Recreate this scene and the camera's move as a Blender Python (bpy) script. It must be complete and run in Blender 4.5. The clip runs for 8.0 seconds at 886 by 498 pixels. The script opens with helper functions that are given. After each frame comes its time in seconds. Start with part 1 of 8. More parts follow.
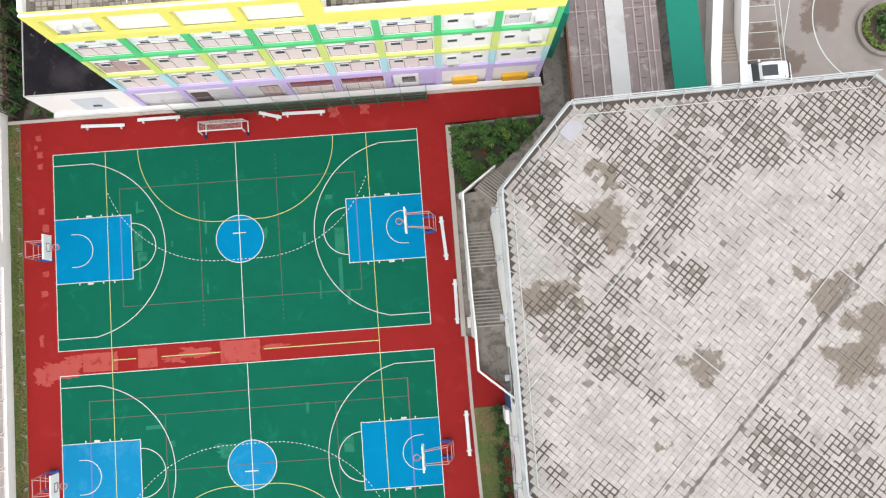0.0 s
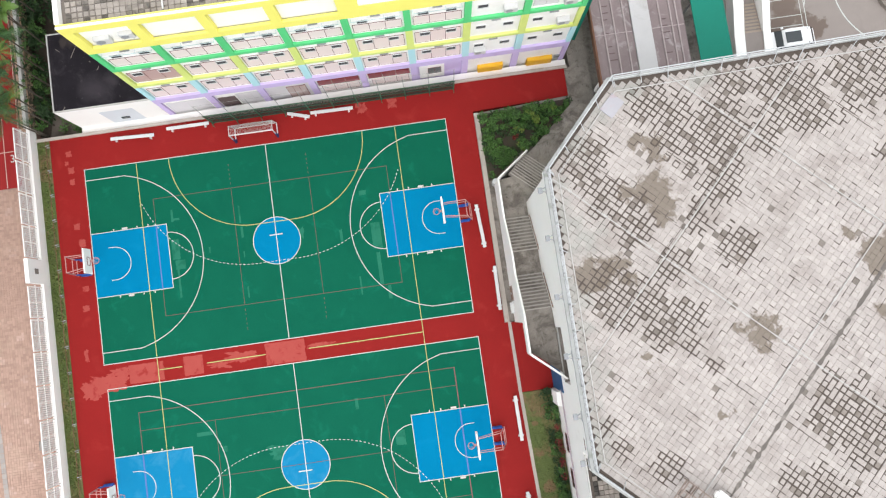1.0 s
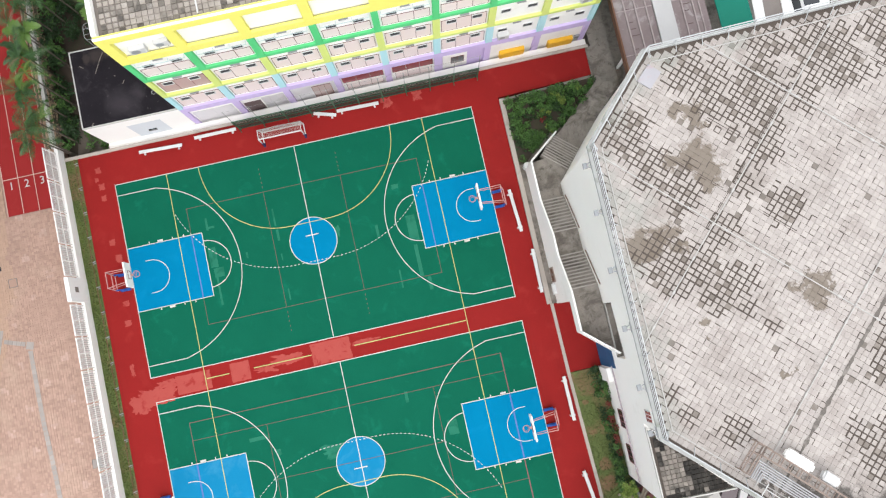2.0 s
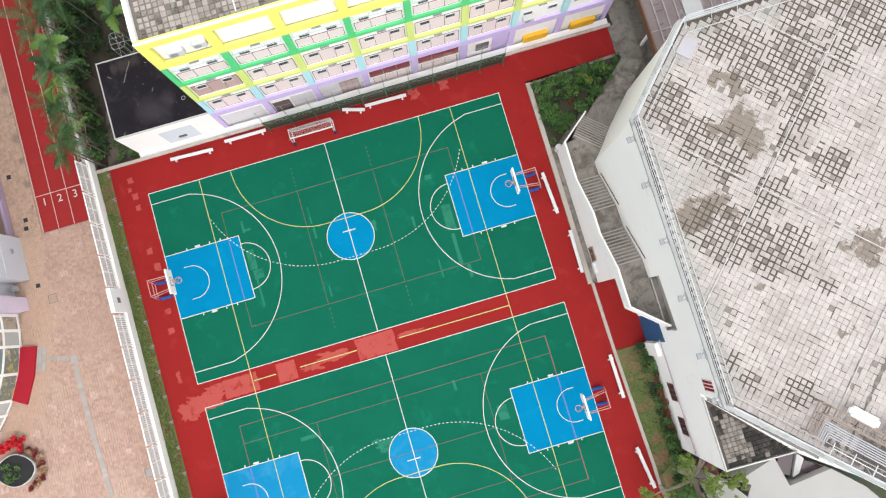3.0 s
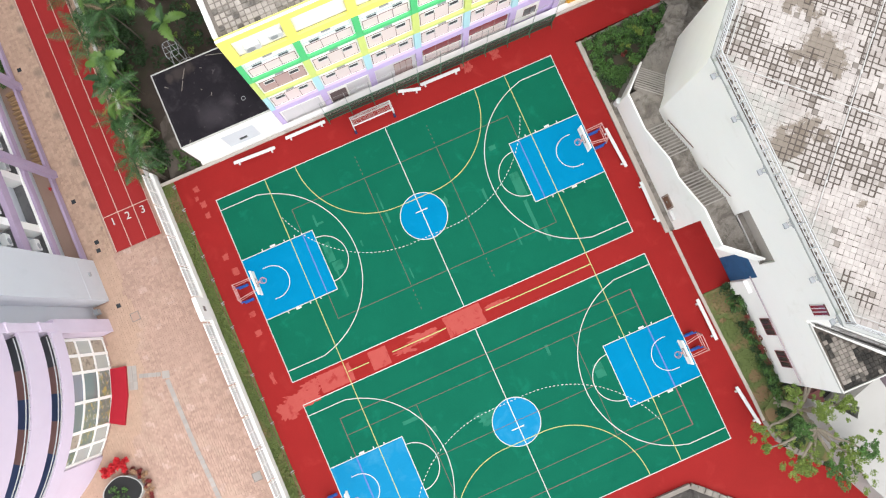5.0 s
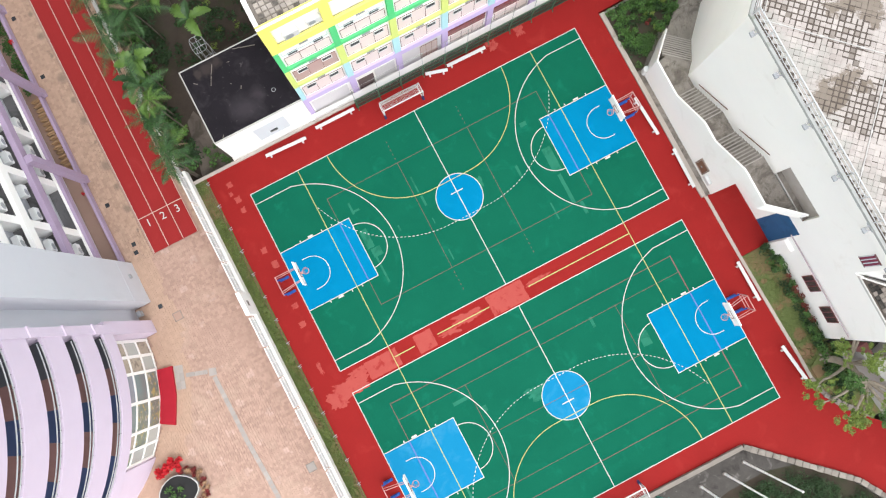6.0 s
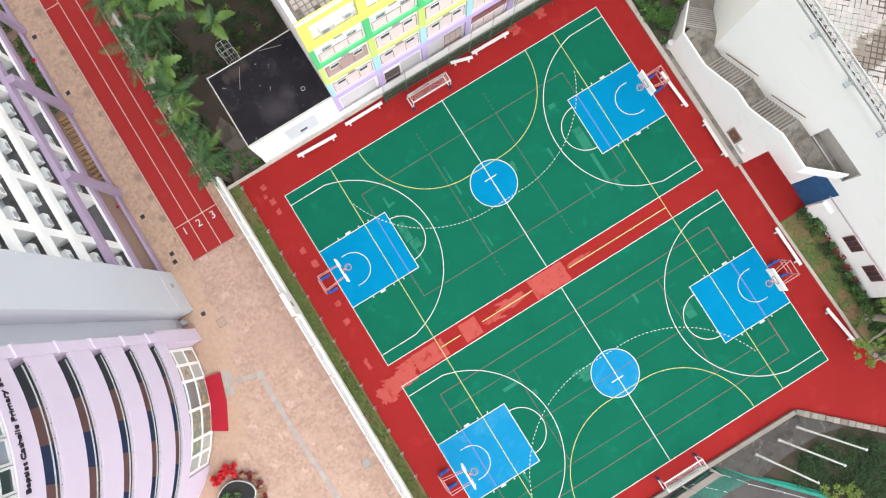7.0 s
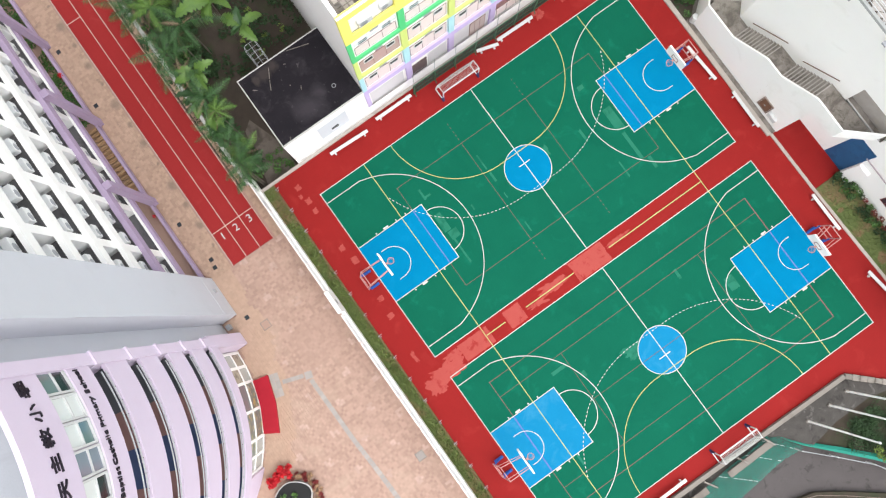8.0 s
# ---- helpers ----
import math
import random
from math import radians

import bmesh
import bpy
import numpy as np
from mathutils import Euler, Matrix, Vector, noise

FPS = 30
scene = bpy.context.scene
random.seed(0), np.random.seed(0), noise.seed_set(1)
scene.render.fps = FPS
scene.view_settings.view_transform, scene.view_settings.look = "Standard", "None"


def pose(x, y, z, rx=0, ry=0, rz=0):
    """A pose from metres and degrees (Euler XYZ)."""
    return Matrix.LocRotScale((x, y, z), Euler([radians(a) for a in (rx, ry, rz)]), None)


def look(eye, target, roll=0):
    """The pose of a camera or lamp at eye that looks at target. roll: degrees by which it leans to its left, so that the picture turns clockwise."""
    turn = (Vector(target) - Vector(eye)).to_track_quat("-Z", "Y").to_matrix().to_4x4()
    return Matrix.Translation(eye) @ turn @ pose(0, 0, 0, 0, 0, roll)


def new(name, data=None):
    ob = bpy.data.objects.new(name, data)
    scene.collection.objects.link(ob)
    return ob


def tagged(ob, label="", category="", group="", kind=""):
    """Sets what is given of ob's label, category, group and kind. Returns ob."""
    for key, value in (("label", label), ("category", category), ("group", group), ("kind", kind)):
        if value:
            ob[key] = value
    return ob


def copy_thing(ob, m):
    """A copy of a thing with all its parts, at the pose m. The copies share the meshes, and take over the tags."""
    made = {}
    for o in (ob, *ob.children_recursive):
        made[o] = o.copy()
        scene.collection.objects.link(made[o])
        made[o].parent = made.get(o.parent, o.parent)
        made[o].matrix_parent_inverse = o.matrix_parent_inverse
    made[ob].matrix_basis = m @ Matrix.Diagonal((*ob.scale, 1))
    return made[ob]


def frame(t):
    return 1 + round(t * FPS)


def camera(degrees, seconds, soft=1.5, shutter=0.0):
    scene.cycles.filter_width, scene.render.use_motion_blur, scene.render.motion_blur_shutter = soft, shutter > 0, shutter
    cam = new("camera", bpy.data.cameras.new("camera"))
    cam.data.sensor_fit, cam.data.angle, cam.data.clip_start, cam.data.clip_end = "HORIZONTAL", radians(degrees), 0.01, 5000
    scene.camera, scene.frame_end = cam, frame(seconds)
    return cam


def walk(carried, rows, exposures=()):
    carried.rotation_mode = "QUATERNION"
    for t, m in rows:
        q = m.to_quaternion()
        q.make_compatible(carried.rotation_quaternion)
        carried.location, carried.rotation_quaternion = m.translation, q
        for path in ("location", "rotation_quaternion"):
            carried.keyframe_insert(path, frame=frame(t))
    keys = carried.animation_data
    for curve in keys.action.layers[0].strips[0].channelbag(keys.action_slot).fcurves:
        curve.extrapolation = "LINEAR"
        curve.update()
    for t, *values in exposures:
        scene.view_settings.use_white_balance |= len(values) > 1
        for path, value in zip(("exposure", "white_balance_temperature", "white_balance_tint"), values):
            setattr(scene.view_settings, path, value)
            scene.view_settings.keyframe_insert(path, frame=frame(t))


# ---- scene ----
EXPO = 1.2
LENS = 60.0
cam = camera(LENS, 8.0, soft=1.2)
PATH = [
    (0, (15.068, -7.316, 57.95), (15.077, -7.131, 55.958), -1.5),
    (0.5, (13.584, -7.551, 57.97), (13.595, -7.368, 55.978), -3.2),
    (1, (11.996, -7.779, 57.974), (12.01, -7.596, 55.982), -3.8),
    (1.5, (10.286, -8.006, 58.01), (10.308, -7.822, 56.019), -3.5),
    (3, (5.176, -8.349, 58.004), (5.22, -8.163, 56.013), -3.1),
    (3.5, (3.483, -8.282, 57.969), (3.531, -8.101, 55.978), -3.0),
    (4, (1.766, -8.105, 57.941), (1.822, -7.928, 55.95), -2.5),
    (4.5, (0.095, -7.932, 57.896), (0.157, -7.757, 55.905), -2.5),
    (6, (-5.106, -7.146, 57.751), (-5.032, -7.001, 55.757), -0.6),
    (6.5, (-6.698, -6.755, 57.695), (-6.621, -6.612, 55.702), -1.3),
    (7, (-8.243, -6.292, 57.658), (-8.163, -6.152, 55.665), -2.0),
    (7.5, (-9.762, -5.753, 57.619), (-9.68, -5.615, 55.626), -2.8),
    (8, (-11.314, -5.166, 57.588), (-11.228, -5.031, 55.594), -3.0),
]
walk(cam, [(t, look(eye, target, roll)) for t, eye, target, roll in PATH], exposures=[(0, EXPO - 0.13), (3.5, EXPO), (6, EXPO + 0.15), (8, EXPO + 0.14)])

# ---- sky and sun: a bright overcast day ----
world = bpy.data.worlds.new("overcast_sky")
scene.world = world
world.use_nodes = True
wt = world.node_tree
wt.nodes.clear()
sky = wt.nodes.new("ShaderNodeTexSky")
sky.sky_type = 'NISHITA'
sky.sun_disc = False
sky.sun_elevation, sky.sun_rotation = radians(60), radians(176)
sky.air_density, sky.dust_density = 1.0, 3.0
grey = wt.nodes.new("ShaderNodeHueSaturation")
grey.inputs["Saturation"].default_value = 0.22
backg = wt.nodes.new("ShaderNodeBackground")
backg.inputs["Strength"].default_value = 0.15
wout = wt.nodes.new("ShaderNodeOutputWorld")
wt.links.new(sky.outputs[0], grey.inputs["Color"])
cloud = wt.nodes.new("ShaderNodeMix")
cloud.data_type = 'RGBA'
cloud.inputs["Factor"].default_value = 0.65
cloud.inputs["B"].default_value = (5.6, 5.8, 6.0, 1)   # an even cloud layer over the sky
wt.links.new(grey.outputs[0], cloud.inputs["A"])
wt.links.new(cloud.outputs["Result"], backg.inputs["Color"])
wt.links.new(backg.outputs[0], wout.inputs["Surface"])
sun_data = bpy.data.lights.new("sun", 'SUN')
sun_data.energy, sun_data.angle, sun_data.color = 0.5, radians(40), (1.0, 0.97, 0.93)
sun = new("sun", sun_data)
sun.matrix_world = look((4, -48, 84), (0, 0, 0))

# ---- materials ----
def mat(name, base, dark=None, rough=0.8, metal=0.0, scale=1.5, fine=18.0, spread=0.5, bump=0.15, rand=0.0, island=0.0, spec=0.35):
    """A node material: base colour broken up by broad stains and fine grain; rand varies it from object to object, island from piece to piece."""
    m = bpy.data.materials.new(name)
    m.use_nodes = True
    nt = m.node_tree
    b = nt.nodes["Principled BSDF"]
    N, L = nt.nodes.new, nt.links.new
    dark = dark or tuple(c * 0.8 for c in base)
    geo = N("ShaderNodeNewGeometry")
    n1, n2 = N("ShaderNodeTexNoise"), N("ShaderNodeTexNoise")
    n1.inputs["Scale"].default_value, n1.inputs["Detail"].default_value, n1.inputs["Roughness"].default_value = scale, 6.0, 0.6
    n2.inputs["Scale"].default_value, n2.inputs["Detail"].default_value = fine, 4.0
    L(geo.outputs["Position"], n1.inputs["Vector"])
    L(geo.outputs["Position"], n2.inputs["Vector"])
    ramp = N("ShaderNodeValToRGB")
    ramp.color_ramp.elements[0].position, ramp.color_ramp.elements[1].position = 0.5 - spread / 2, 0.5 + spread / 2
    ramp.color_ramp.elements[0].color, ramp.color_ramp.elements[1].color = (*dark, 1), (*base, 1)
    add = N("ShaderNodeMix")
    add.inputs["Factor"].default_value = 0.4
    L(n1.outputs["Fac"], add.inputs["A"])
    L(n2.outputs["Fac"], add.inputs["B"])
    L(add.outputs["Result"], ramp.inputs["Fac"])
    out = ramp.outputs["Color"]
    if rand or island:
        hsv = N("ShaderNodeHueSaturation")
        mr = N("ShaderNodeMapRange")
        k = rand or island
        mr.inputs["To Min"].default_value, mr.inputs["To Max"].default_value = 1 - k, 1 + k
        if rand:
            L(N("ShaderNodeObjectInfo").outputs["Random"], mr.inputs["Value"])
        else:
            L(geo.outputs["Random Per Island"], mr.inputs["Value"])
        L(mr.outputs["Result"], hsv.inputs["Value"])
        L(out, hsv.inputs["Color"])
        out = hsv.outputs["Color"]
    L(out, b.inputs["Base Color"])
    b.inputs["Roughness"].default_value, b.inputs["Metallic"].default_value = rough, metal
    b.inputs["Specular IOR Level"].default_value = spec
    if bump:
        bp = N("ShaderNodeBump")
        bp.inputs["Strength"].default_value, bp.inputs["Distance"].default_value = bump, 0.02
        L(n2.outputs["Fac"], bp.inputs["Height"])
        L(bp.outputs["Normal"], b.inputs["Normal"])
    return m


def stained(m, colour, scale, low, high, amount=1.0, seed=0.0, rough=None):
    """Lays irregular stains of another colour over a material made by mat()."""
    nt = m.node_tree
    b = nt.nodes["Principled BSDF"]
    N, L = nt.nodes.new, nt.links.new
    link = b.inputs["Base Color"].links[0]
    src = link.from_socket
    geo, mp = N("ShaderNodeNewGeometry"), N("ShaderNodeMapping")
    mp.inputs["Location"].default_value = (seed, seed * 1.7, 0)
    n = N("ShaderNodeTexNoise")
    n.inputs["Scale"].default_value, n.inputs["Detail"].default_value, n.inputs["Roughness"].default_value = scale, 5.0, 0.65
    n.inputs["Distortion"].default_value = 0.6
    L(geo.outputs["Position"], mp.inputs["Vector"])
    L(mp.outputs["Vector"], n.inputs["Vector"])
    mr = N("ShaderNodeMapRange")
    mr.inputs["From Min"].default_value, mr.inputs["From Max"].default_value = low, high
    mr.inputs["To Max"].default_value = amount
    L(n.outputs["Fac"], mr.inputs["Value"])
    mix = N("ShaderNodeMix")
    mix.data_type = 'RGBA'
    L(mr.outputs["Result"], mix.inputs["Factor"])
    L(src, mix.inputs["A"])
    mix.inputs["B"].default_value = (*colour, 1)
    L(mix.outputs["Result"], b.inputs["Base Color"])
    return m


def spotted(m, spots, colour, amount=0.9, ragged=2.6, outer=1.12, inner=0.82):
    """Lays stains of given places and radii over a material, with ragged outlines."""
    nt = m.node_tree
    b = nt.nodes["Principled BSDF"]
    N, L = nt.nodes.new, nt.links.new
    src = b.inputs["Base Color"].links[0].from_socket
    geo = N("ShaderNodeNewGeometry")
    n = N("ShaderNodeTexNoise")
    n.inputs["Scale"].default_value, n.inputs["Detail"].default_value, n.inputs["Roughness"].default_value = 0.55, 8.0, 0.66
    L(geo.outputs["Position"], n.inputs["Vector"])
    off, sc, flat = N("ShaderNodeVectorMath"), N("ShaderNodeVectorMath"), N("ShaderNodeVectorMath")
    off.operation, sc.operation, flat.operation = 'SUBTRACT', 'MULTIPLY_ADD', 'MULTIPLY'
    off.inputs[1].default_value = (0.5, 0.5, 0.5)
    L(n.outputs["Color"], off.inputs[0])
    L(off.outputs[0], sc.inputs[0])
    sc.inputs[1].default_value = (ragged * 2, ragged * 2, 0)
    L(geo.outputs["Position"], sc.inputs[2])
    L(sc.outputs[0], flat.inputs[0])
    flat.inputs[1].default_value = (1, 1, 0)
    best = None
    for x, y, r in spots:
        d, q = N("ShaderNodeVectorMath"), N("ShaderNodeMath")
        d.operation, q.operation = 'DISTANCE', 'DIVIDE'
        L(flat.outputs[0], d.inputs[0])
        d.inputs[1].default_value = (x, y, 0)
        L(d.outputs["Value"], q.inputs[0])
        q.inputs[1].default_value = r
        if best is None:
            best = q.outputs[0]
        else:
            k = N("ShaderNodeMath")
            k.operation = 'MINIMUM'
            L(best, k.inputs[0])
            L(q.outputs[0], k.inputs[1])
            best = k.outputs[0]
    mr = N("ShaderNodeMapRange")
    mr.inputs["From Min"].default_value, mr.inputs["From Max"].default_value = outer, inner
    mr.inputs["To Max"].default_value = amount
    L(best, mr.inputs["Value"])
    mix = N("ShaderNodeMix")
    mix.data_type = 'RGBA'
    L(mr.outputs["Result"], mix.inputs["Factor"])
    L(src, mix.inputs["A"])
    mix.inputs["B"].default_value = (*colour, 1)
    L(mix.outputs["Result"], b.inputs["Base Color"])
    return m


def glass(name, colour, rough=0.08):
    m = bpy.data.materials.new(name)
    m.use_nodes = True
    b = m.node_tree.nodes["Principled BSDF"]
    b.inputs["Base Color"].default_value = (*colour, 1)
    b.inputs["Roughness"].default_value = rough
    b.inputs["Specular IOR Level"].default_value = 0.6
    return m


M = {}
M["red"] = stained(stained(mat("red_sport_coating", (0.255, 0.0135, 0.0125), (0.205, 0.011, 0.010), 0.75, scale=0.35, fine=9, bump=0.08, spec=0.12), (0.30, 0.028, 0.024), 0.5, 0.56, 0.75, 0.5, 3), (0.15, 0.010, 0.009), 0.22, 0.6, 0.8, 0.4, 11)
M["green"] = stained(stained(mat("green_sport_coating", (0.0045, 0.108, 0.063), (0.0030, 0.085, 0.050), 0.75, scale=0.4, fine=10, bump=0.06, spec=0.05), (0.007, 0.15, 0.092), 0.6, 0.57, 0.72, 0.5, 5), (0.001, 0.06, 0.038), 0.25, 0.58, 0.8, 0.45, 17)
M["blue"] = stained(mat("blue_sport_coating", (0.0004, 0.178, 0.35), (0.0004, 0.155, 0.31), 0.8, scale=0.5, fine=9, bump=0.06, spec=0.03), (0.004, 0.205, 0.40), 0.5, 0.55, 0.75, 0.6, 21)
M["patch_red"] = stained(mat("fresh_red_patch", (0.37, 0.072, 0.06), (0.32, 0.05, 0.042), 0.8, scale=1.2, bump=0.1, spec=0.15), (0.26, 0.018, 0.016), 1.6, 0.56, 0.66, 0.75, 4)
M["patch_green"] = stained(mat("fresh_green_patch", (0.02, 0.165, 0.105), (0.012, 0.13, 0.08), 0.8, scale=1.6, bump=0.1, spec=0.15), (0.003, 0.095, 0.054), 0.9, 0.5, 0.62, 0.6, 8)
M["line_white"] = mat("white_line_paint", (0.55, 0.57, 0.54), (0.42, 0.44, 0.415), 0.6, scale=3, bump=0.05)
M["line_yellow"] = mat("yellow_line_paint", (0.47, 0.47, 0.17), (0.33, 0.35, 0.13), 0.6, scale=3, bump=0.05)
M["line_maroon"] = mat("maroon_line_paint", (0.165, 0.080, 0.076), (0.06, 0.078, 0.06), 0.7, scale=1.6, bump=0.05)
M["line_pink"] = mat("pinkish_line_paint", (0.20, 0.082, 0.086), (0.11, 0.078, 0.074), 0.7, scale=1.6, bump=0.05)
M["line_violet"] = mat("violet_line_paint", (0.095, 0.14, 0.38), (0.05, 0.155, 0.38), 0.7, scale=2, bump=0.05)
M["concrete"] = stained(stained(mat("weathered_concrete", (0.29, 0.26, 0.23), (0.17, 0.15, 0.132), 0.9, scale=0.9, spread=0.3, bump=0.4), (0.095, 0.08, 0.068), 0.8, 0.48, 0.62, 0.75, 2), (0.06, 0.05, 0.042), 3.2, 0.58, 0.68, 0.6, 31)
M["concrete_light"] = stained(mat("pale_concrete", (0.245, 0.215, 0.19), (0.185, 0.162, 0.142), 0.9, scale=1.0, bump=0.25), (0.10, 0.088, 0.075), 0.7, 0.55, 0.75, 0.6, 6)
M["white"] = stained(mat("white_masonry_paint", (0.86, 0.845, 0.82), (0.82, 0.805, 0.78), 0.75, scale=0.5, bump=0.08), (0.66, 0.63, 0.58), 0.4, 0.58, 0.8, 0.5, 9)
M["white_roof"] = stained(mat("off_white_roof_coating", (0.50, 0.49, 0.47), (0.44, 0.43, 0.41), 0.8, scale=0.5, bump=0.1), (0.34, 0.32, 0.29), 0.5, 0.56, 0.75, 0.6, 9)
M["coping"] = stained(mat("mossy_grey_coping", (0.40, 0.405, 0.395), (0.31, 0.315, 0.305), 0.9, scale=1.5, bump=0.3), (0.20, 0.215, 0.18), 1.2, 0.54, 0.68, 0.7, 5)
M["white_metal"] = mat("white_painted_metal", (0.60, 0.60, 0.60), (0.52, 0.52, 0.51), 0.45, scale=2, bump=0.03)
M["wall_grey"] = stained(mat("blue_grey_wall_paint", (0.55, 0.56, 0.60), (0.52, 0.53, 0.57), 0.75, scale=0.4, bump=0.06), (0.44, 0.45, 0.48), 0.3, 0.55, 0.8, 0.5, 5)
M["wall_patch"] = mat("grey_blue_paint_patch", (0.62, 0.655, 0.69), (0.57, 0.60, 0.64), 0.8, scale=0.6)
M["lilac"] = stained(mat("lilac_wall_paint", (0.635, 0.54, 0.655), (0.585, 0.492, 0.605), 0.75, scale=0.5, bump=0.06), (0.52, 0.44, 0.54), 0.4, 0.56, 0.8, 0.45, 4)
M["lilac_deep"] = stained(mat("deep_lilac_paint", (0.40, 0.31, 0.43), (0.35, 0.27, 0.38), 0.75, scale=0.7, bump=0.06), (0.27, 0.21, 0.29), 0.5, 0.55, 0.78, 0.5, 7)
M["lilac_block"] = mat("pale_purple_paint", (0.58, 0.47, 0.75), (0.52, 0.42, 0.68), 0.7, scale=0.8)
M["f_yellow"] = mat("bright_yellow_paint", (0.84, 0.785, 0.18), (0.80, 0.74, 0.16), 0.65, scale=0.8, bump=0.05)
M["f_green"] = mat("bright_green_paint", (0.10, 0.58, 0.22), (0.09, 0.52, 0.19), 0.65, scale=0.8, bump=0.05)
M["f_lime"] = mat("lime_paint", (0.64, 0.72, 0.22), (0.58, 0.66, 0.19), 0.65, scale=0.8, bump=0.05)
M["f_blue"] = mat("pale_blue_paint", (0.44, 0.70, 0.76), (0.40, 0.64, 0.70), 0.65, scale=0.8, bump=0.05)
M["maroon"] = mat("dark_red_window_paint", (0.17, 0.045, 0.045), (0.12, 0.035, 0.035), 0.5, scale=3, bump=0.03)
M["pane_pink"] = glass("pinkish_curtained_pane", (0.78, 0.66, 0.64), 0.4)
M["pane_dark"] = glass("dark_pane", (0.035, 0.04, 0.045))
M["pane_teal"] = glass("teal_grey_pane", (0.16, 0.22, 0.22))
M["pane_pale"] = glass("pale_pane", (0.42, 0.45, 0.43), 0.15)
M["pane_green"] = stained(stained(mat("painted_mural_pane", (0.20, 0.25, 0.14), (0.12, 0.17, 0.21), 0.3, scale=2.2, spread=0.25, bump=0.0), (0.46, 0.38, 0.12), 2.6, 0.54, 0.60, 0.85, 4), (0.55, 0.55, 0.50), 2.2, 0.56, 0.62, 0.8, 11)
M["pane_curtain"] = stained(mat("beige_curtained_pane", (0.44, 0.39, 0.32), (0.34, 0.29, 0.235), 0.25, scale=3.0, bump=0.0), (0.16, 0.14, 0.115), 2.6, 0.52, 0.6, 0.7, 6)
M["pane_rose"] = glass("rose_reflecting_pane", (0.50, 0.38, 0.36))
M["paver_grey"] = stained(mat("brown_grey_worn_paver", (0.235, 0.205, 0.182), (0.17, 0.147, 0.13), 0.9, scale=0.8, fine=14, bump=0.25, island=0.2), (0.13, 0.11, 0.095), 0.8, 0.52, 0.66, 0.6, 3)
M["roof_grey"] = stained(mat("grey_roof_coating", (0.30, 0.31, 0.33), (0.25, 0.26, 0.28), 0.85, scale=0.5), (0.2, 0.2, 0.21), 0.4, 0.55, 0.75, 0.5, 3)
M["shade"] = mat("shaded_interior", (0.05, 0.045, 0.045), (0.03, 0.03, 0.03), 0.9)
M["tar"] = stained(stained(mat("black_roof_felt", (0.019, 0.016, 0.020), (0.009, 0.008, 0.010), 0.8, scale=0.8, bump=0.2, spec=0.1), (0.055, 0.048, 0.054), 0.7, 0.5, 0.74, 0.5, 2), (0.16, 0.145, 0.145), 2.6, 0.64, 0.76, 0.55, 9)
spotted(M["tar"], [(-12.1, 16.1, 0.5), (-11.4, 16.2, 0.4), (-12.8, 16.1, 0.3)], (0.06, 0.048, 0.044), 0.6, 0.9, 1.4, 0.5)
spotted(M["tar"], [(-11.0, 12.4, 0.9), (-9.8, 12.9, 0.6)], (0.045, 0.039, 0.045), 0.7, 0.9, 1.5, 0.3)
M["joint"] = mat("paving_bed", (0.105, 0.086, 0.074), (0.07, 0.058, 0.05), 0.95, scale=1.2, bump=0.3)
M["paver"] = stained(stained(mat("roof_paver", (0.425, 0.387, 0.364), (0.345, 0.312, 0.29), 0.9, scale=0.5, fine=14, bump=0.2, island=0.08), (0.25, 0.215, 0.195), 0.40, 0.50, 0.68, 0.6, 12), (0.20, 0.17, 0.15), 1.6, 0.57, 0.72, 0.5, 40)
M["paver_dark"] = stained(stained(mat("mossy_roof_paver", (0.27, 0.24, 0.21), (0.13, 0.115, 0.10), 0.9, scale=0.6, fine=14, bump=0.3, island=0.35), (0.05, 0.045, 0.04), 0.45, 0.52, 0.64, 0.8, 3), (0.40, 0.37, 0.34), 1.3, 0.6, 0.7, 0.5, 22)
M["plaza"] = mat("salmon_clay_paver", (0.402, 0.268, 0.213), (0.357, 0.235, 0.185), 0.88, scale=0.5, fine=10, bump=0.15, rand=0.08)
M["plaza_bed"] = mat("sandy_joint_bed", (0.37, 0.245, 0.195), (0.32, 0.205, 0.16), 0.95, scale=0.8, bump=0.2)
M["plaza_many"] = stained(stained(mat("salmon_clay_paving", (0.402, 0.268, 0.213), (0.357, 0.235, 0.185), 0.88, scale=0.4, fine=10, bump=0.15, island=0.13), (0.475, 0.345, 0.265), 0.22, 0.5, 0.7, 0.7, 5), (0.28, 0.19, 0.15), 0.35, 0.58, 0.74, 0.5, 14)
M["slab_grey"] = mat("grey_guide_slab", (0.36, 0.33, 0.305), (0.30, 0.27, 0.25), 0.9, scale=1.5, rand=0.08)
M["track"] = stained(mat("red_running_track", (0.30, 0.026, 0.026), (0.25, 0.021, 0.020), 0.85, scale=0.4, fine=12, bump=0.15, spec=0.12), (0.33, 0.04, 0.038), 0.6, 0.56, 0.75, 0.5, 3)
M["asphalt"] = stained(stained(mat("worn_grey_asphalt", (0.092, 0.080, 0.079), (0.07, 0.061, 0.06), 0.92, scale=0.6, bump=0.4), (0.115, 0.102, 0.10), 0.3, 0.52, 0.7, 0.6, 8), (0.035, 0.031, 0.029), 1.2, 0.55, 0.68, 0.7, 15)
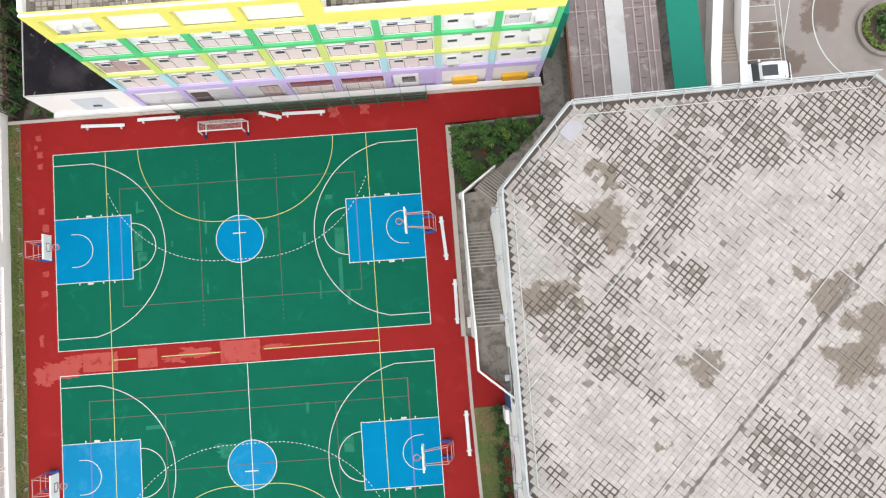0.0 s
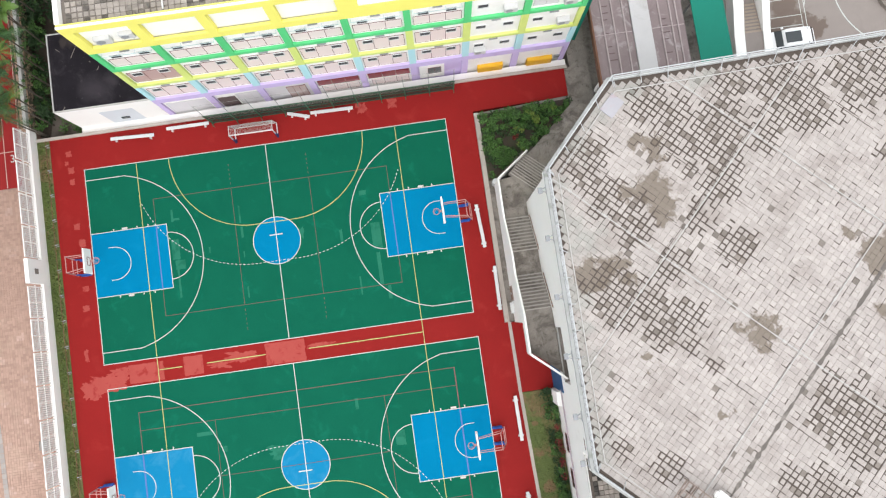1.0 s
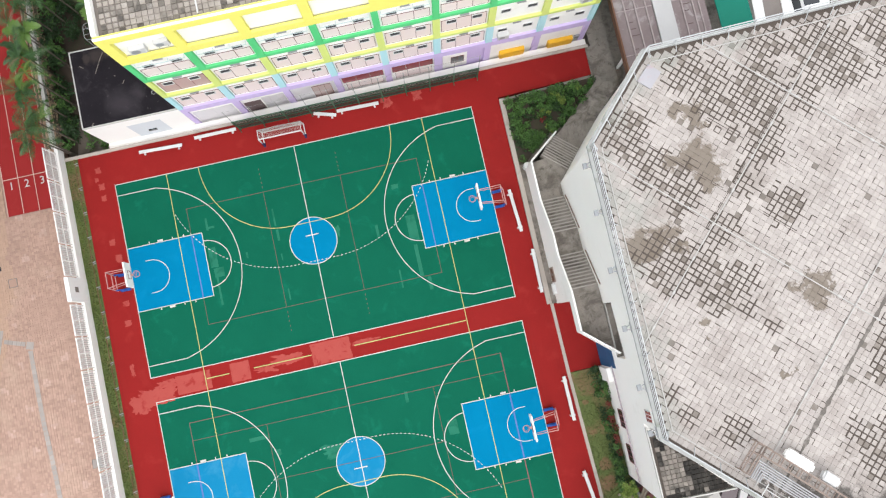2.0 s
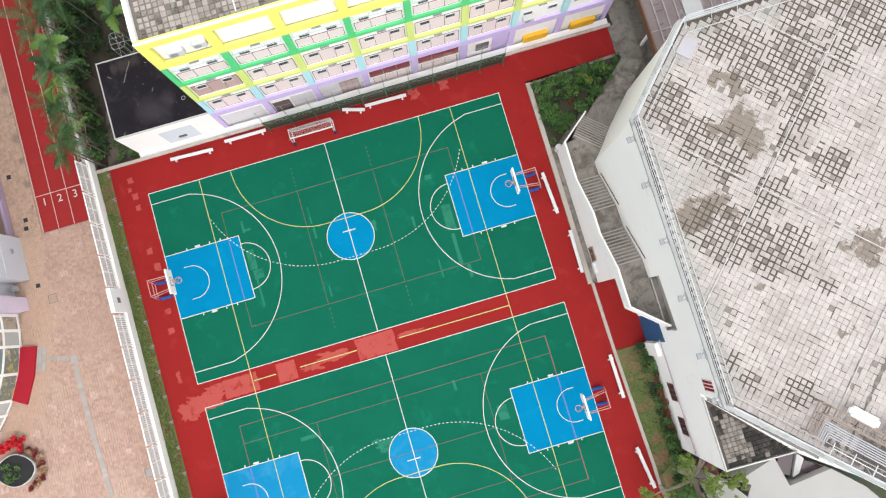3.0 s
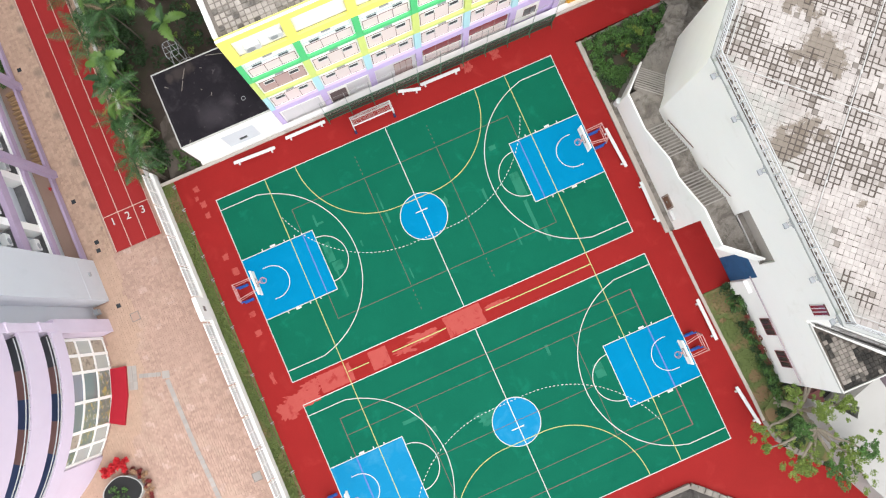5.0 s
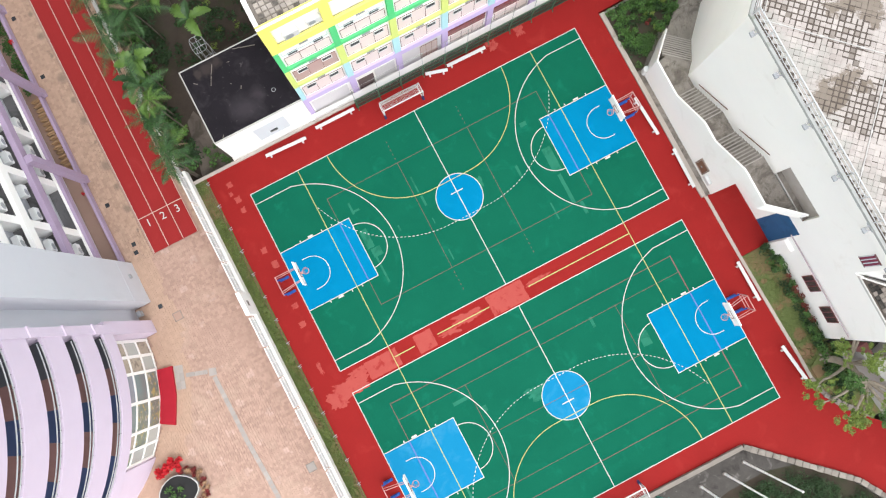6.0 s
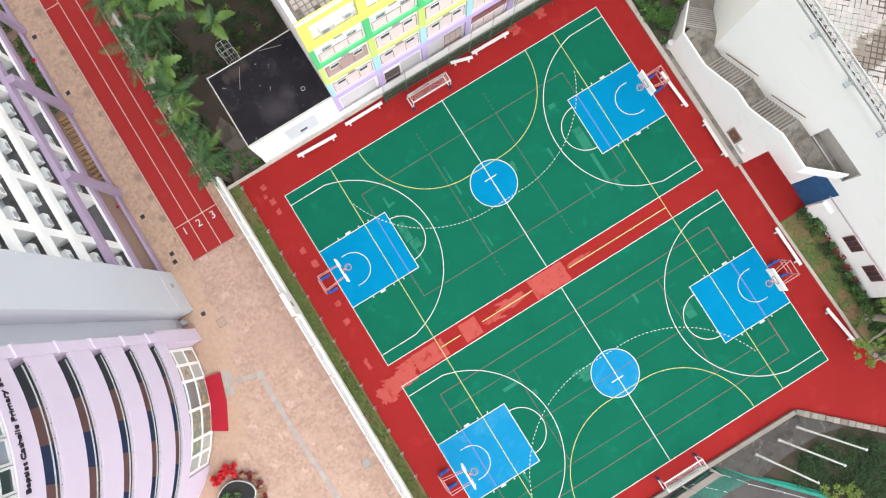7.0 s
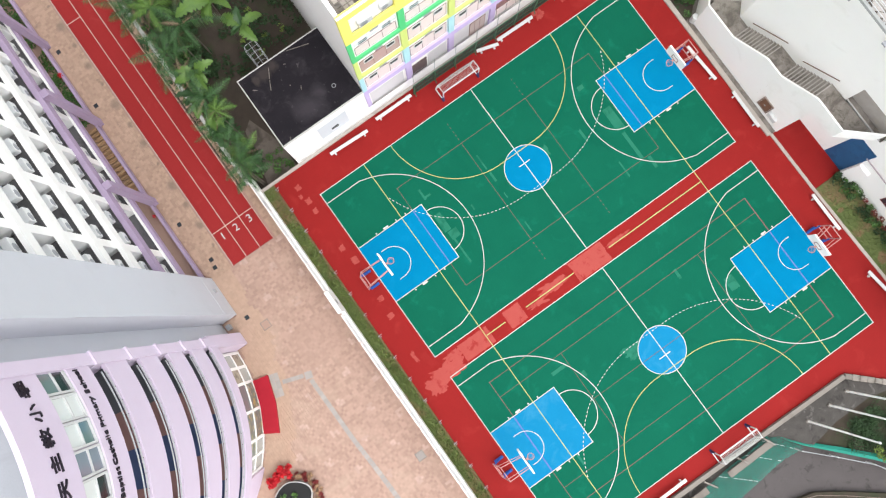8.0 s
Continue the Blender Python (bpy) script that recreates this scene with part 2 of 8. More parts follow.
M["carpark"] = spotted(stained(mat("stained_concrete_yard", (0.27, 0.235, 0.215), (0.22, 0.19, 0.175), 0.92, scale=0.5, bump=0.2), (0.18, 0.15, 0.135), 0.3, 0.55, 0.7, 0.6, 7), [(41.4, 12.5, 1.2), (40.9, 11.4, 1.0), (42.6, 11.2, 0.9), (46.3, 14.6, 1.5), (45.2, 13.6, 0.8), (43.7, 10.6, 0.7), (41.5, 15.9, 0.8), (47.0, 17.5, 1.2)], (0.125, 0.09, 0.072), 0.8, 2.0)
M["soil"] = stained(mat("dark_soil", (0.078, 0.059, 0.046), (0.04, 0.031, 0.025), 0.98, scale=0.9, bump=0.5), (0.045, 0.055, 0.025), 0.4, 0.5, 0.66, 0.7, 2)
M["grass_ground"] = stained(mat("grassy_soil", (0.125, 0.155, 0.05), (0.075, 0.10, 0.033), 0.98, scale=1.2, bump=0.5), (0.21, 0.13, 0.075), 0.42, 0.48, 0.62, 0.85, 4)
M["ground"] = stained(mat("distant_ground", (0.10, 0.11, 0.07), (0.06, 0.07, 0.04), 0.98, scale=0.05, fine=1.5, bump=0.2), (0.16, 0.15, 0.13), 0.03, 0.5, 0.65, 0.7, 4)
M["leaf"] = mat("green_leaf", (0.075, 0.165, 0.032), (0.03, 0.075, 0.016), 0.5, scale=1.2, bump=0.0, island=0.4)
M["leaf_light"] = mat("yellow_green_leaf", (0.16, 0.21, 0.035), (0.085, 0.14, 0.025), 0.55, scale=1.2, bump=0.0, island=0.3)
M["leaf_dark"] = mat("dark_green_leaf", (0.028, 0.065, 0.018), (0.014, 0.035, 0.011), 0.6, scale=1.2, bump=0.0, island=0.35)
M["leaf_red"] = mat("red_croton_leaf", (0.20, 0.025, 0.022), (0.11, 0.016, 0.014), 0.6, scale=2, bump=0.0, island=0.3)
M["flower_red"] = mat("red_flower", (0.55, 0.012, 0.02), (0.42, 0.01, 0.016), 0.6, scale=2, bump=0.0, island=0.25)
M["frond"] = mat("palm_frond", (0.054, 0.126, 0.036), (0.020, 0.056, 0.018), 0.45, scale=0.8, bump=0.0, island=0.6)
M["frond_dry"] = mat("dry_palm_frond", (0.24, 0.175, 0.115), (0.14, 0.10, 0.062), 0.8, scale=0.8, bump=0.0, island=0.3)
M["bark"] = mat("grey_bark", (0.31, 0.265, 0.21), (0.16, 0.135, 0.105), 0.95, scale=3, bump=0.5)
M["frame_pink"] = mat("faded_red_steel", (0.50, 0.27, 0.25), (0.42, 0.21, 0.19), 0.5, scale=3, bump=0.03)
M["pad_blue"] = mat("blue_padding", (0.012, 0.07, 0.30), (0.01, 0.05, 0.22), 0.6, scale=3, bump=0.05)
M["navy"] = mat("navy_net_support", (0.016, 0.02, 0.09), (0.012, 0.016, 0.06), 0.6, scale=3, bump=0.05)
M["wall_blue"] = stained(mat("blue_wall_paint", (0.02, 0.105, 0.24), (0.013, 0.065, 0.16), 0.7, scale=0.6, bump=0.05), (0.005, 0.02, 0.06), 0.5, 0.5, 0.7, 0.7, 3)
M["fence_green"] = mat("green_fence_steel", (0.03, 0.12, 0.065), (0.02, 0.085, 0.045), 0.5, scale=3, bump=0.05)
M["net_teal"] = mat("teal_netting", (0.02, 0.25, 0.185), (0.015, 0.20, 0.15), 0.7, scale=3, bump=0.0)
M["roof_green"] = stained(mat("green_sheet_roof", (0.008, 0.19, 0.135), (0.007, 0.165, 0.115), 0.6, scale=0.6, bump=0.05, spec=0.2), (0.009, 0.11, 0.08), 0.25, 0.6, 0.75, 0.4, 6)
M["roof_plum"] = stained(stained(mat("plum_grey_roof", (0.25, 0.20, 0.20), (0.18, 0.14, 0.14), 0.9, scale=0.7, bump=0.2), (0.36, 0.33, 0.325), 0.8, 0.55, 0.66, 0.7, 6), (0.11, 0.08, 0.08), 0.4, 0.57, 0.7, 0.6, 2)
M["steel"] = mat("grey_galvanised_steel", (0.36, 0.37, 0.38), (0.30, 0.31, 0.32), 0.5, metal=0.3, scale=4, bump=0.03)
M["duct"] = mat("aluminium_duct", (0.42, 0.42, 0.43), (0.34, 0.34, 0.36), 0.45, metal=0.5, scale=4, bump=0.05)
M["rust"] = mat("rusty_steel", (0.20, 0.10, 0.06), (0.12, 0.06, 0.04), 0.9, scale=4, bump=0.3)
M["ochre"] = mat("orange_yellow_shutter", (0.72, 0.40, 0.02), (0.64, 0.34, 0.02), 0.55, scale=2)
M["car_paint"] = mat("white_car_paint", (0.80, 0.80, 0.80), (0.76, 0.76, 0.76), 0.25, scale=1, bump=0.0)
M["tyre"] = mat("black_rubber", (0.02, 0.02, 0.02), (0.012, 0.012, 0.012), 0.85)
M["letters"] = mat("dark_purple_letters", (0.018, 0.012, 0.022), (0.012, 0.01, 0.016), 0.5, bump=0.0)
M["carpet"] = mat("red_carpet", (0.36, 0.008, 0.022), (0.30, 0.007, 0.018), 0.85, scale=2)
M["pot"] = mat("terracotta_pot", (0.40, 0.25, 0.135), (0.30, 0.18, 0.095), 0.8, scale=2.5, rand=0.12)
M["pool"] = mat("bright_blue_tarpaulin", (0.02, 0.30, 0.62), (0.02, 0.25, 0.55), 0.5)
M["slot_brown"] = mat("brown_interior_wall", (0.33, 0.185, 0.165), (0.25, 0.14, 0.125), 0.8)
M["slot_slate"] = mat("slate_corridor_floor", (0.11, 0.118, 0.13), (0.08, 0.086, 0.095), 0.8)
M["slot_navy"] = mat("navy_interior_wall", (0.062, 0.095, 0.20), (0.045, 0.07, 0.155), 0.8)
M["slot_red"] = glass("red_lit_pane", (0.22, 0.02, 0.03))
M["plaza_pale"] = mat("pale_clay_paver", (0.46, 0.32, 0.265), (0.42, 0.29, 0.235), 0.88, scale=0.5, fine=10, bump=0.15, island=0.10)
M["plaza_sand"] = stained(mat("sandy_yellow_paving", (0.44, 0.30, 0.225), (0.39, 0.262, 0.192), 0.9, scale=0.5, fine=10, bump=0.15, island=0.06), (0.42, 0.27, 0.20), 0.5, 0.52, 0.7, 0.6, 9)
M["plaza_path"] = stained(stained(mat("tan_path_paving", (0.42, 0.285, 0.212), (0.35, 0.232, 0.17), 0.9, scale=0.5, fine=10, bump=0.15, island=0.13), (0.50, 0.36, 0.265), 0.5, 0.5, 0.7, 0.4, 5), (0.16, 0.125, 0.105), 0.9, 0.60, 0.72, 0.5, 27)
spotted(M["plaza_path"], [(-22.75, 9.0 + 1.9 * k, (0.12, 0.3, 0.2, 0.38)[k % 4]) for k in range(18)], (0.15, 0.12, 0.10), 0.6, 0.35, 1.5, 0.5)
M["frond_light"] = mat("bright_palm_frond", (0.13, 0.23, 0.042), (0.06, 0.125, 0.025), 0.45, scale=1.6, bump=0.0, island=0.4)
M["rubble"] = stained(stained(mat("rough_dark_rubble", (0.080, 0.072, 0.066), (0.042, 0.038, 0.034), 0.95, scale=1.8, fine=12, bump=0.6), (0.20, 0.185, 0.175), 0.9, 0.57, 0.68, 0.7, 5), (0.025, 0.022, 0.02), 1.3, 0.55, 0.66, 0.8, 19)
M["slope_soil"] = stained(mat("damp_brown_soil", (0.062, 0.046, 0.034), (0.034, 0.028, 0.02), 0.98, scale=1.4, bump=0.5), (0.03, 0.04, 0.018), 0.5, 0.45, 0.6, 0.8, 2)
M["grime"] = stained(mat("black_damp_grime", (0.03, 0.027, 0.024), (0.015, 0.014, 0.013), 0.9, scale=1.0, bump=0.3), (0.09, 0.08, 0.07), 1.2, 0.5, 0.64, 0.7, 2)
# deck colour darkened to carry the shadow beneath the ledge units
M["service_deck"] = stained(mat("shade_darkened_service_deck", (0.20, 0.195, 0.197), (0.14, 0.137, 0.138), 0.9, scale=0.8), (0.08, 0.078, 0.078), 0.7, 0.5, 0.66, 0.8, 4)
M["croton_pale"] = mat("mottled_cream_leaf", (0.42, 0.31, 0.17), (0.24, 0.09, 0.06), 0.6, scale=6, bump=0.0, island=0.4)
M["low_roof"] = stained(mat("off_white_low_roof", (0.36, 0.35, 0.335), (0.32, 0.31, 0.295), 0.8, scale=0.4, bump=0.08), (0.27, 0.255, 0.235), 0.4, 0.56, 0.75, 0.5, 9)
M["plum_rail"] = stained(mat("faded_pink_batten", (0.40, 0.34, 0.335), (0.31, 0.26, 0.255), 0.85, scale=2), (0.2, 0.16, 0.16), 1.5, 0.5, 0.7, 0.6, 4)
M["plum_slat"] = mat("dark_plum_slat", (0.15, 0.105, 0.105), (0.10, 0.07, 0.07), 0.9, scale=2)
M["pipe_grey"] = stained(mat("dirty_grey_pipe", (0.22, 0.215, 0.21), (0.14, 0.135, 0.13), 0.7, scale=2, bump=0.1), (0.07, 0.06, 0.05), 1.4, 0.5, 0.64, 0.8, 4)
M["rail_white"] = mat("dull_white_rail", (0.52, 0.535, 0.545), (0.40, 0.41, 0.42), 0.5, scale=2, bump=0.03)
M["pole_pale"] = mat("weathered_pale_pole", (0.42, 0.43, 0.42), (0.30, 0.31, 0.30), 0.6, scale=3, bump=0.03)
M["drain_grime"] = stained(mat("grimy_drain_strip", (0.17, 0.15, 0.135), (0.085, 0.075, 0.068), 0.95, scale=1.5, bump=0.3), (0.26, 0.235, 0.215), 1.2, 0.52, 0.66, 0.8, 8)
M["roof_bed"] = mat("roof_paving_bed", (0.10, 0.08, 0.068), (0.068, 0.054, 0.046), 0.95, scale=1.2, bump=0.3)
M["low_white"] = stained(mat("dull_white_gutter", (0.50, 0.49, 0.49), (0.44, 0.43, 0.43), 0.8, scale=0.7), (0.36, 0.34, 0.33), 0.6, 0.56, 0.7, 0.6, 6)
M["step_tan"] = mat("tan_step_tile", (0.34, 0.275, 0.225), (0.28, 0.225, 0.185), 0.85, scale=2)
M["grass_blade"] = mat("yellowish_grass", (0.15, 0.185, 0.055), (0.09, 0.125, 0.035), 0.6, scale=1.2, bump=0.0, island=0.35)
M["conduit"] = mat("pale_grey_conduit", (0.47, 0.455, 0.44), (0.38, 0.365, 0.35), 0.6, scale=3)
M["hatch"] = stained(mat("pale_lilac_hatch", (0.37, 0.36, 0.385), (0.32, 0.31, 0.33), 0.5, scale=1), (0.42, 0.27, 0.27), 1.2, 0.58, 0.7, 0.6, 3)
M["lamp_grey"] = mat("dull_lamp_grey", (0.30, 0.31, 0.32), (0.22, 0.23, 0.24), 0.5, scale=3)
M["frame_tan"] = mat("weathered_tan_frame", (0.30, 0.235, 0.20), (0.2, 0.15, 0.125), 0.7, scale=3)
M["nosing"] = mat("pale_worn_nosing", (0.40, 0.37, 0.34), (0.32, 0.29, 0.265), 0.85, scale=2)
M["plum_window"] = glass("dark_plum_glazing", (0.06, 0.035, 0.045), 0.2)
M["pale_panel"] = mat("pale_lilac_panel", (0.66, 0.64, 0.66), (0.60, 0.58, 0.60), 0.7, scale=0.8)
M["wall_stone"] = stained(mat("mottled_wall_stone", (0.27, 0.24, 0.21), (0.17, 0.15, 0.13), 0.92, scale=1.4, bump=0.4, rand=0.22), (0.08, 0.07, 0.06), 1.2, 0.54, 0.68, 0.6, 4)
M["kerb_pale"] = stained(mat("pale_tan_kerb", (0.43, 0.385, 0.345), (0.35, 0.31, 0.275), 0.9, scale=1.5, bump=0.25), (0.15, 0.13, 0.11), 0.9, 0.56, 0.72, 0.6, 6)
M["blue_faded"] = stained(mat("faded_blue_coating", (0.010, 0.195, 0.375), (0.007, 0.17, 0.335), 0.8, scale=0.5, fine=9, bump=0.06, spec=0.03), (0.04, 0.235, 0.41), 0.6, 0.5, 0.7, 0.7, 21)
M["alley"] = stained(mat("grimy_alley_concrete", (0.17, 0.14, 0.12), (0.10, 0.083, 0.07), 0.95, scale=0.9, bump=0.4), (0.06, 0.05, 0.04), 0.7, 0.48, 0.62, 0.8, 5)
M["track_line"] = mat("warm_white_lane_paint", (0.56, 0.44, 0.37), (0.46, 0.34, 0.28), 0.7, scale=3)
M["pane_bright"] = glass("bright_curtained_pane", (0.68, 0.70, 0.68), 0.3)
M["pane_slate"] = glass("slate_blue_pane", (0.22, 0.25, 0.30), 0.12)
M["ac_white"] = mat("white_unit_enamel", (0.72, 0.72, 0.71), (0.62, 0.62, 0.61), 0.5, scale=3)
M["palm_trunk"] = mat("dark_palm_trunk", (0.13, 0.108, 0.085), (0.07, 0.058, 0.045), 0.95, scale=3, bump=0.5)
M["paver_block"] = stained(stained(mat("weathered_block_paver", (0.33, 0.295, 0.26), (0.24, 0.21, 0.185), 0.9, scale=0.6, fine=14, bump=0.2, island=0.12), (0.42, 0.39, 0.36), 0.5, 0.52, 0.68, 0.6, 6), (0.14, 0.12, 0.105), 0.9, 0.54, 0.68, 0.6, 21)
M["roof_mortar"] = mat("grey_brown_mortar", (0.19, 0.165, 0.145), (0.13, 0.112, 0.1), 0.95, scale=1.2, bump=0.2)
M["fence_mesh"] = mat("dull_dark_mesh", (0.016, 0.03, 0.021), (0.010, 0.018, 0.013), 0.6, scale=3, bump=0.0)
M["vent_grey"] = mat("dark_vent_louvre", (0.10, 0.10, 0.105), (0.06, 0.06, 0.065), 0.7, scale=3)
M["rail_teal"] = mat("pale_teal_rail", (0.50, 0.62, 0.62), (0.42, 0.54, 0.54), 0.6, scale=3)
M["rail_mauve"] = mat("mauve_grey_rail", (0.42, 0.35, 0.37), (0.33, 0.27, 0.29), 0.5, scale=3)

# ---- building blocks ----
def box(bm, x0, x1, y0, y1, z0, z1, m=None):
    c = [(x, y, z) for z in (min(z0, z1), max(z0, z1)) for x, y in ((x0, y0), (x1, y0), (x1, y1), (x0, y1))]
    v = [bm.verts.new(m @ Vector(p) if m else p) for p in c]
    for f in ((3, 2, 1, 0), (4, 5, 6, 7), (0, 1, 5, 4), (1, 2, 6, 5), (2, 3, 7, 6), (3, 0, 4, 7)):
        bm.faces.new([v[i] for i in f])


def prism(bm, pts, z0, z1):
    """An upright prism over a plan outline, which may be hollow-cornered."""
    area = sum(a[0] * b[1] - b[0] * a[1] for a, b in zip(pts, [*pts[1:], pts[0]]))
    pts = pts if area > 0 else pts[::-1]
    lo, hi = [bm.verts.new((x, y, z0)) for x, y in pts], [bm.verts.new((x, y, z1)) for x, y in pts]
    bm.faces.new(lo[::-1])
    bm.faces.new(hi)
    for i in range(len(pts)):
        j = (i + 1) % len(pts)
        bm.faces.new((lo[i], lo[j], hi[j], hi[i]))


def tube(bm, a, b, r, r2=None, n=8, caps=True):
    """A round bar from a to b."""
    a, b = Vector(a), Vector(b)
    q = (b - a).to_track_quat('Z', 'Y')
    r2 = r if r2 is None else r2
    ring = [[bm.verts.new(p + q @ Vector((math.cos(k * math.tau / n) * s, math.sin(k * math.tau / n) * s, 0))) for k in range(n)] for p, s in ((a, r), (b, r2))]
    for k in range(n):
        j = (k + 1) % n
        bm.faces.new((ring[0][k], ring[0][j], ring[1][j], ring[1][k]))
    if caps:
        bm.faces.new(ring[0][::-1])
        bm.faces.new(ring[1])


def bar(bm, a, b, w, h=None):
    """A square bar from a to b."""
    a, b = Vector(a), Vector(b)
    m = Matrix.Translation(a) @ (b - a).to_track_quat('X', 'Z').to_matrix().to_4x4()
    h = h or w
    box(bm, 0, (b - a).length, -w / 2, w / 2, -h / 2, h / 2, m)


def ribbon(bm, pts, w, z, closed=False):
    """A flat painted line of width w along plan points."""
    n = len(pts)
    P = [Vector((x, y)) for x, y in pts]
    vs = []
    for i in range(n):
        a = P[(i - 1) % n] if closed or i else P[0]
        b = P[(i + 1) % n] if closed or i < n - 1 else P[-1]
        d = (b - a).normalized()
        k = 1.0
        if 0 < i < n - 1 or closed:
            e = (P[i] - a).normalized()
            d = (e + (b - P[i]).normalized()).normalized()
            k = 1 / max(0.4, abs(e.dot(d)))
        s = Vector((-d.y, d.x))
        vs.append([bm.verts.new((*(P[i] + s * w / 2 * k), z)), bm.verts.new((*(P[i] - s * w / 2 * k), z))])
    for i in range(n if closed else n - 1):
        j = (i + 1) % n
        bm.faces.new((vs[i][1], vs[j][1], vs[j][0], vs[i][0]))


def arc(cx, cy, r, a0, a1, n=48):
    return [(cx + r * math.cos(radians(a0 + (a1 - a0) * i / n)), cy + r * math.sin(radians(a0 + (a1 - a0) * i / n))) for i in range(n + 1)]


def part(name, bm, material, parent=None, label="", loc=None, smooth=False):
    me = bpy.data.meshes.new(name)
    bmesh.ops.recalc_face_normals(bm, faces=bm.faces) if len(bm.faces) < 4000 else None
    for f in bm.faces:
        f.smooth = smooth
    bm.to_mesh(me)
    bm.free()
    me.materials.append(M[material])
    ob = new(name, me)
    if parent:
        ob.parent = parent
    if loc:
        ob.location = loc
    if label:
        ob["label"] = label
    return ob


def shared(name, me, parent, loc=(0, 0, 0), rot=0.0, scale=None):
    ob = new(name, me)
    ob.parent = parent
    ob.location = loc
    ob.rotation_euler = (0, 0, rot)
    if scale:
        ob.scale = scale
    return ob


def boxes(name, items, material, parent=None, label=""):
    bm = bmesh.new()
    for it in items:
        box(bm, *it)
    return part(name, bm, material, parent, label)


def root(name, loc, label, category, group="", kind=""):
    ob = new(name)
    ob.empty_display_size = 0.3
    ob.location = loc
    return tagged(ob, label, category, group, kind)


def setting(ob, label, category):
    return tagged(ob, label, category, kind="structure")


def leaves(bm, rng, centre, radius, n, size, flat=1.0, up=0.4):
    """Scatters n small folded leaves through an uneven clump."""
    cx, cy, cz = centre
    for _ in range(n):
        d = Vector((rng.gauss(0, 1), rng.gauss(0, 1), rng.gauss(0, 1))).normalized() * radius * rng.random() ** 0.45
        p = Vector((cx + d.x, cy + d.y, cz + d.z * flat))
        s = size * rng.uniform(0.6, 1.35)
        q = Euler((rng.uniform(-1, 1) * (1 - up) * 1.5, rng.uniform(-1, 1) * (1 - up) * 1.5, rng.uniform(0, 6.28)))
        pts = [Vector((0, -s, 0)), Vector((s * 0.5, 0, s * 0.16)), Vector((0, s, 0)), Vector((-s * 0.5, 0, s * 0.16))]
        v = [bm.verts.new(p + q.to_matrix() @ k) for k in pts]
        bm.faces.new((v[0], v[1], v[2]))
        bm.faces.new((v[0], v[2], v[3]))

# ---- ground, platforms and courts ----
bm = bmesh.new()
box(bm, -1500, 1500, -1500, 1500, -2.6, -2.1)
setting(part("ground", bm, "ground"), "rough mixed ground reaching to the horizon", "ground")

RED = [(-16.45, 10.2), (23.65, 10.2), (23.65, 7.95), (16.2, 7.75), (16.2, -8.6), (16.56, -8.64), (16.6, -13.7), (16.74, -19.0), (16.86, -22.5), (16.86, -24.3), (17.08, -25.6), (17.85, -27.15), (19.4, -28.85), (24, -33), (30, -42), (22, -42), (16.25, -32.1), (9.65, -26.0), (-16.45, -25.65)]
bm = bmesh.new()
prism(bm, RED, -2.1, 0.0)
setting(part("red_surround", bm, "red"), "red rubberised sports surround with faded scuffs", "sports surface")

AX, AY, BX, BY = 0.0, 0.0, 0.085, -16.86
Z1, Z2, Z3, Z4 = 0.005, 0.010, 0.015, 0.020


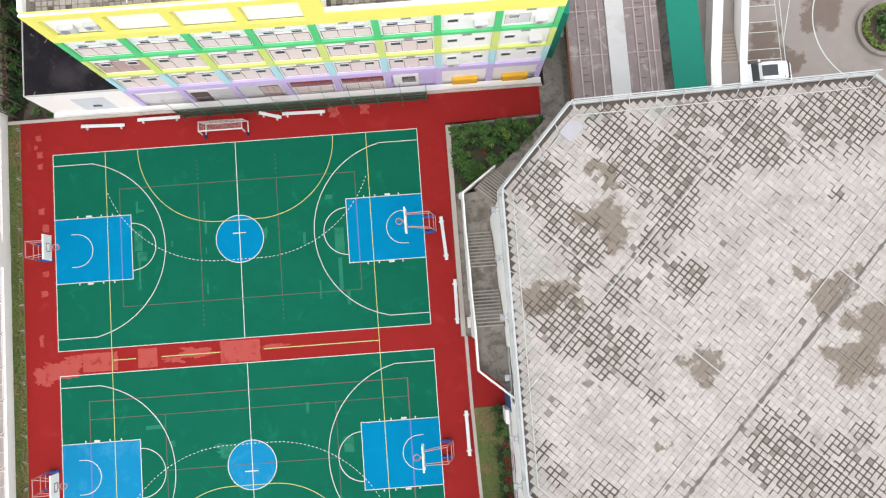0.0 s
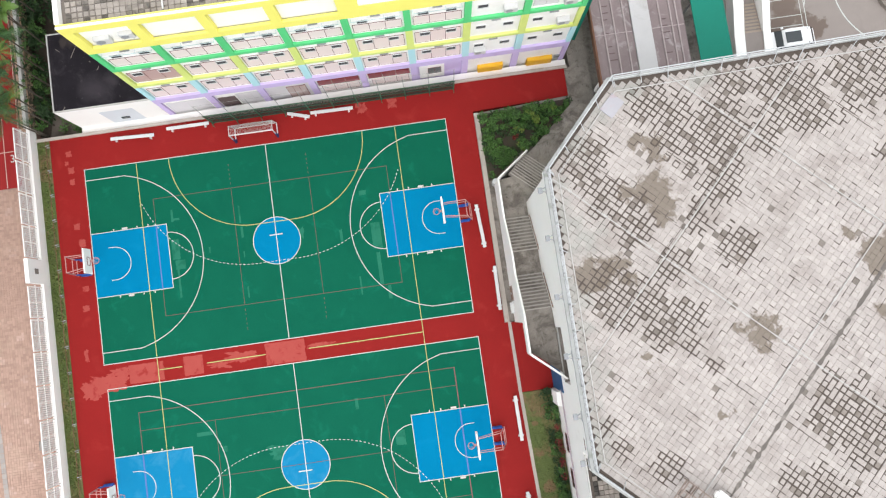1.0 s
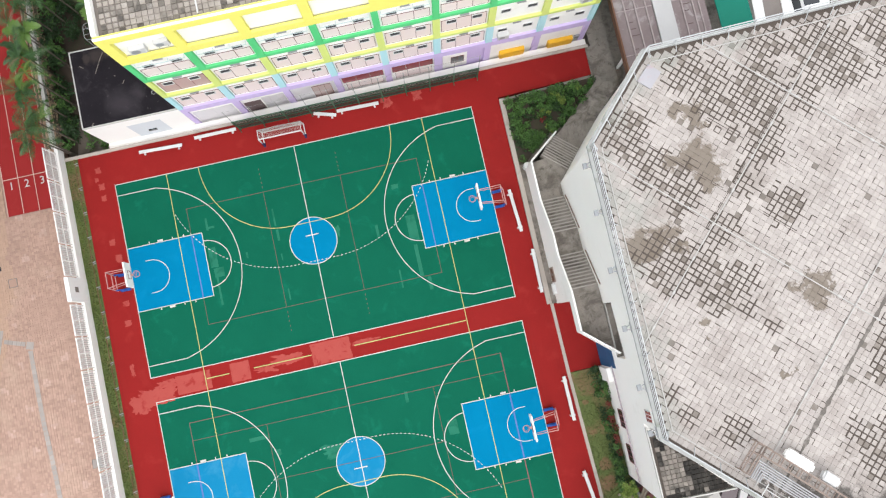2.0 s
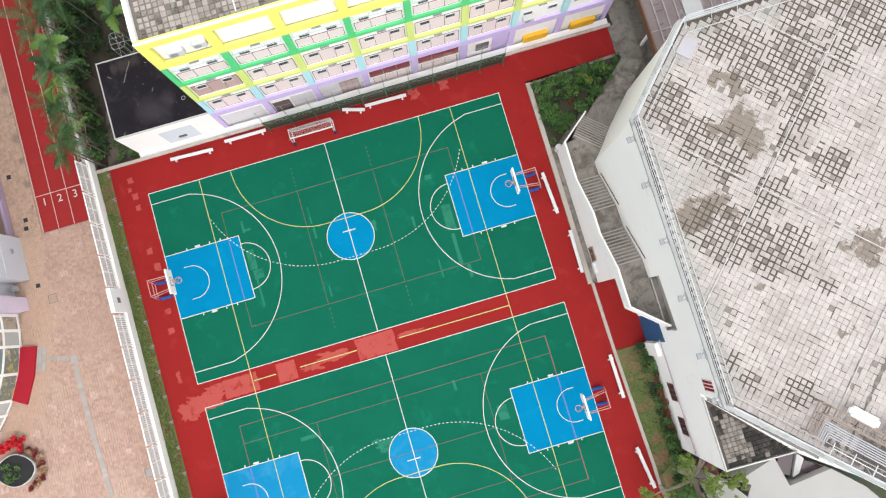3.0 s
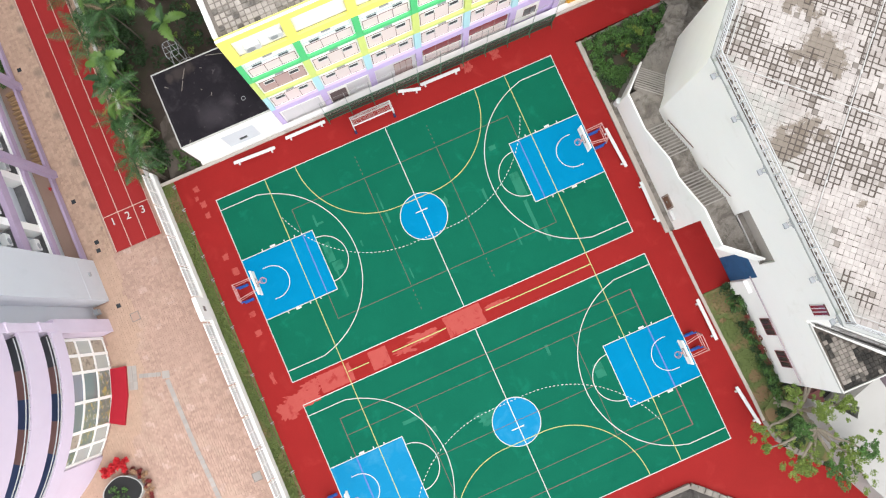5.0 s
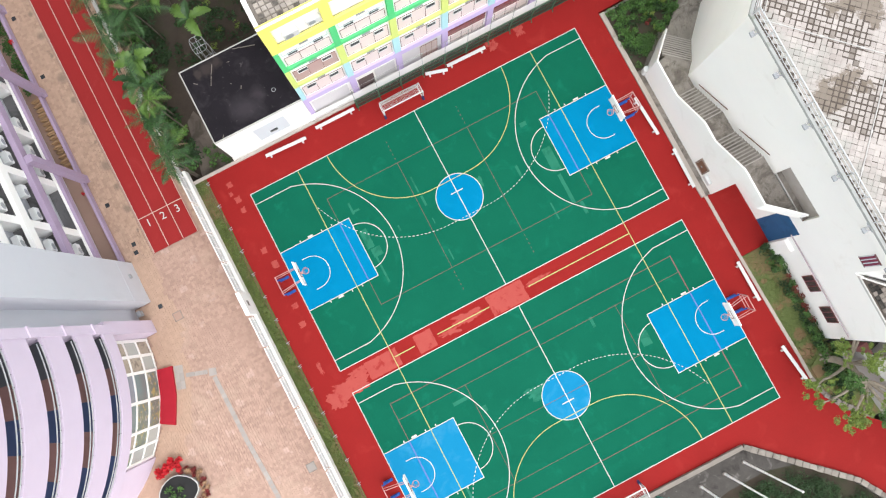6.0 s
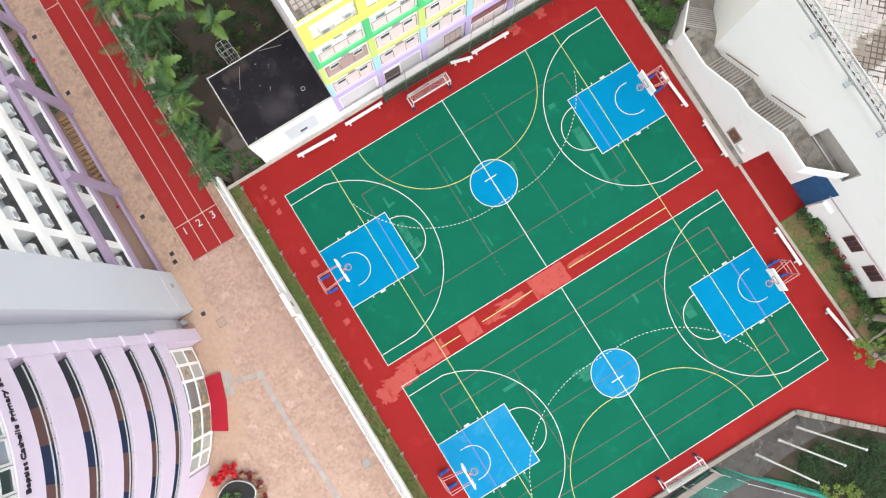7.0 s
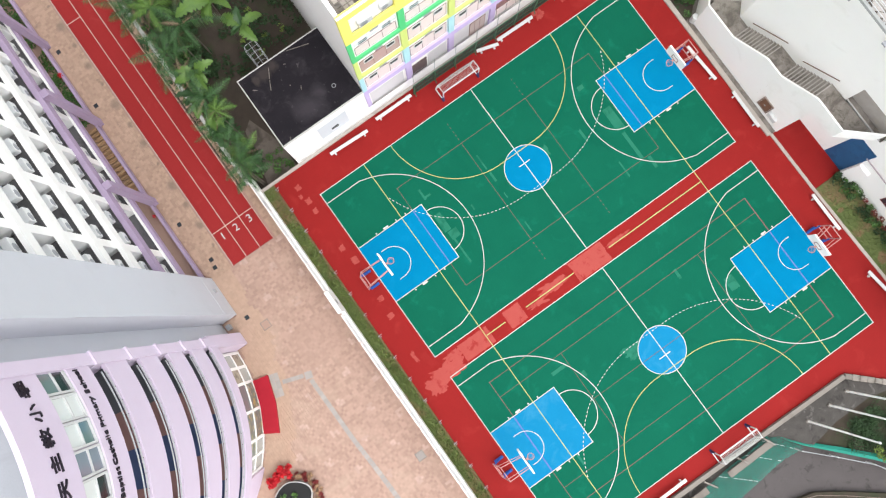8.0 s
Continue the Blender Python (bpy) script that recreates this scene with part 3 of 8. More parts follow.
def court(cx, cy):
    """One basketball court: green field, blue keys and circle, white lines."""
    bm = bmesh.new()
    box(bm, cx - 14, cx + 14, cy - 7.5, cy + 7.5, -0.05, Z1)
    c = setting(part("sports_court", bm, "green"), "green basketball court with blue keys and worn lines", "basketball court")
    for s in (-1, 1):
        bm = bmesh.new()
        box(bm, cx + s * 14, cx + s * 8.2, cy - 2.45, cy + 2.45, -0.04, Z2)
        part("key_area", bm, "blue_faded" if cy < -8 and s < 0 else "blue", c, "bright blue key area")
    bm = bmesh.new()
    prism(bm, arc(cx, cy, 1.8, 0, 360, 64)[:-1], -0.04, Z2)
    part("centre_circle", bm, "blue_faded" if cy < -8 else "blue", c, "blue centre circle")
    W = 0.058
    bm = bmesh.new()
    ribbon(bm, [(cx - 14, cy - 7.5), (cx + 14, cy - 7.5), (cx + 14, cy + 7.5), (cx - 14, cy + 7.5)], W, Z3, True)
    part("boundary_line", bm, "line_white", c)
    bm = bmesh.new()
    ribbon(bm, [(cx, cy - 7.46), (cx, cy + 7.46)], W, Z3 + 0.001)
    part("halfway_line", bm, "line_white", c)
    bm = bmesh.new()
    ribbon(bm, arc(cx, cy, 1.8, 0, 360, 64)[:-1], W, Z3 + 0.002, True)
    part("circle_line", bm, "line_white", c)
    for s in (-1, 1):
        hx = cx + s * 12.425
        bm = bmesh.new()
        a = math.degrees(math.asin(6.6 / 6.75))
        sweep = arc(hx, cy, 6.75, -a, a, 60)
        pts = [(hx - s * (x - hx), y) for x, y in sweep]
        pts = [(cx + s * 13.96, cy - 6.62), (cx + s * 11.0, cy - 6.62), *pts[1:-1], (cx + s * 11.0, cy + 6.62), (cx + s * 13.96, cy + 6.62)]
        ribbon(bm, pts, W, Z3 + 0.003)
        part("three_point_line", bm, "line_white", c)
        bm = bmesh.new()
        ribbon(bm, [(cx + s * 13.96, cy - 2.45), (cx + s * 8.2, cy - 2.45), (cx + s * 8.2, cy + 2.45), (cx + s * 13.96, cy + 2.45)], W, Z3 + 0.004)
        part("key_line", bm, "line_white", c)
        bm = bmesh.new()
        ribbon(bm, [(cx + s * 8.2 - s * x, cy + y) for x, y in arc(0, 0, 1.8, -90, 90, 30)], W, Z3 + 0.002)
        part("free_throw_arc", bm, "line_white", c)
        bm = bmesh.new()
        ribbon(bm, [(hx + s * 0.35, cy - 1.25), *[(hx - s * x, cy + y) for x, y in arc(0, 0, 1.25, -90, 90, 30)], (hx + s * 0.35, cy + 1.25)], W * 0.9, Z3 + 0.002)
        part("no_charge_arc", bm, "line_white", c)
        bm = bmesh.new()
        for e in (-1, 1):
            for d, w in ((1.75, 0.08), (2.6, 0.42), (3.55, 0.08), (4.4, 0.08)):
                x = cx + s * (14 - d)
                box(bm, x - w / 2, x + w / 2, cy + e * 2.5, cy + e * 2.64, Z1, Z3)
        part("lane_mark", bm, "line_white", c)
    return c


court(AX, AY)
court(BX, BY)

# handball court painted across both courts
TOP, BOT = 7.45, BY - 7.45


def goal_area(y, s, r, w, z, material, name, dash=None):
    pts = [(-1.5 - r * math.sin(radians(a)), y - s * r * math.cos(radians(a))) for a in np.linspace(90, 0, 40)] + [(1.5 + r * math.sin(radians(a)), y - s * r * math.cos(radians(a))) for a in np.linspace(0, 90, 40)]
    pts = [p for p in pts if abs(p[0]) <= 9.95]
    bm = bmesh.new()
    if not dash:
        ribbon(bm, pts, w, z)
    else:
        dist, on, run = 0.0, [pts[0]], True
        for a, b in zip(pts, pts[1:]):
            n = max(1, int((Vector(b) - Vector(a)).length / 0.05))
            for k in range(n):
                p = (a[0] + (b[0] - a[0]) * (k + 1) / n, a[1] + (b[1] - a[1]) * (k + 1) / n)
                dist += (Vector(b) - Vector(a)).length / n
                if run:
                    on.append(p)
                if dist > dash:
                    dist = 0
                    if run and len(on) > 1:
                        ribbon(bm, [on[0], on[len(on) // 2], on[-1]], w, z)
                    run = not run
                    on = [p]
    return part(name, bm, material, hand_court)


bm = bmesh.new()
for x in (-10.0, 10.05):
    ribbon(bm, [(x, TOP), (x, BOT)], 0.055, Z4)
hand_court = setting(part("side_line", bm, "line_yellow"), "yellow handball side lines painted across both courts", "court marking")
for y, s in ((TOP, 1), (BOT, -1)):
    goal_area(y, s, 6.0, 0.055, Z4 + 0.001, "line_yellow", "goal_area_line")
    goal_area(y, s, 9.0, 0.05, Z4 + 0.002, "line_white", "free_throw_dashes", 0.145)
    bm = bmesh.new()
    ribbon(bm, [(-0.5, y - s * 7.0), (0.5, y - s * 7.0)], 0.075, Z4 + 0.003)
    part("penalty_mark", bm, "line_white", hand_court)
bm = bmesh.new()
for a, b in ((-9.9, -8.2), (-6.3, -1.9), (1.4, 10.0)):
    ribbon(bm, [(a, -8.43), (b, -8.43)], 0.07, Z4)
part("middle_line", bm, "line_yellow", hand_court)

# faded volleyball and badminton lines
bm = bmesh.new()
ribbon(bm, [(-9, -4.5), (9, -4.5), (9, 4.5), (-9, 4.5)], 0.042, Z2 + 0.002, True)
for x in (-3, 3):
    ribbon(bm, [(x, -4.47), (x, 4.47)], 0.042, Z2 + 0.002)
    for k in range(5):
        ribbon(bm, [(x, -4.8 - k * 0.35), (x, -4.95 - k * 0.35)], 0.042, Z2 + 0.002)
        ribbon(bm, [(x, 4.8 + k * 0.35), (x, 4.95 + k * 0.35)], 0.042, Z2 + 0.002)
volley = setting(part("volleyball_line", bm, "line_maroon"), "faded maroon volleyball lines on the green court", "court marking")
bm = bmesh.new()
for x in (-9, 9):
    ribbon(bm, [(x, -2.4), (x, 2.4)], 0.09, Z2 + 0.004)
part("line_on_key", bm, "line_violet", volley, "violet line crossing the blue keys")
bm = bmesh.new()
ribbon(bm, [(-11.8, -22.3), (11.95, -22.3), (11.95, -11.37), (-11.8, -11.37)], 0.06, Z2 + 0.002, True)
for y in (-12.7, -20.75):
    ribbon(bm, [(-11.77, y), (11.92, y)], 0.042, Z2 + 0.002)
for x in (-6.2, 6.5):
    ribbon(bm, [(x, -12.73), (x, -20.72)], 0.042, Z2 + 0.002)
ribbon(bm, [(-6.2, -16.8), (6.5, -16.8)], 0.042, Z2 + 0.002)
tennis_wide = [(11.95, -11.34), (11.95, -14.38)], [(11.95, -19.34), (11.95, -22.33)]
tennis = setting(part("tennis_line", bm, "line_maroon"), "faded maroon tennis lines on the green court", "court marking")
bm = bmesh.new()
for x in (-11.8, 11.95):
    ribbon(bm, [(x, -19.25), (x, -14.45)], 0.11, Z2 + 0.004)
part("line_on_key", bm, "line_violet", tennis, "violet line crossing the blue keys")
for pts in tennis_wide:
    bm = bmesh.new()
    ribbon(bm, pts, 0.085, Z2 + 0.003)
    part("side_line", bm, "line_pink", tennis, "broad pinkish side line")


def blot(name, cx, cy, w, h, material, z, rough=0.25, rot=0, seed=1, label=""):
    """A patch of newer coating with an uneven edge."""
    rng = random.Random(seed)
    n = 72
    pts = []
    for k in range(n):
        t = math.tau * k / n
        q = 1 / max(abs(math.cos(t)), abs(math.sin(t)))
        lump = 0.5 + 0.9 * noise.noise((math.cos(t) * 1.6 + seed * 9.1, math.sin(t) * 1.6, seed)) + 0.5 * noise.noise((math.cos(t) * 6 + seed * 9.1, math.sin(t) * 6, seed))
        f = 1 - rough * min(1, max(0, lump)) - 0.04 * rng.random()
        x, y = math.cos(t) * q * w / 2 * f, math.sin(t) * q * h / 2 * f
        pts.append((cx + x * math.cos(radians(rot)) - y * math.sin(radians(rot)), cy + x * math.sin(radians(rot)) + y * math.cos(radians(rot))))
    bm = bmesh.new()
    prism(bm, pts, -0.02, z)
    return part(name, bm, material, None, label)


rng = random.Random(4)
PR = [(-7.35, -8.45, 1.5, 1.5, 0.04), (-10.9, -8.5, 2.7, 1.45, 0.04), (-0.4, -8.45, 3.1, 1.7, 0.04), (-3.6, -8.35, 3.0, 1.0, 0.5), (-5.5, -8.7, 2.0, .7, .6), (2.3, -8.3, 2.4, 0.5, 0.6),
      (-13.7, -8.9, 3.0, 1.5, 0.42), (-15.1, -9.2, 1.8, 1.7, 0.42), (-12.9, -8.2, 2.2, .8, .6), (-15.0, 7.6, .5, .6, .3), (-15.0, 6.7, .45, .5, .3), (-15.1, 8.9, .5, .5, .4), (-15.0, 3.2, .5, .5, .3), (-14.8, -1.6, .55, .45, .3), (-14.9, -3.1, .6, .5, .3),
      (-14.7, 1.9, .6, .7, .3), (7.7, 9.3, 1.0, 1.1, .6), (10.1, 9.35, 0.9, 1.0, .6), (-15.3, 8.2, .3, .4, .4), (-15.2, -6.6, .4, 1.2, .6)]
for i, (x, y, w, h, r) in enumerate(PR):
    setting(blot("surface_patch", x, y, w, h, "patch_red", 0.004 + 0.0012 * i, r, 0, i), "lighter red repair patch on the sports surround", "repair patch")
PG = [(-7.7, 0.4, 0.6, 1.6, .03), (-7.45, -0.8, 0.8, 0.75, .05), (-7.68, -2.2, .17, 2.3, .05), (-7.72, 3.0, .18, 1.0, .05), (-7.45, 2.7, .6, .18, .1), (-5.15, 0, .15, .5, .1), (-2.6, 2.4, .14, 1.4, .05), (-2.55, 1.0, .2, .9, .05), (-2.6, -3.6, .12, .9, .05), (-2.58, -0.7, .1, .5, .1), (1.75, 0.3, .8, 1.2, .45),
      (7.55, -0.7, .75, 2.1, .04), (4.9, -0.4, .22, 1.1, .05), (7.5, -3.2, .3, 2.6, .08), (5.9, -4.3, .13, 1.5, .08), (8.0, -5.1, .3, 1.1, .1), (6.9, 2.7, .6, .4, .2),
      (-1.5, -15.7, 2.4, 1.2, .5), (7.3, -15.9, .8, 1.2, .1), (-6.9, -13.6, 1.6, .3, .05), (-5.7, -14.9, .4, .5, .2), (-12.3, -2.1, .4, .3, .2), (4.4, -13.0, .25, .9, .1), (-9.6, -19.6, .2, 1.4, .1)]
for i, (x, y, w, h, r) in enumerate(PG):
    setting(blot("surface_patch", x, y, w, h, "patch_green", Z1 + 0.0012 + 0.00015 * i, r, 0, 40 + i), "pale green repair patch on the green court", "repair patch")

# kerbs and strips beside the courts
def kerb(name, pts, w, z0, z1, material, label):
    bm = bmesh.new()
    for a, b in zip(pts, pts[1:]):
        d = (Vector(b) - Vector(a)).normalized() * w / 2
        s = Vector((-d.y, d.x))
        a2, b2 = Vector(a), Vector(b)
        prism(bm, [tuple(a2 - s), tuple(b2 - s), tuple(b2 + s), tuple(a2 + s)], z0, z1)
    return setting(part(name, bm, material), label, "kerb")


kerb("kerb", [(16.4, 7.6), (16.4, -8.6)], 0.36, -0.5, 0.1, "kerb_pale", "pale concrete kerb beside the red surround")
kerb("kerb", [(16.56, -8.62), (16.6, -13.7), (16.74, -19.0), (16.86, -22.5), (16.86, -24.2)], 0.24, -0.5, 0.06, "kerb_pale", "pale concrete kerb beside the grass bed")
kerb("kerb", [(16.86, -24.22), (17.08, -25.5), (17.85, -27.0), (19.5, -28.7)], 0.3, -0.5, 0.1, "concrete_light", "curved stone kerb round the garden bed")
kerb("kerb", [(-17.6, 10.25), (23.9, 10.25)], 0.24, -2.1, 0.12, "kerb_pale", "weathered concrete edge wall below the classroom block")
kerb("kerb", [(-16.4, -25.88), (9.8, -26.18)], 0.32, -2.1, 0.3, "concrete_light", "concrete edge wall behind the goal")
stones = root("edge_wall", (9.8, -26.2, 0), "stone edge wall round the sloping garden", "wall", kind="structure")
stones.matrix_world = Matrix.Identity(4)
rgs = random.Random(17)
for (ax, ay), (bx, by) in (((9.85, -26.2), (16.3, -32.3)), ((16.3, -32.35), (22, -42))):
    u = Vector((bx - ax, by - ay))
    n = round(u.length / 0.55)
    for k in range(n):
        p, q = Vector((ax, ay)) + u * (k / n), Vector((ax, ay)) + u * ((k + 0.965) / n)
        bm = bmesh.new()
        w = 0.42 + rgs.uniform(-0.05, 0.04)
        h = 0.28 + rgs.uniform(-0.04, 0.04)
        bar(bm, (*p, h / 2 - 1.05), (*q, h / 2 - 1.05), w, h + 2.1)
        bmesh.ops.bevel(bm, geom=list(bm.edges), offset=0.03, segments=1, affect='EDGES')
        part("stone", bm, "wall_stone", stones)
bm = bmesh.new()
prism(bm, [(16.59, -8.6), (20, -8.6), (20, 0), (25.6, 5), (25.6, 40), (24.1, 40), (24.1, 10.2), (23.67, 10.2), (23.67, 7.96), (16.59, 7.6)], -2.1, -0.04)
setting(part("concrete_apron", bm, "concrete"), "stained concrete ground beside the hall", "paving")
bm = bmesh.new()
prism(bm, [(16.59, -8.66), (19.6, -8.66), (19.6, -13.9), (16.59, -13.9)], -2.1, -0.01)
setting(part("red_bay", bm, "red"), "red rubberised floor under the stair landing", "sports surface")
bm = bmesh.new()
prism(bm, [(16.59, -13.94), (20, -13.94), (24, -24), (24, -30), (19.7, -28.7), (17.9, -26.9), (16.95, -25.4), (16.6, -24.2)], -2.1, -0.03)
spotted(M["grass_ground"], [(17.65, -20.9, 0.45), (17.8, -22.4, 0.55), (17.4, -18.5, 0.28), (17.6, -24.0, 0.45), (17.3, -16.2, 0.2)], (0.20, 0.115, 0.068), 0.8, 0.5)
setting(part("garden_bed", bm, "grass_ground"), "patchy grass bed with bare soil", "garden bed")

# white added here lifts the shaded trench to the facade's brightness
bm = bmesh.new()
box(bm, -14.0, 23.9, 10.375, 10.945, -2.09, -0.3)
setting(part("channel_floor", bm, "white"), "channel floor whitened to brighten the shaded foot of the classroom block", "paving")

# west side: grass strip, fence footing, plaza, running track
bm = bmesh.new()
box(bm, -17.66, -16.47, -40, 10.2, -2.1, -0.02)
setting(part("grass_strip", bm, "grass_ground"), "narrow grass strip beside the red surround", "grass")
bm = bmesh.new()
box(bm, -60, -17.665, -48, 45, -2.1, -0.03)
setting(part("plaza_bed", bm, "plaza_bed"), "sandy bedding under the plaza paving", "paving")
bm = bmesh.new()
box(bm, -22.42, -18.72, 6.88, 44, -0.05, 0.012)
track = setting(part("running_track", bm, "track"), "red three-lane running track beside the brick path", "running track")
bm = bmesh.new()
for x in (-22.4, -21.2, -19.97, -18.76):
    ribbon(bm, [(x, 6.9), (x, 44)], 0.055, 0.018)
for y in (9.72,):
    ribbon(bm, [(-22.4, y), (-18.76, y)], 0.06, 0.019)
ribbon(bm, [(-22.4, 29.7), (-21.2, 29.7)], 0.06, 0.019)
part("lane_line", bm, "track_line", track, "white lane lines")
for x, s in ((-21.8, "1"), (-20.6, "2"), (-19.4, "3")):
    c = bpy.data.curves.new("lane_number", "FONT")
    c.body, c.size, c.align_x, c.align_y = s, 0.85, "CENTER", "CENTER"
    tmp = bpy.data.objects.new("lane_number", c)
    scene.collection.objects.link(tmp)
    me = bpy.data.meshes.new_from_object(tmp.evaluated_get(bpy.context.evaluated_depsgraph_get()))
    bpy.data.objects.remove(tmp)
    me.materials.clear()
    me.materials.append(M["line_white"])
    ob = new("lane_number", me)
    ob.parent = track
    ob.matrix_basis = pose(x + 0.02, 9.14, 0.02, 0, 0, 0)

# ---- colourful classroom block ----
FY, GX0, PITCH = 10.95, -7.0, 3.83
COLX = [GX0 + PITCH * i for i in range(9)]
REC = 0.2
block = root("classroom_block", (8.3, FY, -2.0), "white classroom block with yellow, green, lime and lilac frames", "building")
block.matrix_world = Matrix.Identity(4)
E0, E1 = COLX[0] - 0.1, COLX[8] + 0.1
EH = COLX[4] + 1.1   # the higher west part ends here
boxes("back_wall", [(E0, E1, FY + REC, 24, -2.1, 13.6)], "white", block)
boxes("upper_storey", [(E0, EH, FY + 0.30, 24, 13.6, 16.75)], "white", block)
# floor beams with their own colours
for z, col, low_z, top in ((3.3, "lilac_block", 0.55, 0.25), (6.7, "f_lime", 0.18, 0.16), (10.1, "f_green", 0.18, 0.2)):
    boxes("floor_beam", [(E0, E1, FY, FY + REC, z - low_z, z + top)], col, block)
# yellow crown: frame bars over the west part, a plain band over the east part
boxes("crown_beam", [(E0, E1, FY, FY + REC, 13.25, 14.0)], "f_yellow", block)
boxes("crown_beam", [(EH + 0.002, E1, FY, FY + REC, 14.002, 14.75)], "f_yellow", block)
boxes("crown_beam", [(E0, EH, FY, FY + 0.30, 16.5, 17.15)], "f_yellow", block)
boxes("crown_post", [(E0, E0 + 0.62, FY, FY + 0.30, 14.0, 16.5)], "f_yellow", block)
for i in (1, 2, 3):
    boxes("crown_post", [(COLX[i] - 0.3, COLX[i] + 0.3, FY, FY + 0.30, 14.0, 16.5)], "f_yellow", block)
boxes("crown_post", [(COLX[4] - 0.15, EH, FY, FY + 0.30, 14.0, 16.5)], "f_yellow", block)
# columns, one colour a storey
for i, x in enumerate(COLX):
    for z0, z1, col in ((-2.1, 2.748, "lilac_block"), (3.552, 6.518, "f_blue"), (6.862, 9.918, "f_lime"), (10.302, 13.248, "f_green")):
        w = 0.24 if col != "f_green" else 0.22
        a, b = max(E0, x - w), min(E1, x + w)
        boxes("column", [(a, b, FY + 0.003, FY + REC, z0, z1)], col, block)
# parapets and roofs
boxes("parapet", [(E0, EH, FY + 0.02, FY + 0.14, 17.152, 17.26), (E0, E0 + 0.26, FY + 0.302, 24, 16.75, 17.3), (EH - 0.26, EH, FY + 0.302, 24, 16.75, 17.3)], "white", block, "white roof parapet")
boxes("parapet", [(EH + 0.002, E1, FY + 0.06, FY + 0.3, 14.752, 14.95), (E1 - 0.26, E1, FY + 0.302, 24, 13.6, 14.95)], "white", block, "white roof parapet")
boxes("roof_slab", [(E0 + 0.262, EH - 0.262, FY + 0.302, 24, 16.752, 16.80)], "roof_mortar", block)
boxes("roof_slab", [(EH + 0.002, E1 - 0.262, FY + 0.43, 24, 13.602, 13.70)], "joint", block)


def paved(name, x0, x1, y0, y1, z, step, gap, material, parent, rot=0.0, inside=None, seed=0, h=0.05, wide=None, drop=0.0, slots=(), pick=None, cut=None):
    """A field of separate paving blocks joined in one mesh, each with its own edges and slight unevenness."""
    rg = random.Random(seed)
    V, F, K = [], [], []
    c, s = math.cos(radians(rot)), math.sin(radians(rot))
    mx, my = (x0 + x1) / 2, (y0 + y1) / 2
    R = max(x1 - x0, y1 - y0) * (0.75 if rot else 0.5)
    nx = int((R if rot else (x1 - x0) / 2) * 2 / step)
    ny = int((R if rot else (y1 - y0) / 2) * 2 / step)
    for i in range(nx):
        for j in range(ny):
            u, v = (i - nx / 2 + 0.5) * step, (j - ny / 2 + 0.5) * step
            px, py = mx + u * c - v * s, my + u * s + v * c
            if inside and not inside(px, py):
                continue
            if drop and rg.random() < drop:
                continue
            g = wide(px, py) if wide else gap
            k = step / 2 - g / 2
            a0, a1, b0, b1 = [step / 2 - (cut(px + ox * c * step / 2 - oy * s * step / 2, py + ox * s * step / 2 + oy * c * step / 2, ex, ey, ax) if cut else g / 2)
                              for ox, oy, ex, ey, ax in ((-1, 0, i, j, 0), (1, 0, i + 1, j, 0), (0, -1, i, j, 1), (0, 1, i, j + 1, 1))]
            zt = z + h + rg.uniform(-0.008, 0.008)
            tx, ty = rg.uniform(-0.006, 0.006), rg.uniform(-0.006, 0.006)
            K += [pick(px, py, rg) if pick else 0] * 5
            n = len(V)
            e = 0.012 if not cut else 0.003
            for du, dv, zz in ((-a0, -b0, z), (a1, -b0, z), (a1, b1, z), (-a0, b1, z), (-a0 + e, -b0 + e, zt), (a1 - e, -b0 + e, zt + tx), (a1 - e, b1 - e, zt + tx + ty), (-a0 + e, b1 - e, zt + ty)):
                V.append((px + du * c - dv * s, py + du * s + dv * c, zz))
            F += [(n + 4, n + 5, n + 6, n + 7), (n, n + 1, n + 5, n + 4), (n + 1, n + 2, n + 6, n + 5), (n + 2, n + 3, n + 7, n + 6), (n + 3, n, n + 4, n + 7)]
    me = bpy.data.meshes.new(name)
    me.from_pydata(V, [], F)
    for m in (material, *slots):
        me.materials.append(M[m])
    if slots:
        me.polygons.foreach_set("material_index", K)
    ob = new(name, me)
    ob.parent = parent
    ob["kind"] = "stuff"
    return ob


def roof_gap(k):
    return lambda x, y: 0.012 + 0.05 * (noise.noise((x * 0.4, y * 0.4, k)) > 0.12)


def roof_pick(x, y, rg):
    return 1 if noise.noise((x * 0.5, y * 0.5, 7)) + rg.uniform(-0.3, 0.3) > 0.15 else 0


paved("roof_paving", E0 + 0.3, EH - 0.3, FY + 0.32, 23.9, 16.80, 0.34, 0.05, "paver_block", block, seed=3, wide=roof_gap(2), slots=("paver_dark",), pick=roof_pick)
paved("roof_paving", EH + 0.1, E1 - 0.3, FY + 0.46, 23.9, 13.70, 0.34, 0.05, "paver_block", block, seed=4, wide=roof_gap(5), slots=("paver_dark",), pick=roof_pick)
bm = bmesh.new()
bar(bm, (-5.9, FY + 3.4, 16.88), (EH - 0.4, FY + 3.4, 16.88), 0.08)
bar(bm, (-1.2, FY + 0.5, 16.90), (-1.2, 23.8, 16.90), 0.08)
bar(bm, (4.6, FY + 0.5, 16.90), (4.6, 23.8, 16.90), 0.08)
part("roof_pipe", bm, "white_metal", block, "white pipes across the roof")


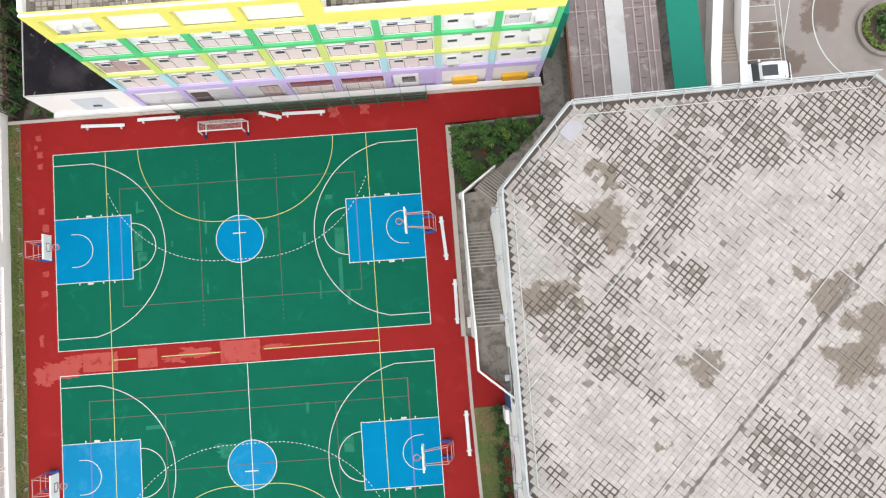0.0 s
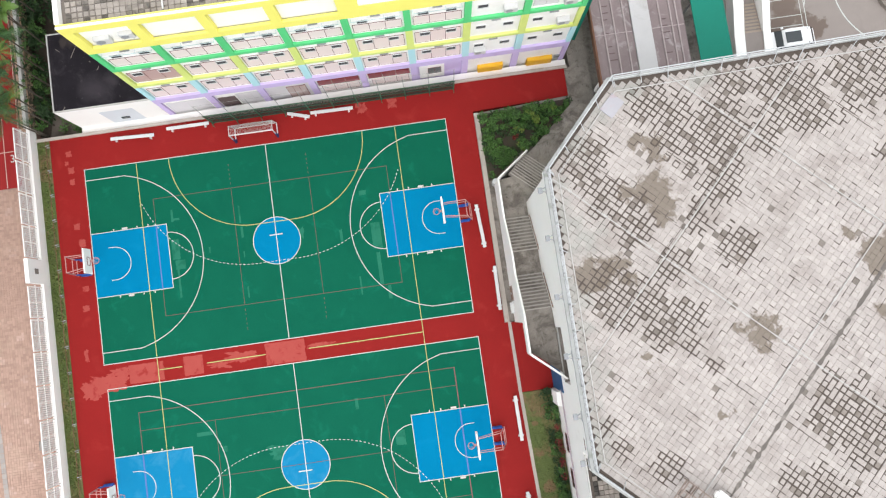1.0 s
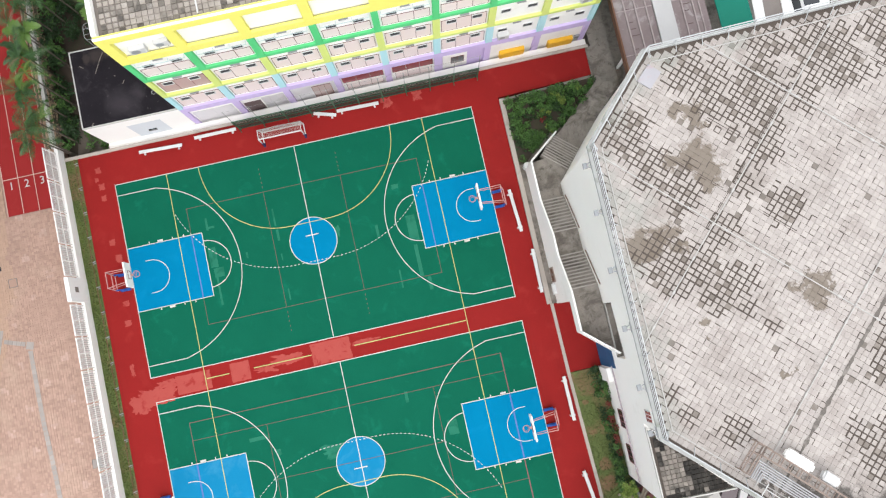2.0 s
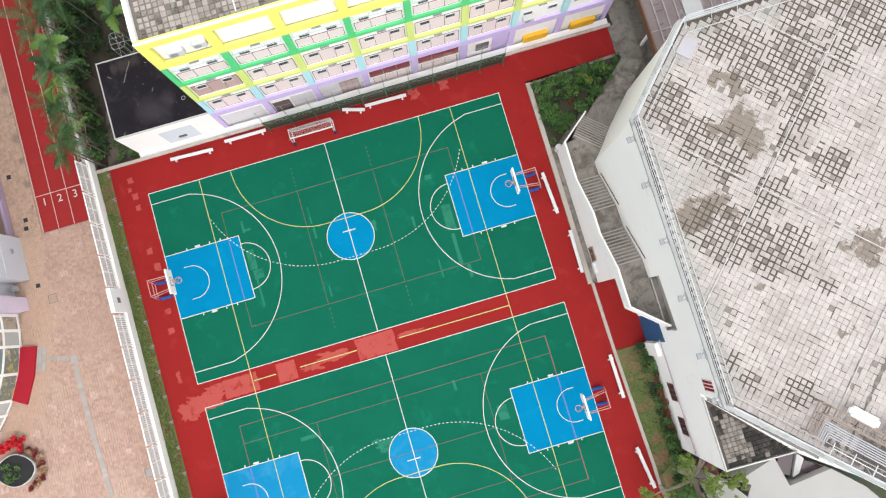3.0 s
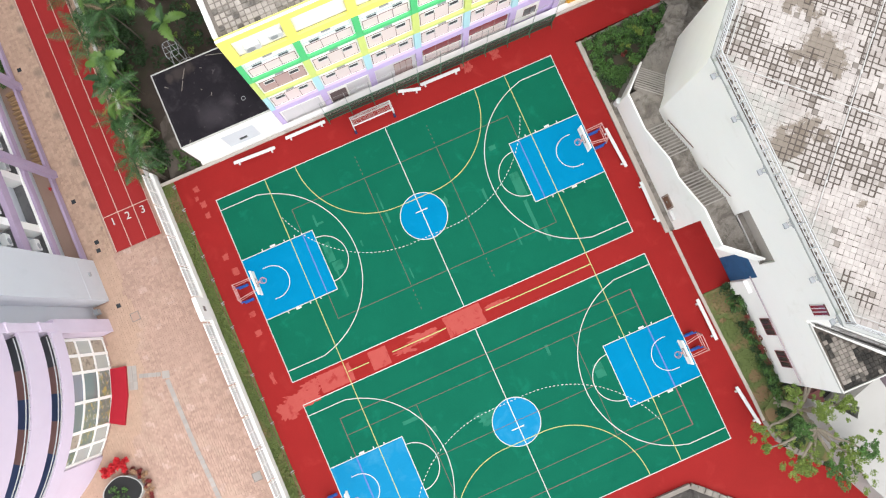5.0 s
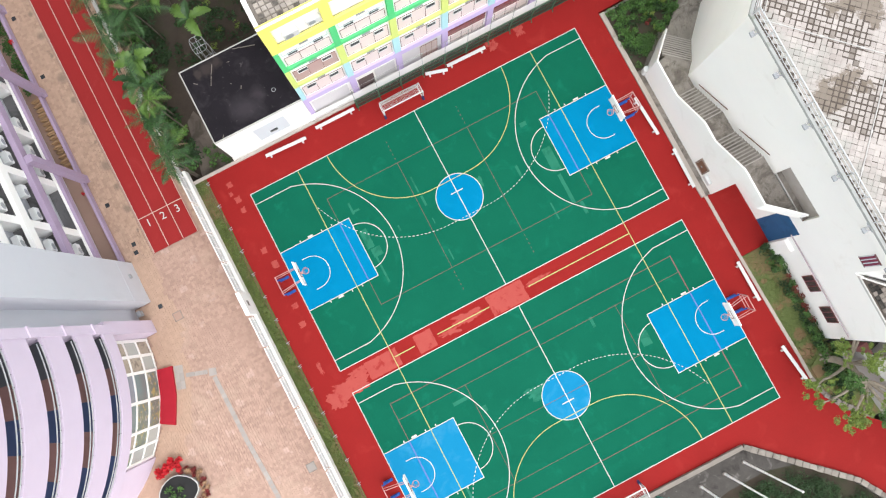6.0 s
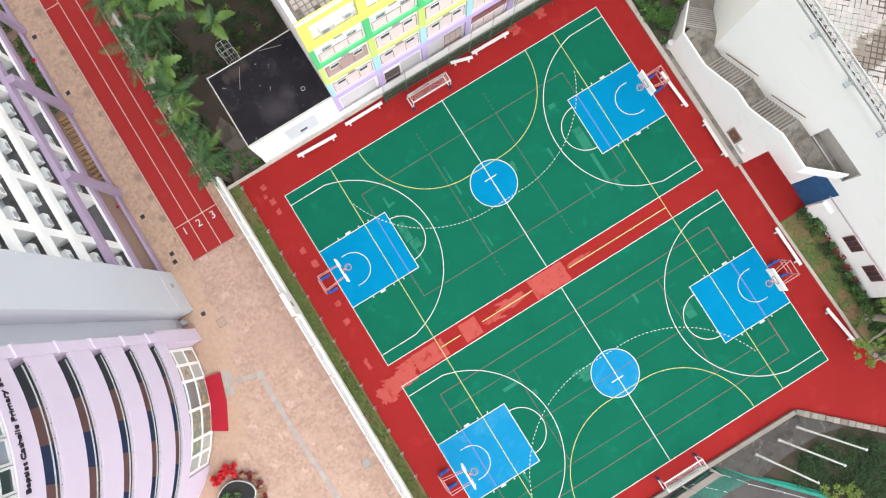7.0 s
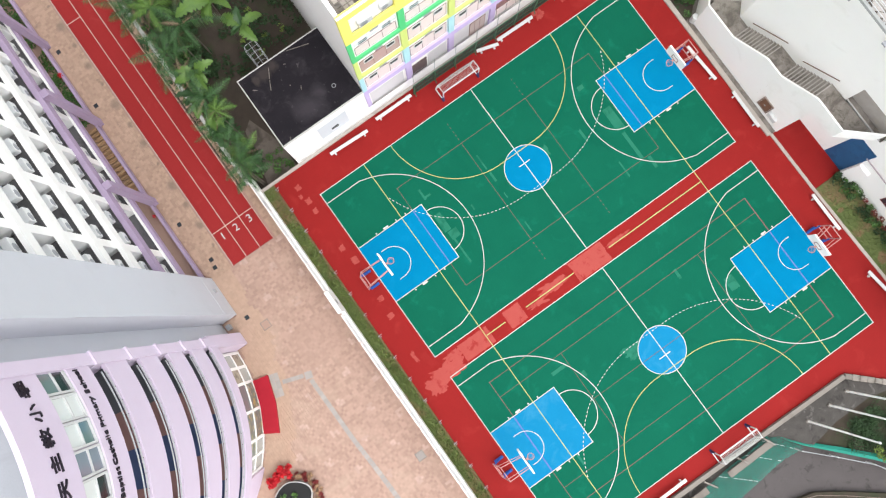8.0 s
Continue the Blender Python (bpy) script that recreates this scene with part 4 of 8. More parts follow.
def classroom_window(x0, x1, z0, z1, y, panes=3, glassy="pane_pink", frame_m="maroon"):
    """A framed window row: a sill, rails, mullions and panes, set against the wall."""
    w = part_box("window", [(x0, x1, y - 0.06, y, z0 - 0.05, z0 - 0.002)], "white", block, "framed classroom window")
    part_box("rail", [(x0, x1, y - 0.028, y, z0, z0 + 0.03)], frame_m, w)
    part_box("rail", [(x0, x1, y - 0.028, y, z1 - 0.03, z1)], frame_m, w)
    for k in range(panes + 1):
        xx = x0 + (x1 - x0) * k / panes
        part_box("mullion", [(xx - 0.016, xx + 0.016, y - 0.03, y, z0 + 0.037, z1 - 0.037)], frame_m, w)
    for k in range(panes):
        a, b = x0 + (x1 - x0) * k / panes + 0.02, x0 + (x1 - x0) * (k + 1) / panes - 0.02
        part_box("pane", [(a, b, y - 0.02, y - 0.004, z0 + 0.037, z1 - 0.037)], glassy, w)
    return w


def part_box(name, items, material, parent, label=""):
    return boxes(name, items, material, parent, label)


def condenser(name, x, y, z, w=0.85, d=0.4, h=0.6, parent=None):
    """An outdoor air-conditioning unit: case with a fan grille, on two brackets."""
    bm = bmesh.new()
    box(bm, x - w / 2, x + w / 2, y - d, y, z, z + h)
    bmesh.ops.bevel(bm, geom=list(bm.edges), offset=0.025, segments=1, affect='EDGES')
    a = part(name, bm, "white_metal", parent, "white air conditioner unit")
    bm = bmesh.new()
    tube(bm, (x - 0.12, y - d - 0.012, z + h / 2), (x - 0.12, y - d + 0.002, z + h / 2), h * 0.38, n=14)
    part("fan_grille", bm, "steel", a)
    for e in (-0.325, 0.325):
        part_box("bracket", [(x + w * (e - 0.025), x + w * (e + 0.025), y - d, y + 0.1, z - 0.06, z - 0.003)], "steel", a)
    return a


def vent(x, z, y):
    """A small louvred opening: a pale frame round a dark slatted panel."""
    v = part_box("vent", [(x - 0.36, x + 0.36, y - 0.05, y, z - 0.29, z - 0.25), (x - 0.36, x + 0.36, y - 0.05, y, z + 0.25, z + 0.29), (x - 0.36, x - 0.32, y - 0.05, y, z - 0.249, z + 0.249), (x + 0.32, x + 0.36, y - 0.05, y, z - 0.249, z + 0.249)], "ac_white", block, "small vent in a pale frame")
    part_box("vent_opening", [(x - 0.319, x + 0.319, y - 0.012, y - 0.001, z - 0.249, z + 0.249)], "pane_dark", v, "dark grey vent opening")
    for k in range(4):
        part_box("vent_slat", [(x - 0.318, x + 0.318, y - 0.034, y - 0.014, z - 0.2 + 0.12 * k, z - 0.165 + 0.12 * k)], "vent_grey", v)


def hang_rail(x0, x1, z, y):
    """A thin pale rail on end brackets over the windows."""
    bm = bmesh.new()
    bar(bm, (x0, y - 0.22, z), (x1, y - 0.22, z), 0.03)
    for k in range(4):
        xx = x0 + 0.02 + (x1 - x0 - 0.04) * k / 3
        bar(bm, (xx, y - 0.22, z), (xx, y, z), 0.025)
    part("hanging_rail", bm, "rail_teal", block, "thin pale teal rail over the windows")


for row, z in ((3, 10.1), (2, 6.7), (1, 3.3)):
    for b in range(8):
        x0, x1 = COLX[b] + 0.32, COLX[b + 1] - 0.32
        y = FY + REC
        if b < 6:
            lo, hi, vz = (0.32, 1.55, 1.95) if row == 3 else (0.42, 2.3, 2.05)
            # one bay stands open and shows a darker room
            shown = "pane_rose" if (row, b) == (2, 0) else "pane_pink"
            classroom_window(x0 + 0.05, x1 - 0.05, z + lo, z + hi, y, 3, shown)
            for xx in (x0 + 0.72, x1 - 0.72):
                vent(xx, z + vz, y if row == 3 else y - 0.06)
            if row == 3:
                hang_rail(x0 + 0.05, x1 - 0.05, z + 2.5, y)
        else:
            vent(x0 + 0.65, z + 1.7, y)
            if (row, b) in ((3, 7), (2, 7), (3, 6)):
                condenser("air_conditioner", x1 - 0.8, y, z + 1.0, parent=block)
            if (row, b) == (1, 6):
                condenser("air_conditioner", x0 + 0.7, y, z + 0.8, parent=block)
            if (row, b) not in ((3, 7), (2, 7), (3, 6)):
                vent(x1 - 0.7, z + 1.7, y)
            if (row, b) == (3, 7):
                classroom_window(x0 + 0.1, x0 + 1.7, z + 0.6, z + 2.0, y, 2, "pale_panel", "conduit")
        part_box("drip_ledge", [(x0 + 1.3, x0 + 1.9, y - 0.16, y, z + 2.78, z + 2.86)], "steel", block)
# top storey: blank recessed panels, the first with two units
for b in range(4):
    part_box("blank_panel", [(COLX[b] + 0.56 if b == 0 else COLX[b] + 0.36, COLX[b + 1] - (0.36 if b < 3 else 0.2), FY + 0.26, FY + 0.298, 14.06, 16.44)], "white", block, "blank white wall panel")
condenser("air_conditioner", -5.5, FY + 0.26, 14.5, 0.95, 0.3, 0.7, block)
condenser("air_conditioner", -4.0, FY + 0.26, 14.8, 0.85, 0.28, 0.6, block)
# ground storey
for b in range(8):
    x0, x1 = COLX[b] + 0.3, COLX[b + 1] - 0.3
    y = FY + REC
    if b in (0, 1):
        classroom_window(x0 + 0.1, x1 - 0.2, -0.6, 1.9, y, 2, "pale_panel", "white_metal") if b == 0 else classroom_window(x0 + 1.5, x1 - 0.1, -0.6, 1.9, y, 3, "pale_panel", "white_metal")
        if b == 1:
            part_box("shutter", [(x0 + 0.05, x0 + 1.35, y - 0.05, y - 0.002, -0.6, 1.5)], "plum_slat", block, "dark slatted shutter")
    elif b in (2,):
        part_box("opening", [(x0, x1, y - 0.02, y - 0.002, -1.6, 2.3)], "pale_panel", block)
        classroom_window(x0 + 1.5, x1 - 0.3, -0.6, 1.9, y - 0.03, 3, "pane_rose", "maroon")
    elif b in (3, 4):
        classroom_window(x0 + 0.05, x1 - 0.05, 1.05, 2.4, y, 3, "slot_red", "maroon")
        classroom_window(x0 + 0.25, x1 - 0.15, -0.45, 0.95, y, 3, "pane_pink", "maroon")
    elif b == 5:
        part_box("wall_panel", [(x0 - 0.06, x1 + 0.06, y - 0.03, y - 0.002, -2.1, 2.748)], "lilac_block", block, "plain pale purple wall panel")
        part_box("wall_panel", [(x0 + 0.1, x0 + 2.0, y - 0.06, y - 0.031, -0.5, 2.2)], "white", block, "white surround of the ground window")
        classroom_window(x0 + 0.75, x0 + 1.75, 0.4, 1.7, y - 0.062, 2, "pane_dark", "maroon")
    else:
        s = part_box("shutter", [(x0 + 0.75, x1 - 0.55, y - 0.30, y, -0.9, 0.65)], "ochre", block, "orange-yellow shutter box")
        for k in range(6):
            part_box("slat", [(x0 + 0.78, x1 - 0.58, y - 0.325, y - 0.302, -0.82 + k * 0.24, -0.66 + k * 0.24)], "ochre", s)
part_box("service_box", [(23.0, 23.4, FY + 0.1, FY + REC, 0.0, 0.5)], "steel", block)
# tall green sheet screen at the east end of the block
bm = bmesh.new()
prism(bm, [(E1 + 0.02, FY + 1.6), (E1 + 1.1, FY + 1.3), (E1 + 1.2, FY + 3.4), (E1 + 0.02, FY + 3.4)], -2.1, 8.6)
tagged(part("wall_screen", bm, "roof_green"), "tall green sheet metal screen beside the classroom block", "screen")

# ---- flat-roofed annex ----
annex = root("annex", (-10.5, 14, -2.0), "low white annex with a black felt roof", "building")
annex.matrix_world = Matrix.Identity(4)
AX0, AX1, AY0, AY1, AZ = -14.05, -7.12, 10.95, 16.8, 3.95
boxes("wall", [(AX0, AX1, AY0, AY1, -2.1, AZ - 0.2)], "white", annex)
boxes("roof", [(AX0 + 0.072, AX1, AY0 + 0.072, AY1 - 0.072, AZ - 0.198, AZ - 0.06)], "tar", annex, "black roofing felt with grey scuffs")
boxes("roof_rim", [(AX0, AX1, AY0, AY0 + 0.07, AZ - 0.198, AZ), (AX0, AX0 + 0.07, AY0 + 0.072, AY1, AZ - 0.198, AZ + 0.02), (AX0 + 0.072, AX1, AY1 - 0.07, AY1, AZ - 0.198, AZ)], "white_roof", annex)
boxes("paint_patch", [(-11.4, -8.9, AY0 - 0.006, AY0 - 0.001, -1.0, 2.6)], "wall_patch", annex, "grey-blue repainted wall patch")
boxes("wall_vent", [(-10.4, -9.8, AY0 - 0.08, AY0 - 0.007, 0.6, 0.9)], "pane_dark", annex)
bm = bmesh.new()
for a, b in (((-11.62, 16.3), (-12.02, 15.62)), ((-12.06, 15.52), (-12.4, 14.85)), ((-9.85, 16.6), (-8.25, 16.12)), ((-13.45, 15.62), (-13.2, 15.42)), ((-10.6, 13.66), (-10.46, 13.9)), ((-13.32, 11.06), (-13.18, 11.26)), ((-10.6, 15.9), (-10.46, 15.86)), ((-11.1, 14.4), (-11.02, 14.33))):
    bar(bm, (*a, AZ - 0.035), (*b, AZ - 0.035), 0.035)
tagged(part("roof_debris", bm, "concrete_light"), "scattered pale sticks lying on the black roof", "debris")
bm = bmesh.new()
ribbon(bm, [(x, y) for x, y in arc(-8.55, 12.55, 0.14, 0, 360, 14)[:-1]], 0.035, AZ - 0.045, True)
tagged(part("wire_ring", bm, "steel"), "small pale ring lying on the black roof", "debris")
# steel plant rack behind the annex
rack = root("ladder_cage", (-11.75, 17.5, -1.2), "pale grey hooped ladder cage behind the annex", "ladder cage")
HOOP = [(0.5 * math.copysign(abs(math.cos(a)) ** 0.5, math.cos(a)), 0.62 * math.copysign(abs(math.sin(a)) ** 0.5, math.sin(a))) for a in [math.tau * (k + 0.5) / 20 for k in range(20)]]
for z in (2.6, 4.6, 6.3):
    bm = bmesh.new()
    for a, b in zip(HOOP, [*HOOP[1:], HOOP[0]]):
        tube(bm, (*a, z), (*b, z), 0.02, n=6, caps=False)
    part("hoop", bm, "steel", rack)
for x, y in ((-0.42, -0.55), (0.42, -0.55), (-0.42, 0.55), (0.42, 0.55), (0, 0.62), (0, -0.62)):
    bm = bmesh.new()
    tube(bm, (x, y, 0), (x, y, 6.3), 0.017, n=6)
    part("upright", bm, "steel", rack)
for a, b in (((0, -0.62), (0, 0.62)), ((-0.49, -0.2), (0.49, -0.2)), ((-0.49, 0.22), (0.49, 0.22))):
    bm = bmesh.new()
    tube(bm, (*a, 6.3), (*b, 6.3), 0.017, n=6)
    part("cross_bar", bm, "steel", rack)

# green mesh fence in front of the ground storey, with slender upper poles for a ball net
fence = root("mesh_fence", (0, 9.42, 0.0), "dark green wire mesh fence with slender upper poles", "fence")
FX0, FX1 = -3.8, 15.0
for k in range(11):
    bm = bmesh.new()
    x = -3.7 + 1.865 * k
    bar(bm, (x, 0.28, 0.05), (x, 0.12, 2.6), 0.10)
    bar(bm, (x, 0.0, 0.05), (x, 0.24, 0.9), 0.05)
    post = part("post", bm, "fence_green", fence)
    bm = bmesh.new()
    tube(bm, (x, 0.14, 2.4), (x, 0.14, 5.2), 0.026, n=6)
    part("upper_pole", bm, "pole_pale", post, "slender pale pole above the fence")
for z in (0.3, 1.4, 2.6):
    bm = bmesh.new()
    bar(bm, (FX0, 0.27 - 0.06 * z, z), (FX1, 0.27 - 0.06 * z, z), 0.055)
    part("rail", bm, "fence_green", fence)
bm = bmesh.new()
for k in range(189):
    x = FX0 + 0.1 * k
    bar(bm, (x, 0.26, 0.1), (x, 0.12, 2.6), 0.014)
for k in range(25):
    z = 0.15 + 0.1 * k
    bar(bm, (FX0, 0.272 - 0.06 * z, z), (FX1, 0.272 - 0.06 * z, z), 0.014)
part("mesh", bm, "fence_mesh", fence)["kind"] = "stuff"
bm = bmesh.new()
bar(bm, (FX0, 0.14, 5.15), (FX1, 0.14, 5.15), 0.012)
part("top_wire", bm, "pole_pale", fence)

# ---- white hall with a paved roof ----
hall = root("assembly_hall", (30, -8, -2.0), "large white hall with a weathered paved roof terrace", "building")
hall.matrix_world = Matrix.Identity(4)
HZ = 14.15
WALL = [(18.9, -0.15), (19.2, -17.1), (26.4, -24.2), (41, -24.6), (47, -18), (47, -0.5), (41.1, 5.15), (23.4, 4.7)]
# the roof slab stands out beyond the west wall
HALL = [(18.66, -0.1), (18.7, -17.25), (26.2, -24.3), (41, -24.65), (47.05, -18), (47.05, -0.5), (41.1, 5.2), (23.15, 4.78)]
RX = 19.6
WF = 19.05   # the wall's face at the recess
ALC = [WALL[0], (WF, -9.3), (RX, -9.3), (RX, -13.0), (19.12, -13.0), *WALL[1:]]
CUT = [(WF, -9.3), (RX, -9.3), (RX, -13.0), (19.12, -13.0)]
bm = bmesh.new()
prism(bm, ALC, -2.1, HZ - 0.5)
prism(bm, CUT, -2.1, 6.3)
prism(bm, CUT, 8.75, HZ - 0.5)
part("wall", bm, "white", hall, "smooth white plastered walls with a door recess")
bm = bmesh.new()
prism(bm, HALL, HZ - 0.499, HZ)
part("roof_slab", bm, "white", hall, "white overhanging roof slab")
boxes("recess_floor", [(19.14, RX - 0.002, -12.99, -9.31, 6.302, 6.33)], "concrete", hall)
boxes("recess_lining", [(RX - 0.04, RX - 0.002, -12.99, -9.31, 6.332, 8.745)], "nosing", hall, "grey rendered back wall of the recess")
boxes("recess_sill", [(19.1, 19.19, -12.85, -9.32, 6.334, 6.42)], "white_roof", hall)


def shrink(pts, d):
    out = []
    n = len(pts)
    for i in range(n):
        p, a, b = Vector(pts[i]), Vector(pts[i - 1]), Vector(pts[(i + 1) % n])
        u, v = (p - a).normalized(), (b - p).normalized()
        nu, nv = Vector((-u.y, u.x)), Vector((-v.y, v.x))
        m = (nu + nv).normalized()
        out.append(tuple(p + m * d / max(0.3, m.dot(nu))))
    return out


def inside_poly(pts):
    def test(x, y):
        r = False
        for (ax, ay), (bx, by) in zip(pts, [*pts[1:], pts[0]]):
            if (ay > y) != (by > y) and x < (bx - ax) * (y - ay) / (by - ay) + ax:
                r = not r
        return r
    return test


IN1, IN2 = shrink(HALL, 0.2), shrink(HALL, 0.42)
for i in range(len(HALL)):
    j = (i + 1) % len(HALL)
    bm = bmesh.new()
    prism(bm, [HALL[i], HALL[j], IN1[j], IN1[i]], HZ + 0.002, HZ + 0.22)
    part("parapet", bm, "coping", hall, "mossy grey roof kerb")
bm = bmesh.new()
prism(bm, shrink(HALL, 0.205), HZ + 0.002, HZ + 0.06)
part("roof_bed", bm, "roof_bed", hall)


BROWN = [(24.7, 0.5, 0.65), (25.3, -0.4, 0.5), (24.2, -2.1, 1.0), (25.1, -3.0, 0.8), (23.6, -1.7, 0.6), (20.9, -6.5, 1.1), (22.0, -6.6, 0.7), (29.4, -10.9, 0.85), (30.4, -10.3, 0.5), (36.9, -7.4, 1.0), (37.8, -6.5, 0.6), (35.4, -6.3, 0.4), (39.2, -9.5, 1.4), (37.5, -11.5, 1.2), (38.6, -10.9, 1.3), (26.5, -14.7, 0.4), (22.9, -11.8, 0.35)]
# dark, open-jointed places: strings of x, y and radius
MOSS = [(25.3, 3.1, 1.2), (26.8, 1.4, 1.6), (28.7, -0.6, 1.6), (29.7, 1.3, 1.6), (31.4, 0.2, 1.0), (33.8, 2.0, 1.8), (33.2, 4.2, 1.1), (30.5, 3.6, 1.0), (37.6, 2.5, 1.4), (39.3, 2.6, 1.9), (40.8, 4.2, 1.2),
        (20.9, 0.1, 1.3), (21.9, -1.9, 1.2), (23.4, -3.8, 1.1), (27.2, -4.0, 0.9), (29.0, -5.9, 1.0), (28.3, -2.4, 1.0), (21.6, -7.2, 1.4), (23.3, -8.0, 1.2), (25.2, -6.6, 0.8), (21.8, -8.9, 0.9), (24.8, -9.6, 1.2),
        (23.6, -10.3, 0.7), (25.4, -11.2, 0.5), (19.9, -15.0, 0.5), (20.6, -16.3, 0.5), (23.0, -17.6, 0.7), (32.9, -15.7, 1.5)]
MOSS += [(34.6, -17.2, 1.8), (37.2, -18.2, 1.8), (36.3, -15.9, 0.8), (38.0, -15.4, 0.6), (38.1, -1.8, 0.4), (26.6, -12.4, 0.4), (31.0, -20.5, 1.6)]

# greenish film along the west and north edges
EDGE = [(19.3, -1.0 - 2.1 * k, 0.75 + 0.35 * (k % 2)) for k in range(8)] + [(20.3, 1.2, 1.0), (22.0, 2.9, 1.1), (24.0, 3.9, 0.8), (28.5, 4.2, 0.7), (20.6, -4.4, 1.2)]


def blobs(x, y, spots, k):
    """How deep a place lies within a set of ragged patches."""
    d = max(1 - math.hypot(x - a, y - b) / (r * 1.25) for a, b, r in spots)
    return d + 0.42 * noise.noise((x * 0.7, y * 0.7, k)) + 0.38 * noise.noise((x * 2.1, y * 2.1, k + 3))


def joint_half(x, y, i, j, axis):
    """Half the width of one joint: open and mossy in the dark patches, thin elsewhere."""
    r = random.Random(i * 7919 + j * 104729 + axis * 31)
    a = blobs(x, y, MOSS, 1.0) if x < 42 else -1.0
    a += 0.25 * noise.noise((x * 0.35, y * 0.35, 8.0))
    if r.random() < min(0.93, max(0.02, 0.42 + 1.5 * a)):
        return r.uniform(0.03, 0.055) if a > 0.0 else r.uniform(0.014, 0.036)
    return r.uniform(0.012, 0.026) if r.random() < 0.12 else r.uniform(0.0015, 0.008)


def paver_kind(x, y, rg):
    return 1 if rg.random() < min(0.11, max(0.01, 0.05 + 0.3 * blobs(x, y, MOSS, 1.0))) else 0


for key in ("paver", "paver_grey"):
    spotted(M[key], MOSS, (0.225, 0.195, 0.172), 0.22, 2.2, 1.5, 0.35)
    spotted(M[key], EDGE, (0.25, 0.275, 0.245), 0.42, 2.6, 1.3, 0.4)
    spotted(M[key], BROWN, (0.145, 0.115, 0.086), 0.80)
    spotted(M[key], [(25.6, -22.6, 1.3), (27.6, -23.6, 1.6), (30.0, -24.0, 1.6), (23.9, -20.9, 0.5)], (0.07, 0.062, 0.055), 0.8)
TURN = 46.2
paved("roof_paving", 19, 47.2, -24.8, 5.4, HZ + 0.06, 0.345, 0.05, "paver", hall, rot=TURN, inside=inside_poly(IN2), seed=9, h=0.02, slots=("paver_grey",), pick=paver_kind, cut=joint_half)
# pale conduits and dark movement joints on the paving grid
dA, dB = Vector((math.cos(radians(TURN)), math.sin(radians(TURN)))), Vector((-math.sin(radians(TURN)), math.cos(radians(TURN))))
O = Vector((24.75, -6.05))
inside2 = inside_poly(IN2)


def chord(o, d):
    pts = [o + d * (k * 0.1) for k in range(-450, 451)]
    ok = [p for p in pts if inside2(p.x, p.y)]
    return (ok[0], ok[-1]) if len(ok) > 5 else None


for o, d in ((O, dA), (O - dB * 9.15, dA), (O, dB), (O + dA * 8.95, dB), (O + dA * 17.9, dB)):
    c = chord(o, d)
    n = max(2, round((c[1] - c[0]).length / 2.4))
    bm = bmesh.new()
    bar(bm, (*c[0], HZ + 0.12), (*c[1], HZ + 0.12), 0.05, 0.05)
    part("roof_conduit", bm, "conduit", hall, "pale conduit across the roof paving")
    bm = bmesh.new()
    for k in range(n):
        q = c[0].lerp(c[1], (k + 0.5) / n)
        box(bm, -0.1, 0.1, -0.06, 0.06, 0, 0.07, Matrix.Translation((*q, HZ + 0.08)) @ Matrix.Rotation(math.atan2(d.y, d.x), 4, 'Z'))
    part("conduit_block", bm, "conduit", hall)["kind"] = "stuff"
rgj = random.Random(15)
for o, d in ((O + dA * 2.05, dB), (O - dA * 3.6, dB), (O + dA * 5.2, dB), (O + dB * 0.16, dA), (O + dA * 13.2, dB)):
    c = chord(o, d)
    run, total = 0.0, (c[1] - c[0]).length
    bm = bmesh.new()
    while run < total - 0.4:
        step = rgj.uniform(0.5, 2.2)
        if rgj.random() < 0.5:
            w = rgj.uniform(0.015, 0.045)
            bar(bm, (*c[0].lerp(c[1], run / total), HZ + 0.078), (*c[0].lerp(c[1], min(1, (run + step) / total)), HZ + 0.078), w, 0.02)
        run += step
    part("movement_joint", bm, "joint", hall, "broken dark joint across the roof paving")["kind"] = "stuff"
c = chord(O + dB * -10.45, dA)
bm = bmesh.new()
p, q = Vector(c[0]), Vector(c[1])
rg = random.Random(7)
n = 110
L, R = [], []
for k in range(n + 1):
    m = p.lerp(q, k / n)
    w = 0.04 + 0.12 * rg.random()
    L.append(bm.verts.new((*(m + dB * w), HZ + 0.10)))
    R.append(bm.verts.new((*(m - dB * w), HZ + 0.10)))
for k in range(n):
    bm.faces.new((R[k], R[k + 1], L[k + 1], L[k]))
part("drain_channel", bm, "drain_grime", hall, "dark mossy drainage strip")
# pale conduit following the roof edge
IN3 = shrink(HALL, 0.85)
for i in (0, 1, 6, 7):
    j = (i + 1) % len(HALL)
    bm = bmesh.new()
    bar(bm, (*IN3[i], HZ + 0.13), (*IN3[j], HZ + 0.13), 0.05, 0.05)
    part("edge_conduit", bm, "conduit", hall, "pale conduit along the roof edge")
# access hatch
bm = bmesh.new()
m4 = Matrix.Translation((23.2, 3.1, HZ + 0.1)) @ Matrix.Rotation(radians(45), 4, 'Z')
box(bm, -0.6, 0.6, -0.45, 0.45, 0, 0.09, m4)
part("roof_hatch", bm, "hatch", hall, "pale blue-grey roof hatch cover")
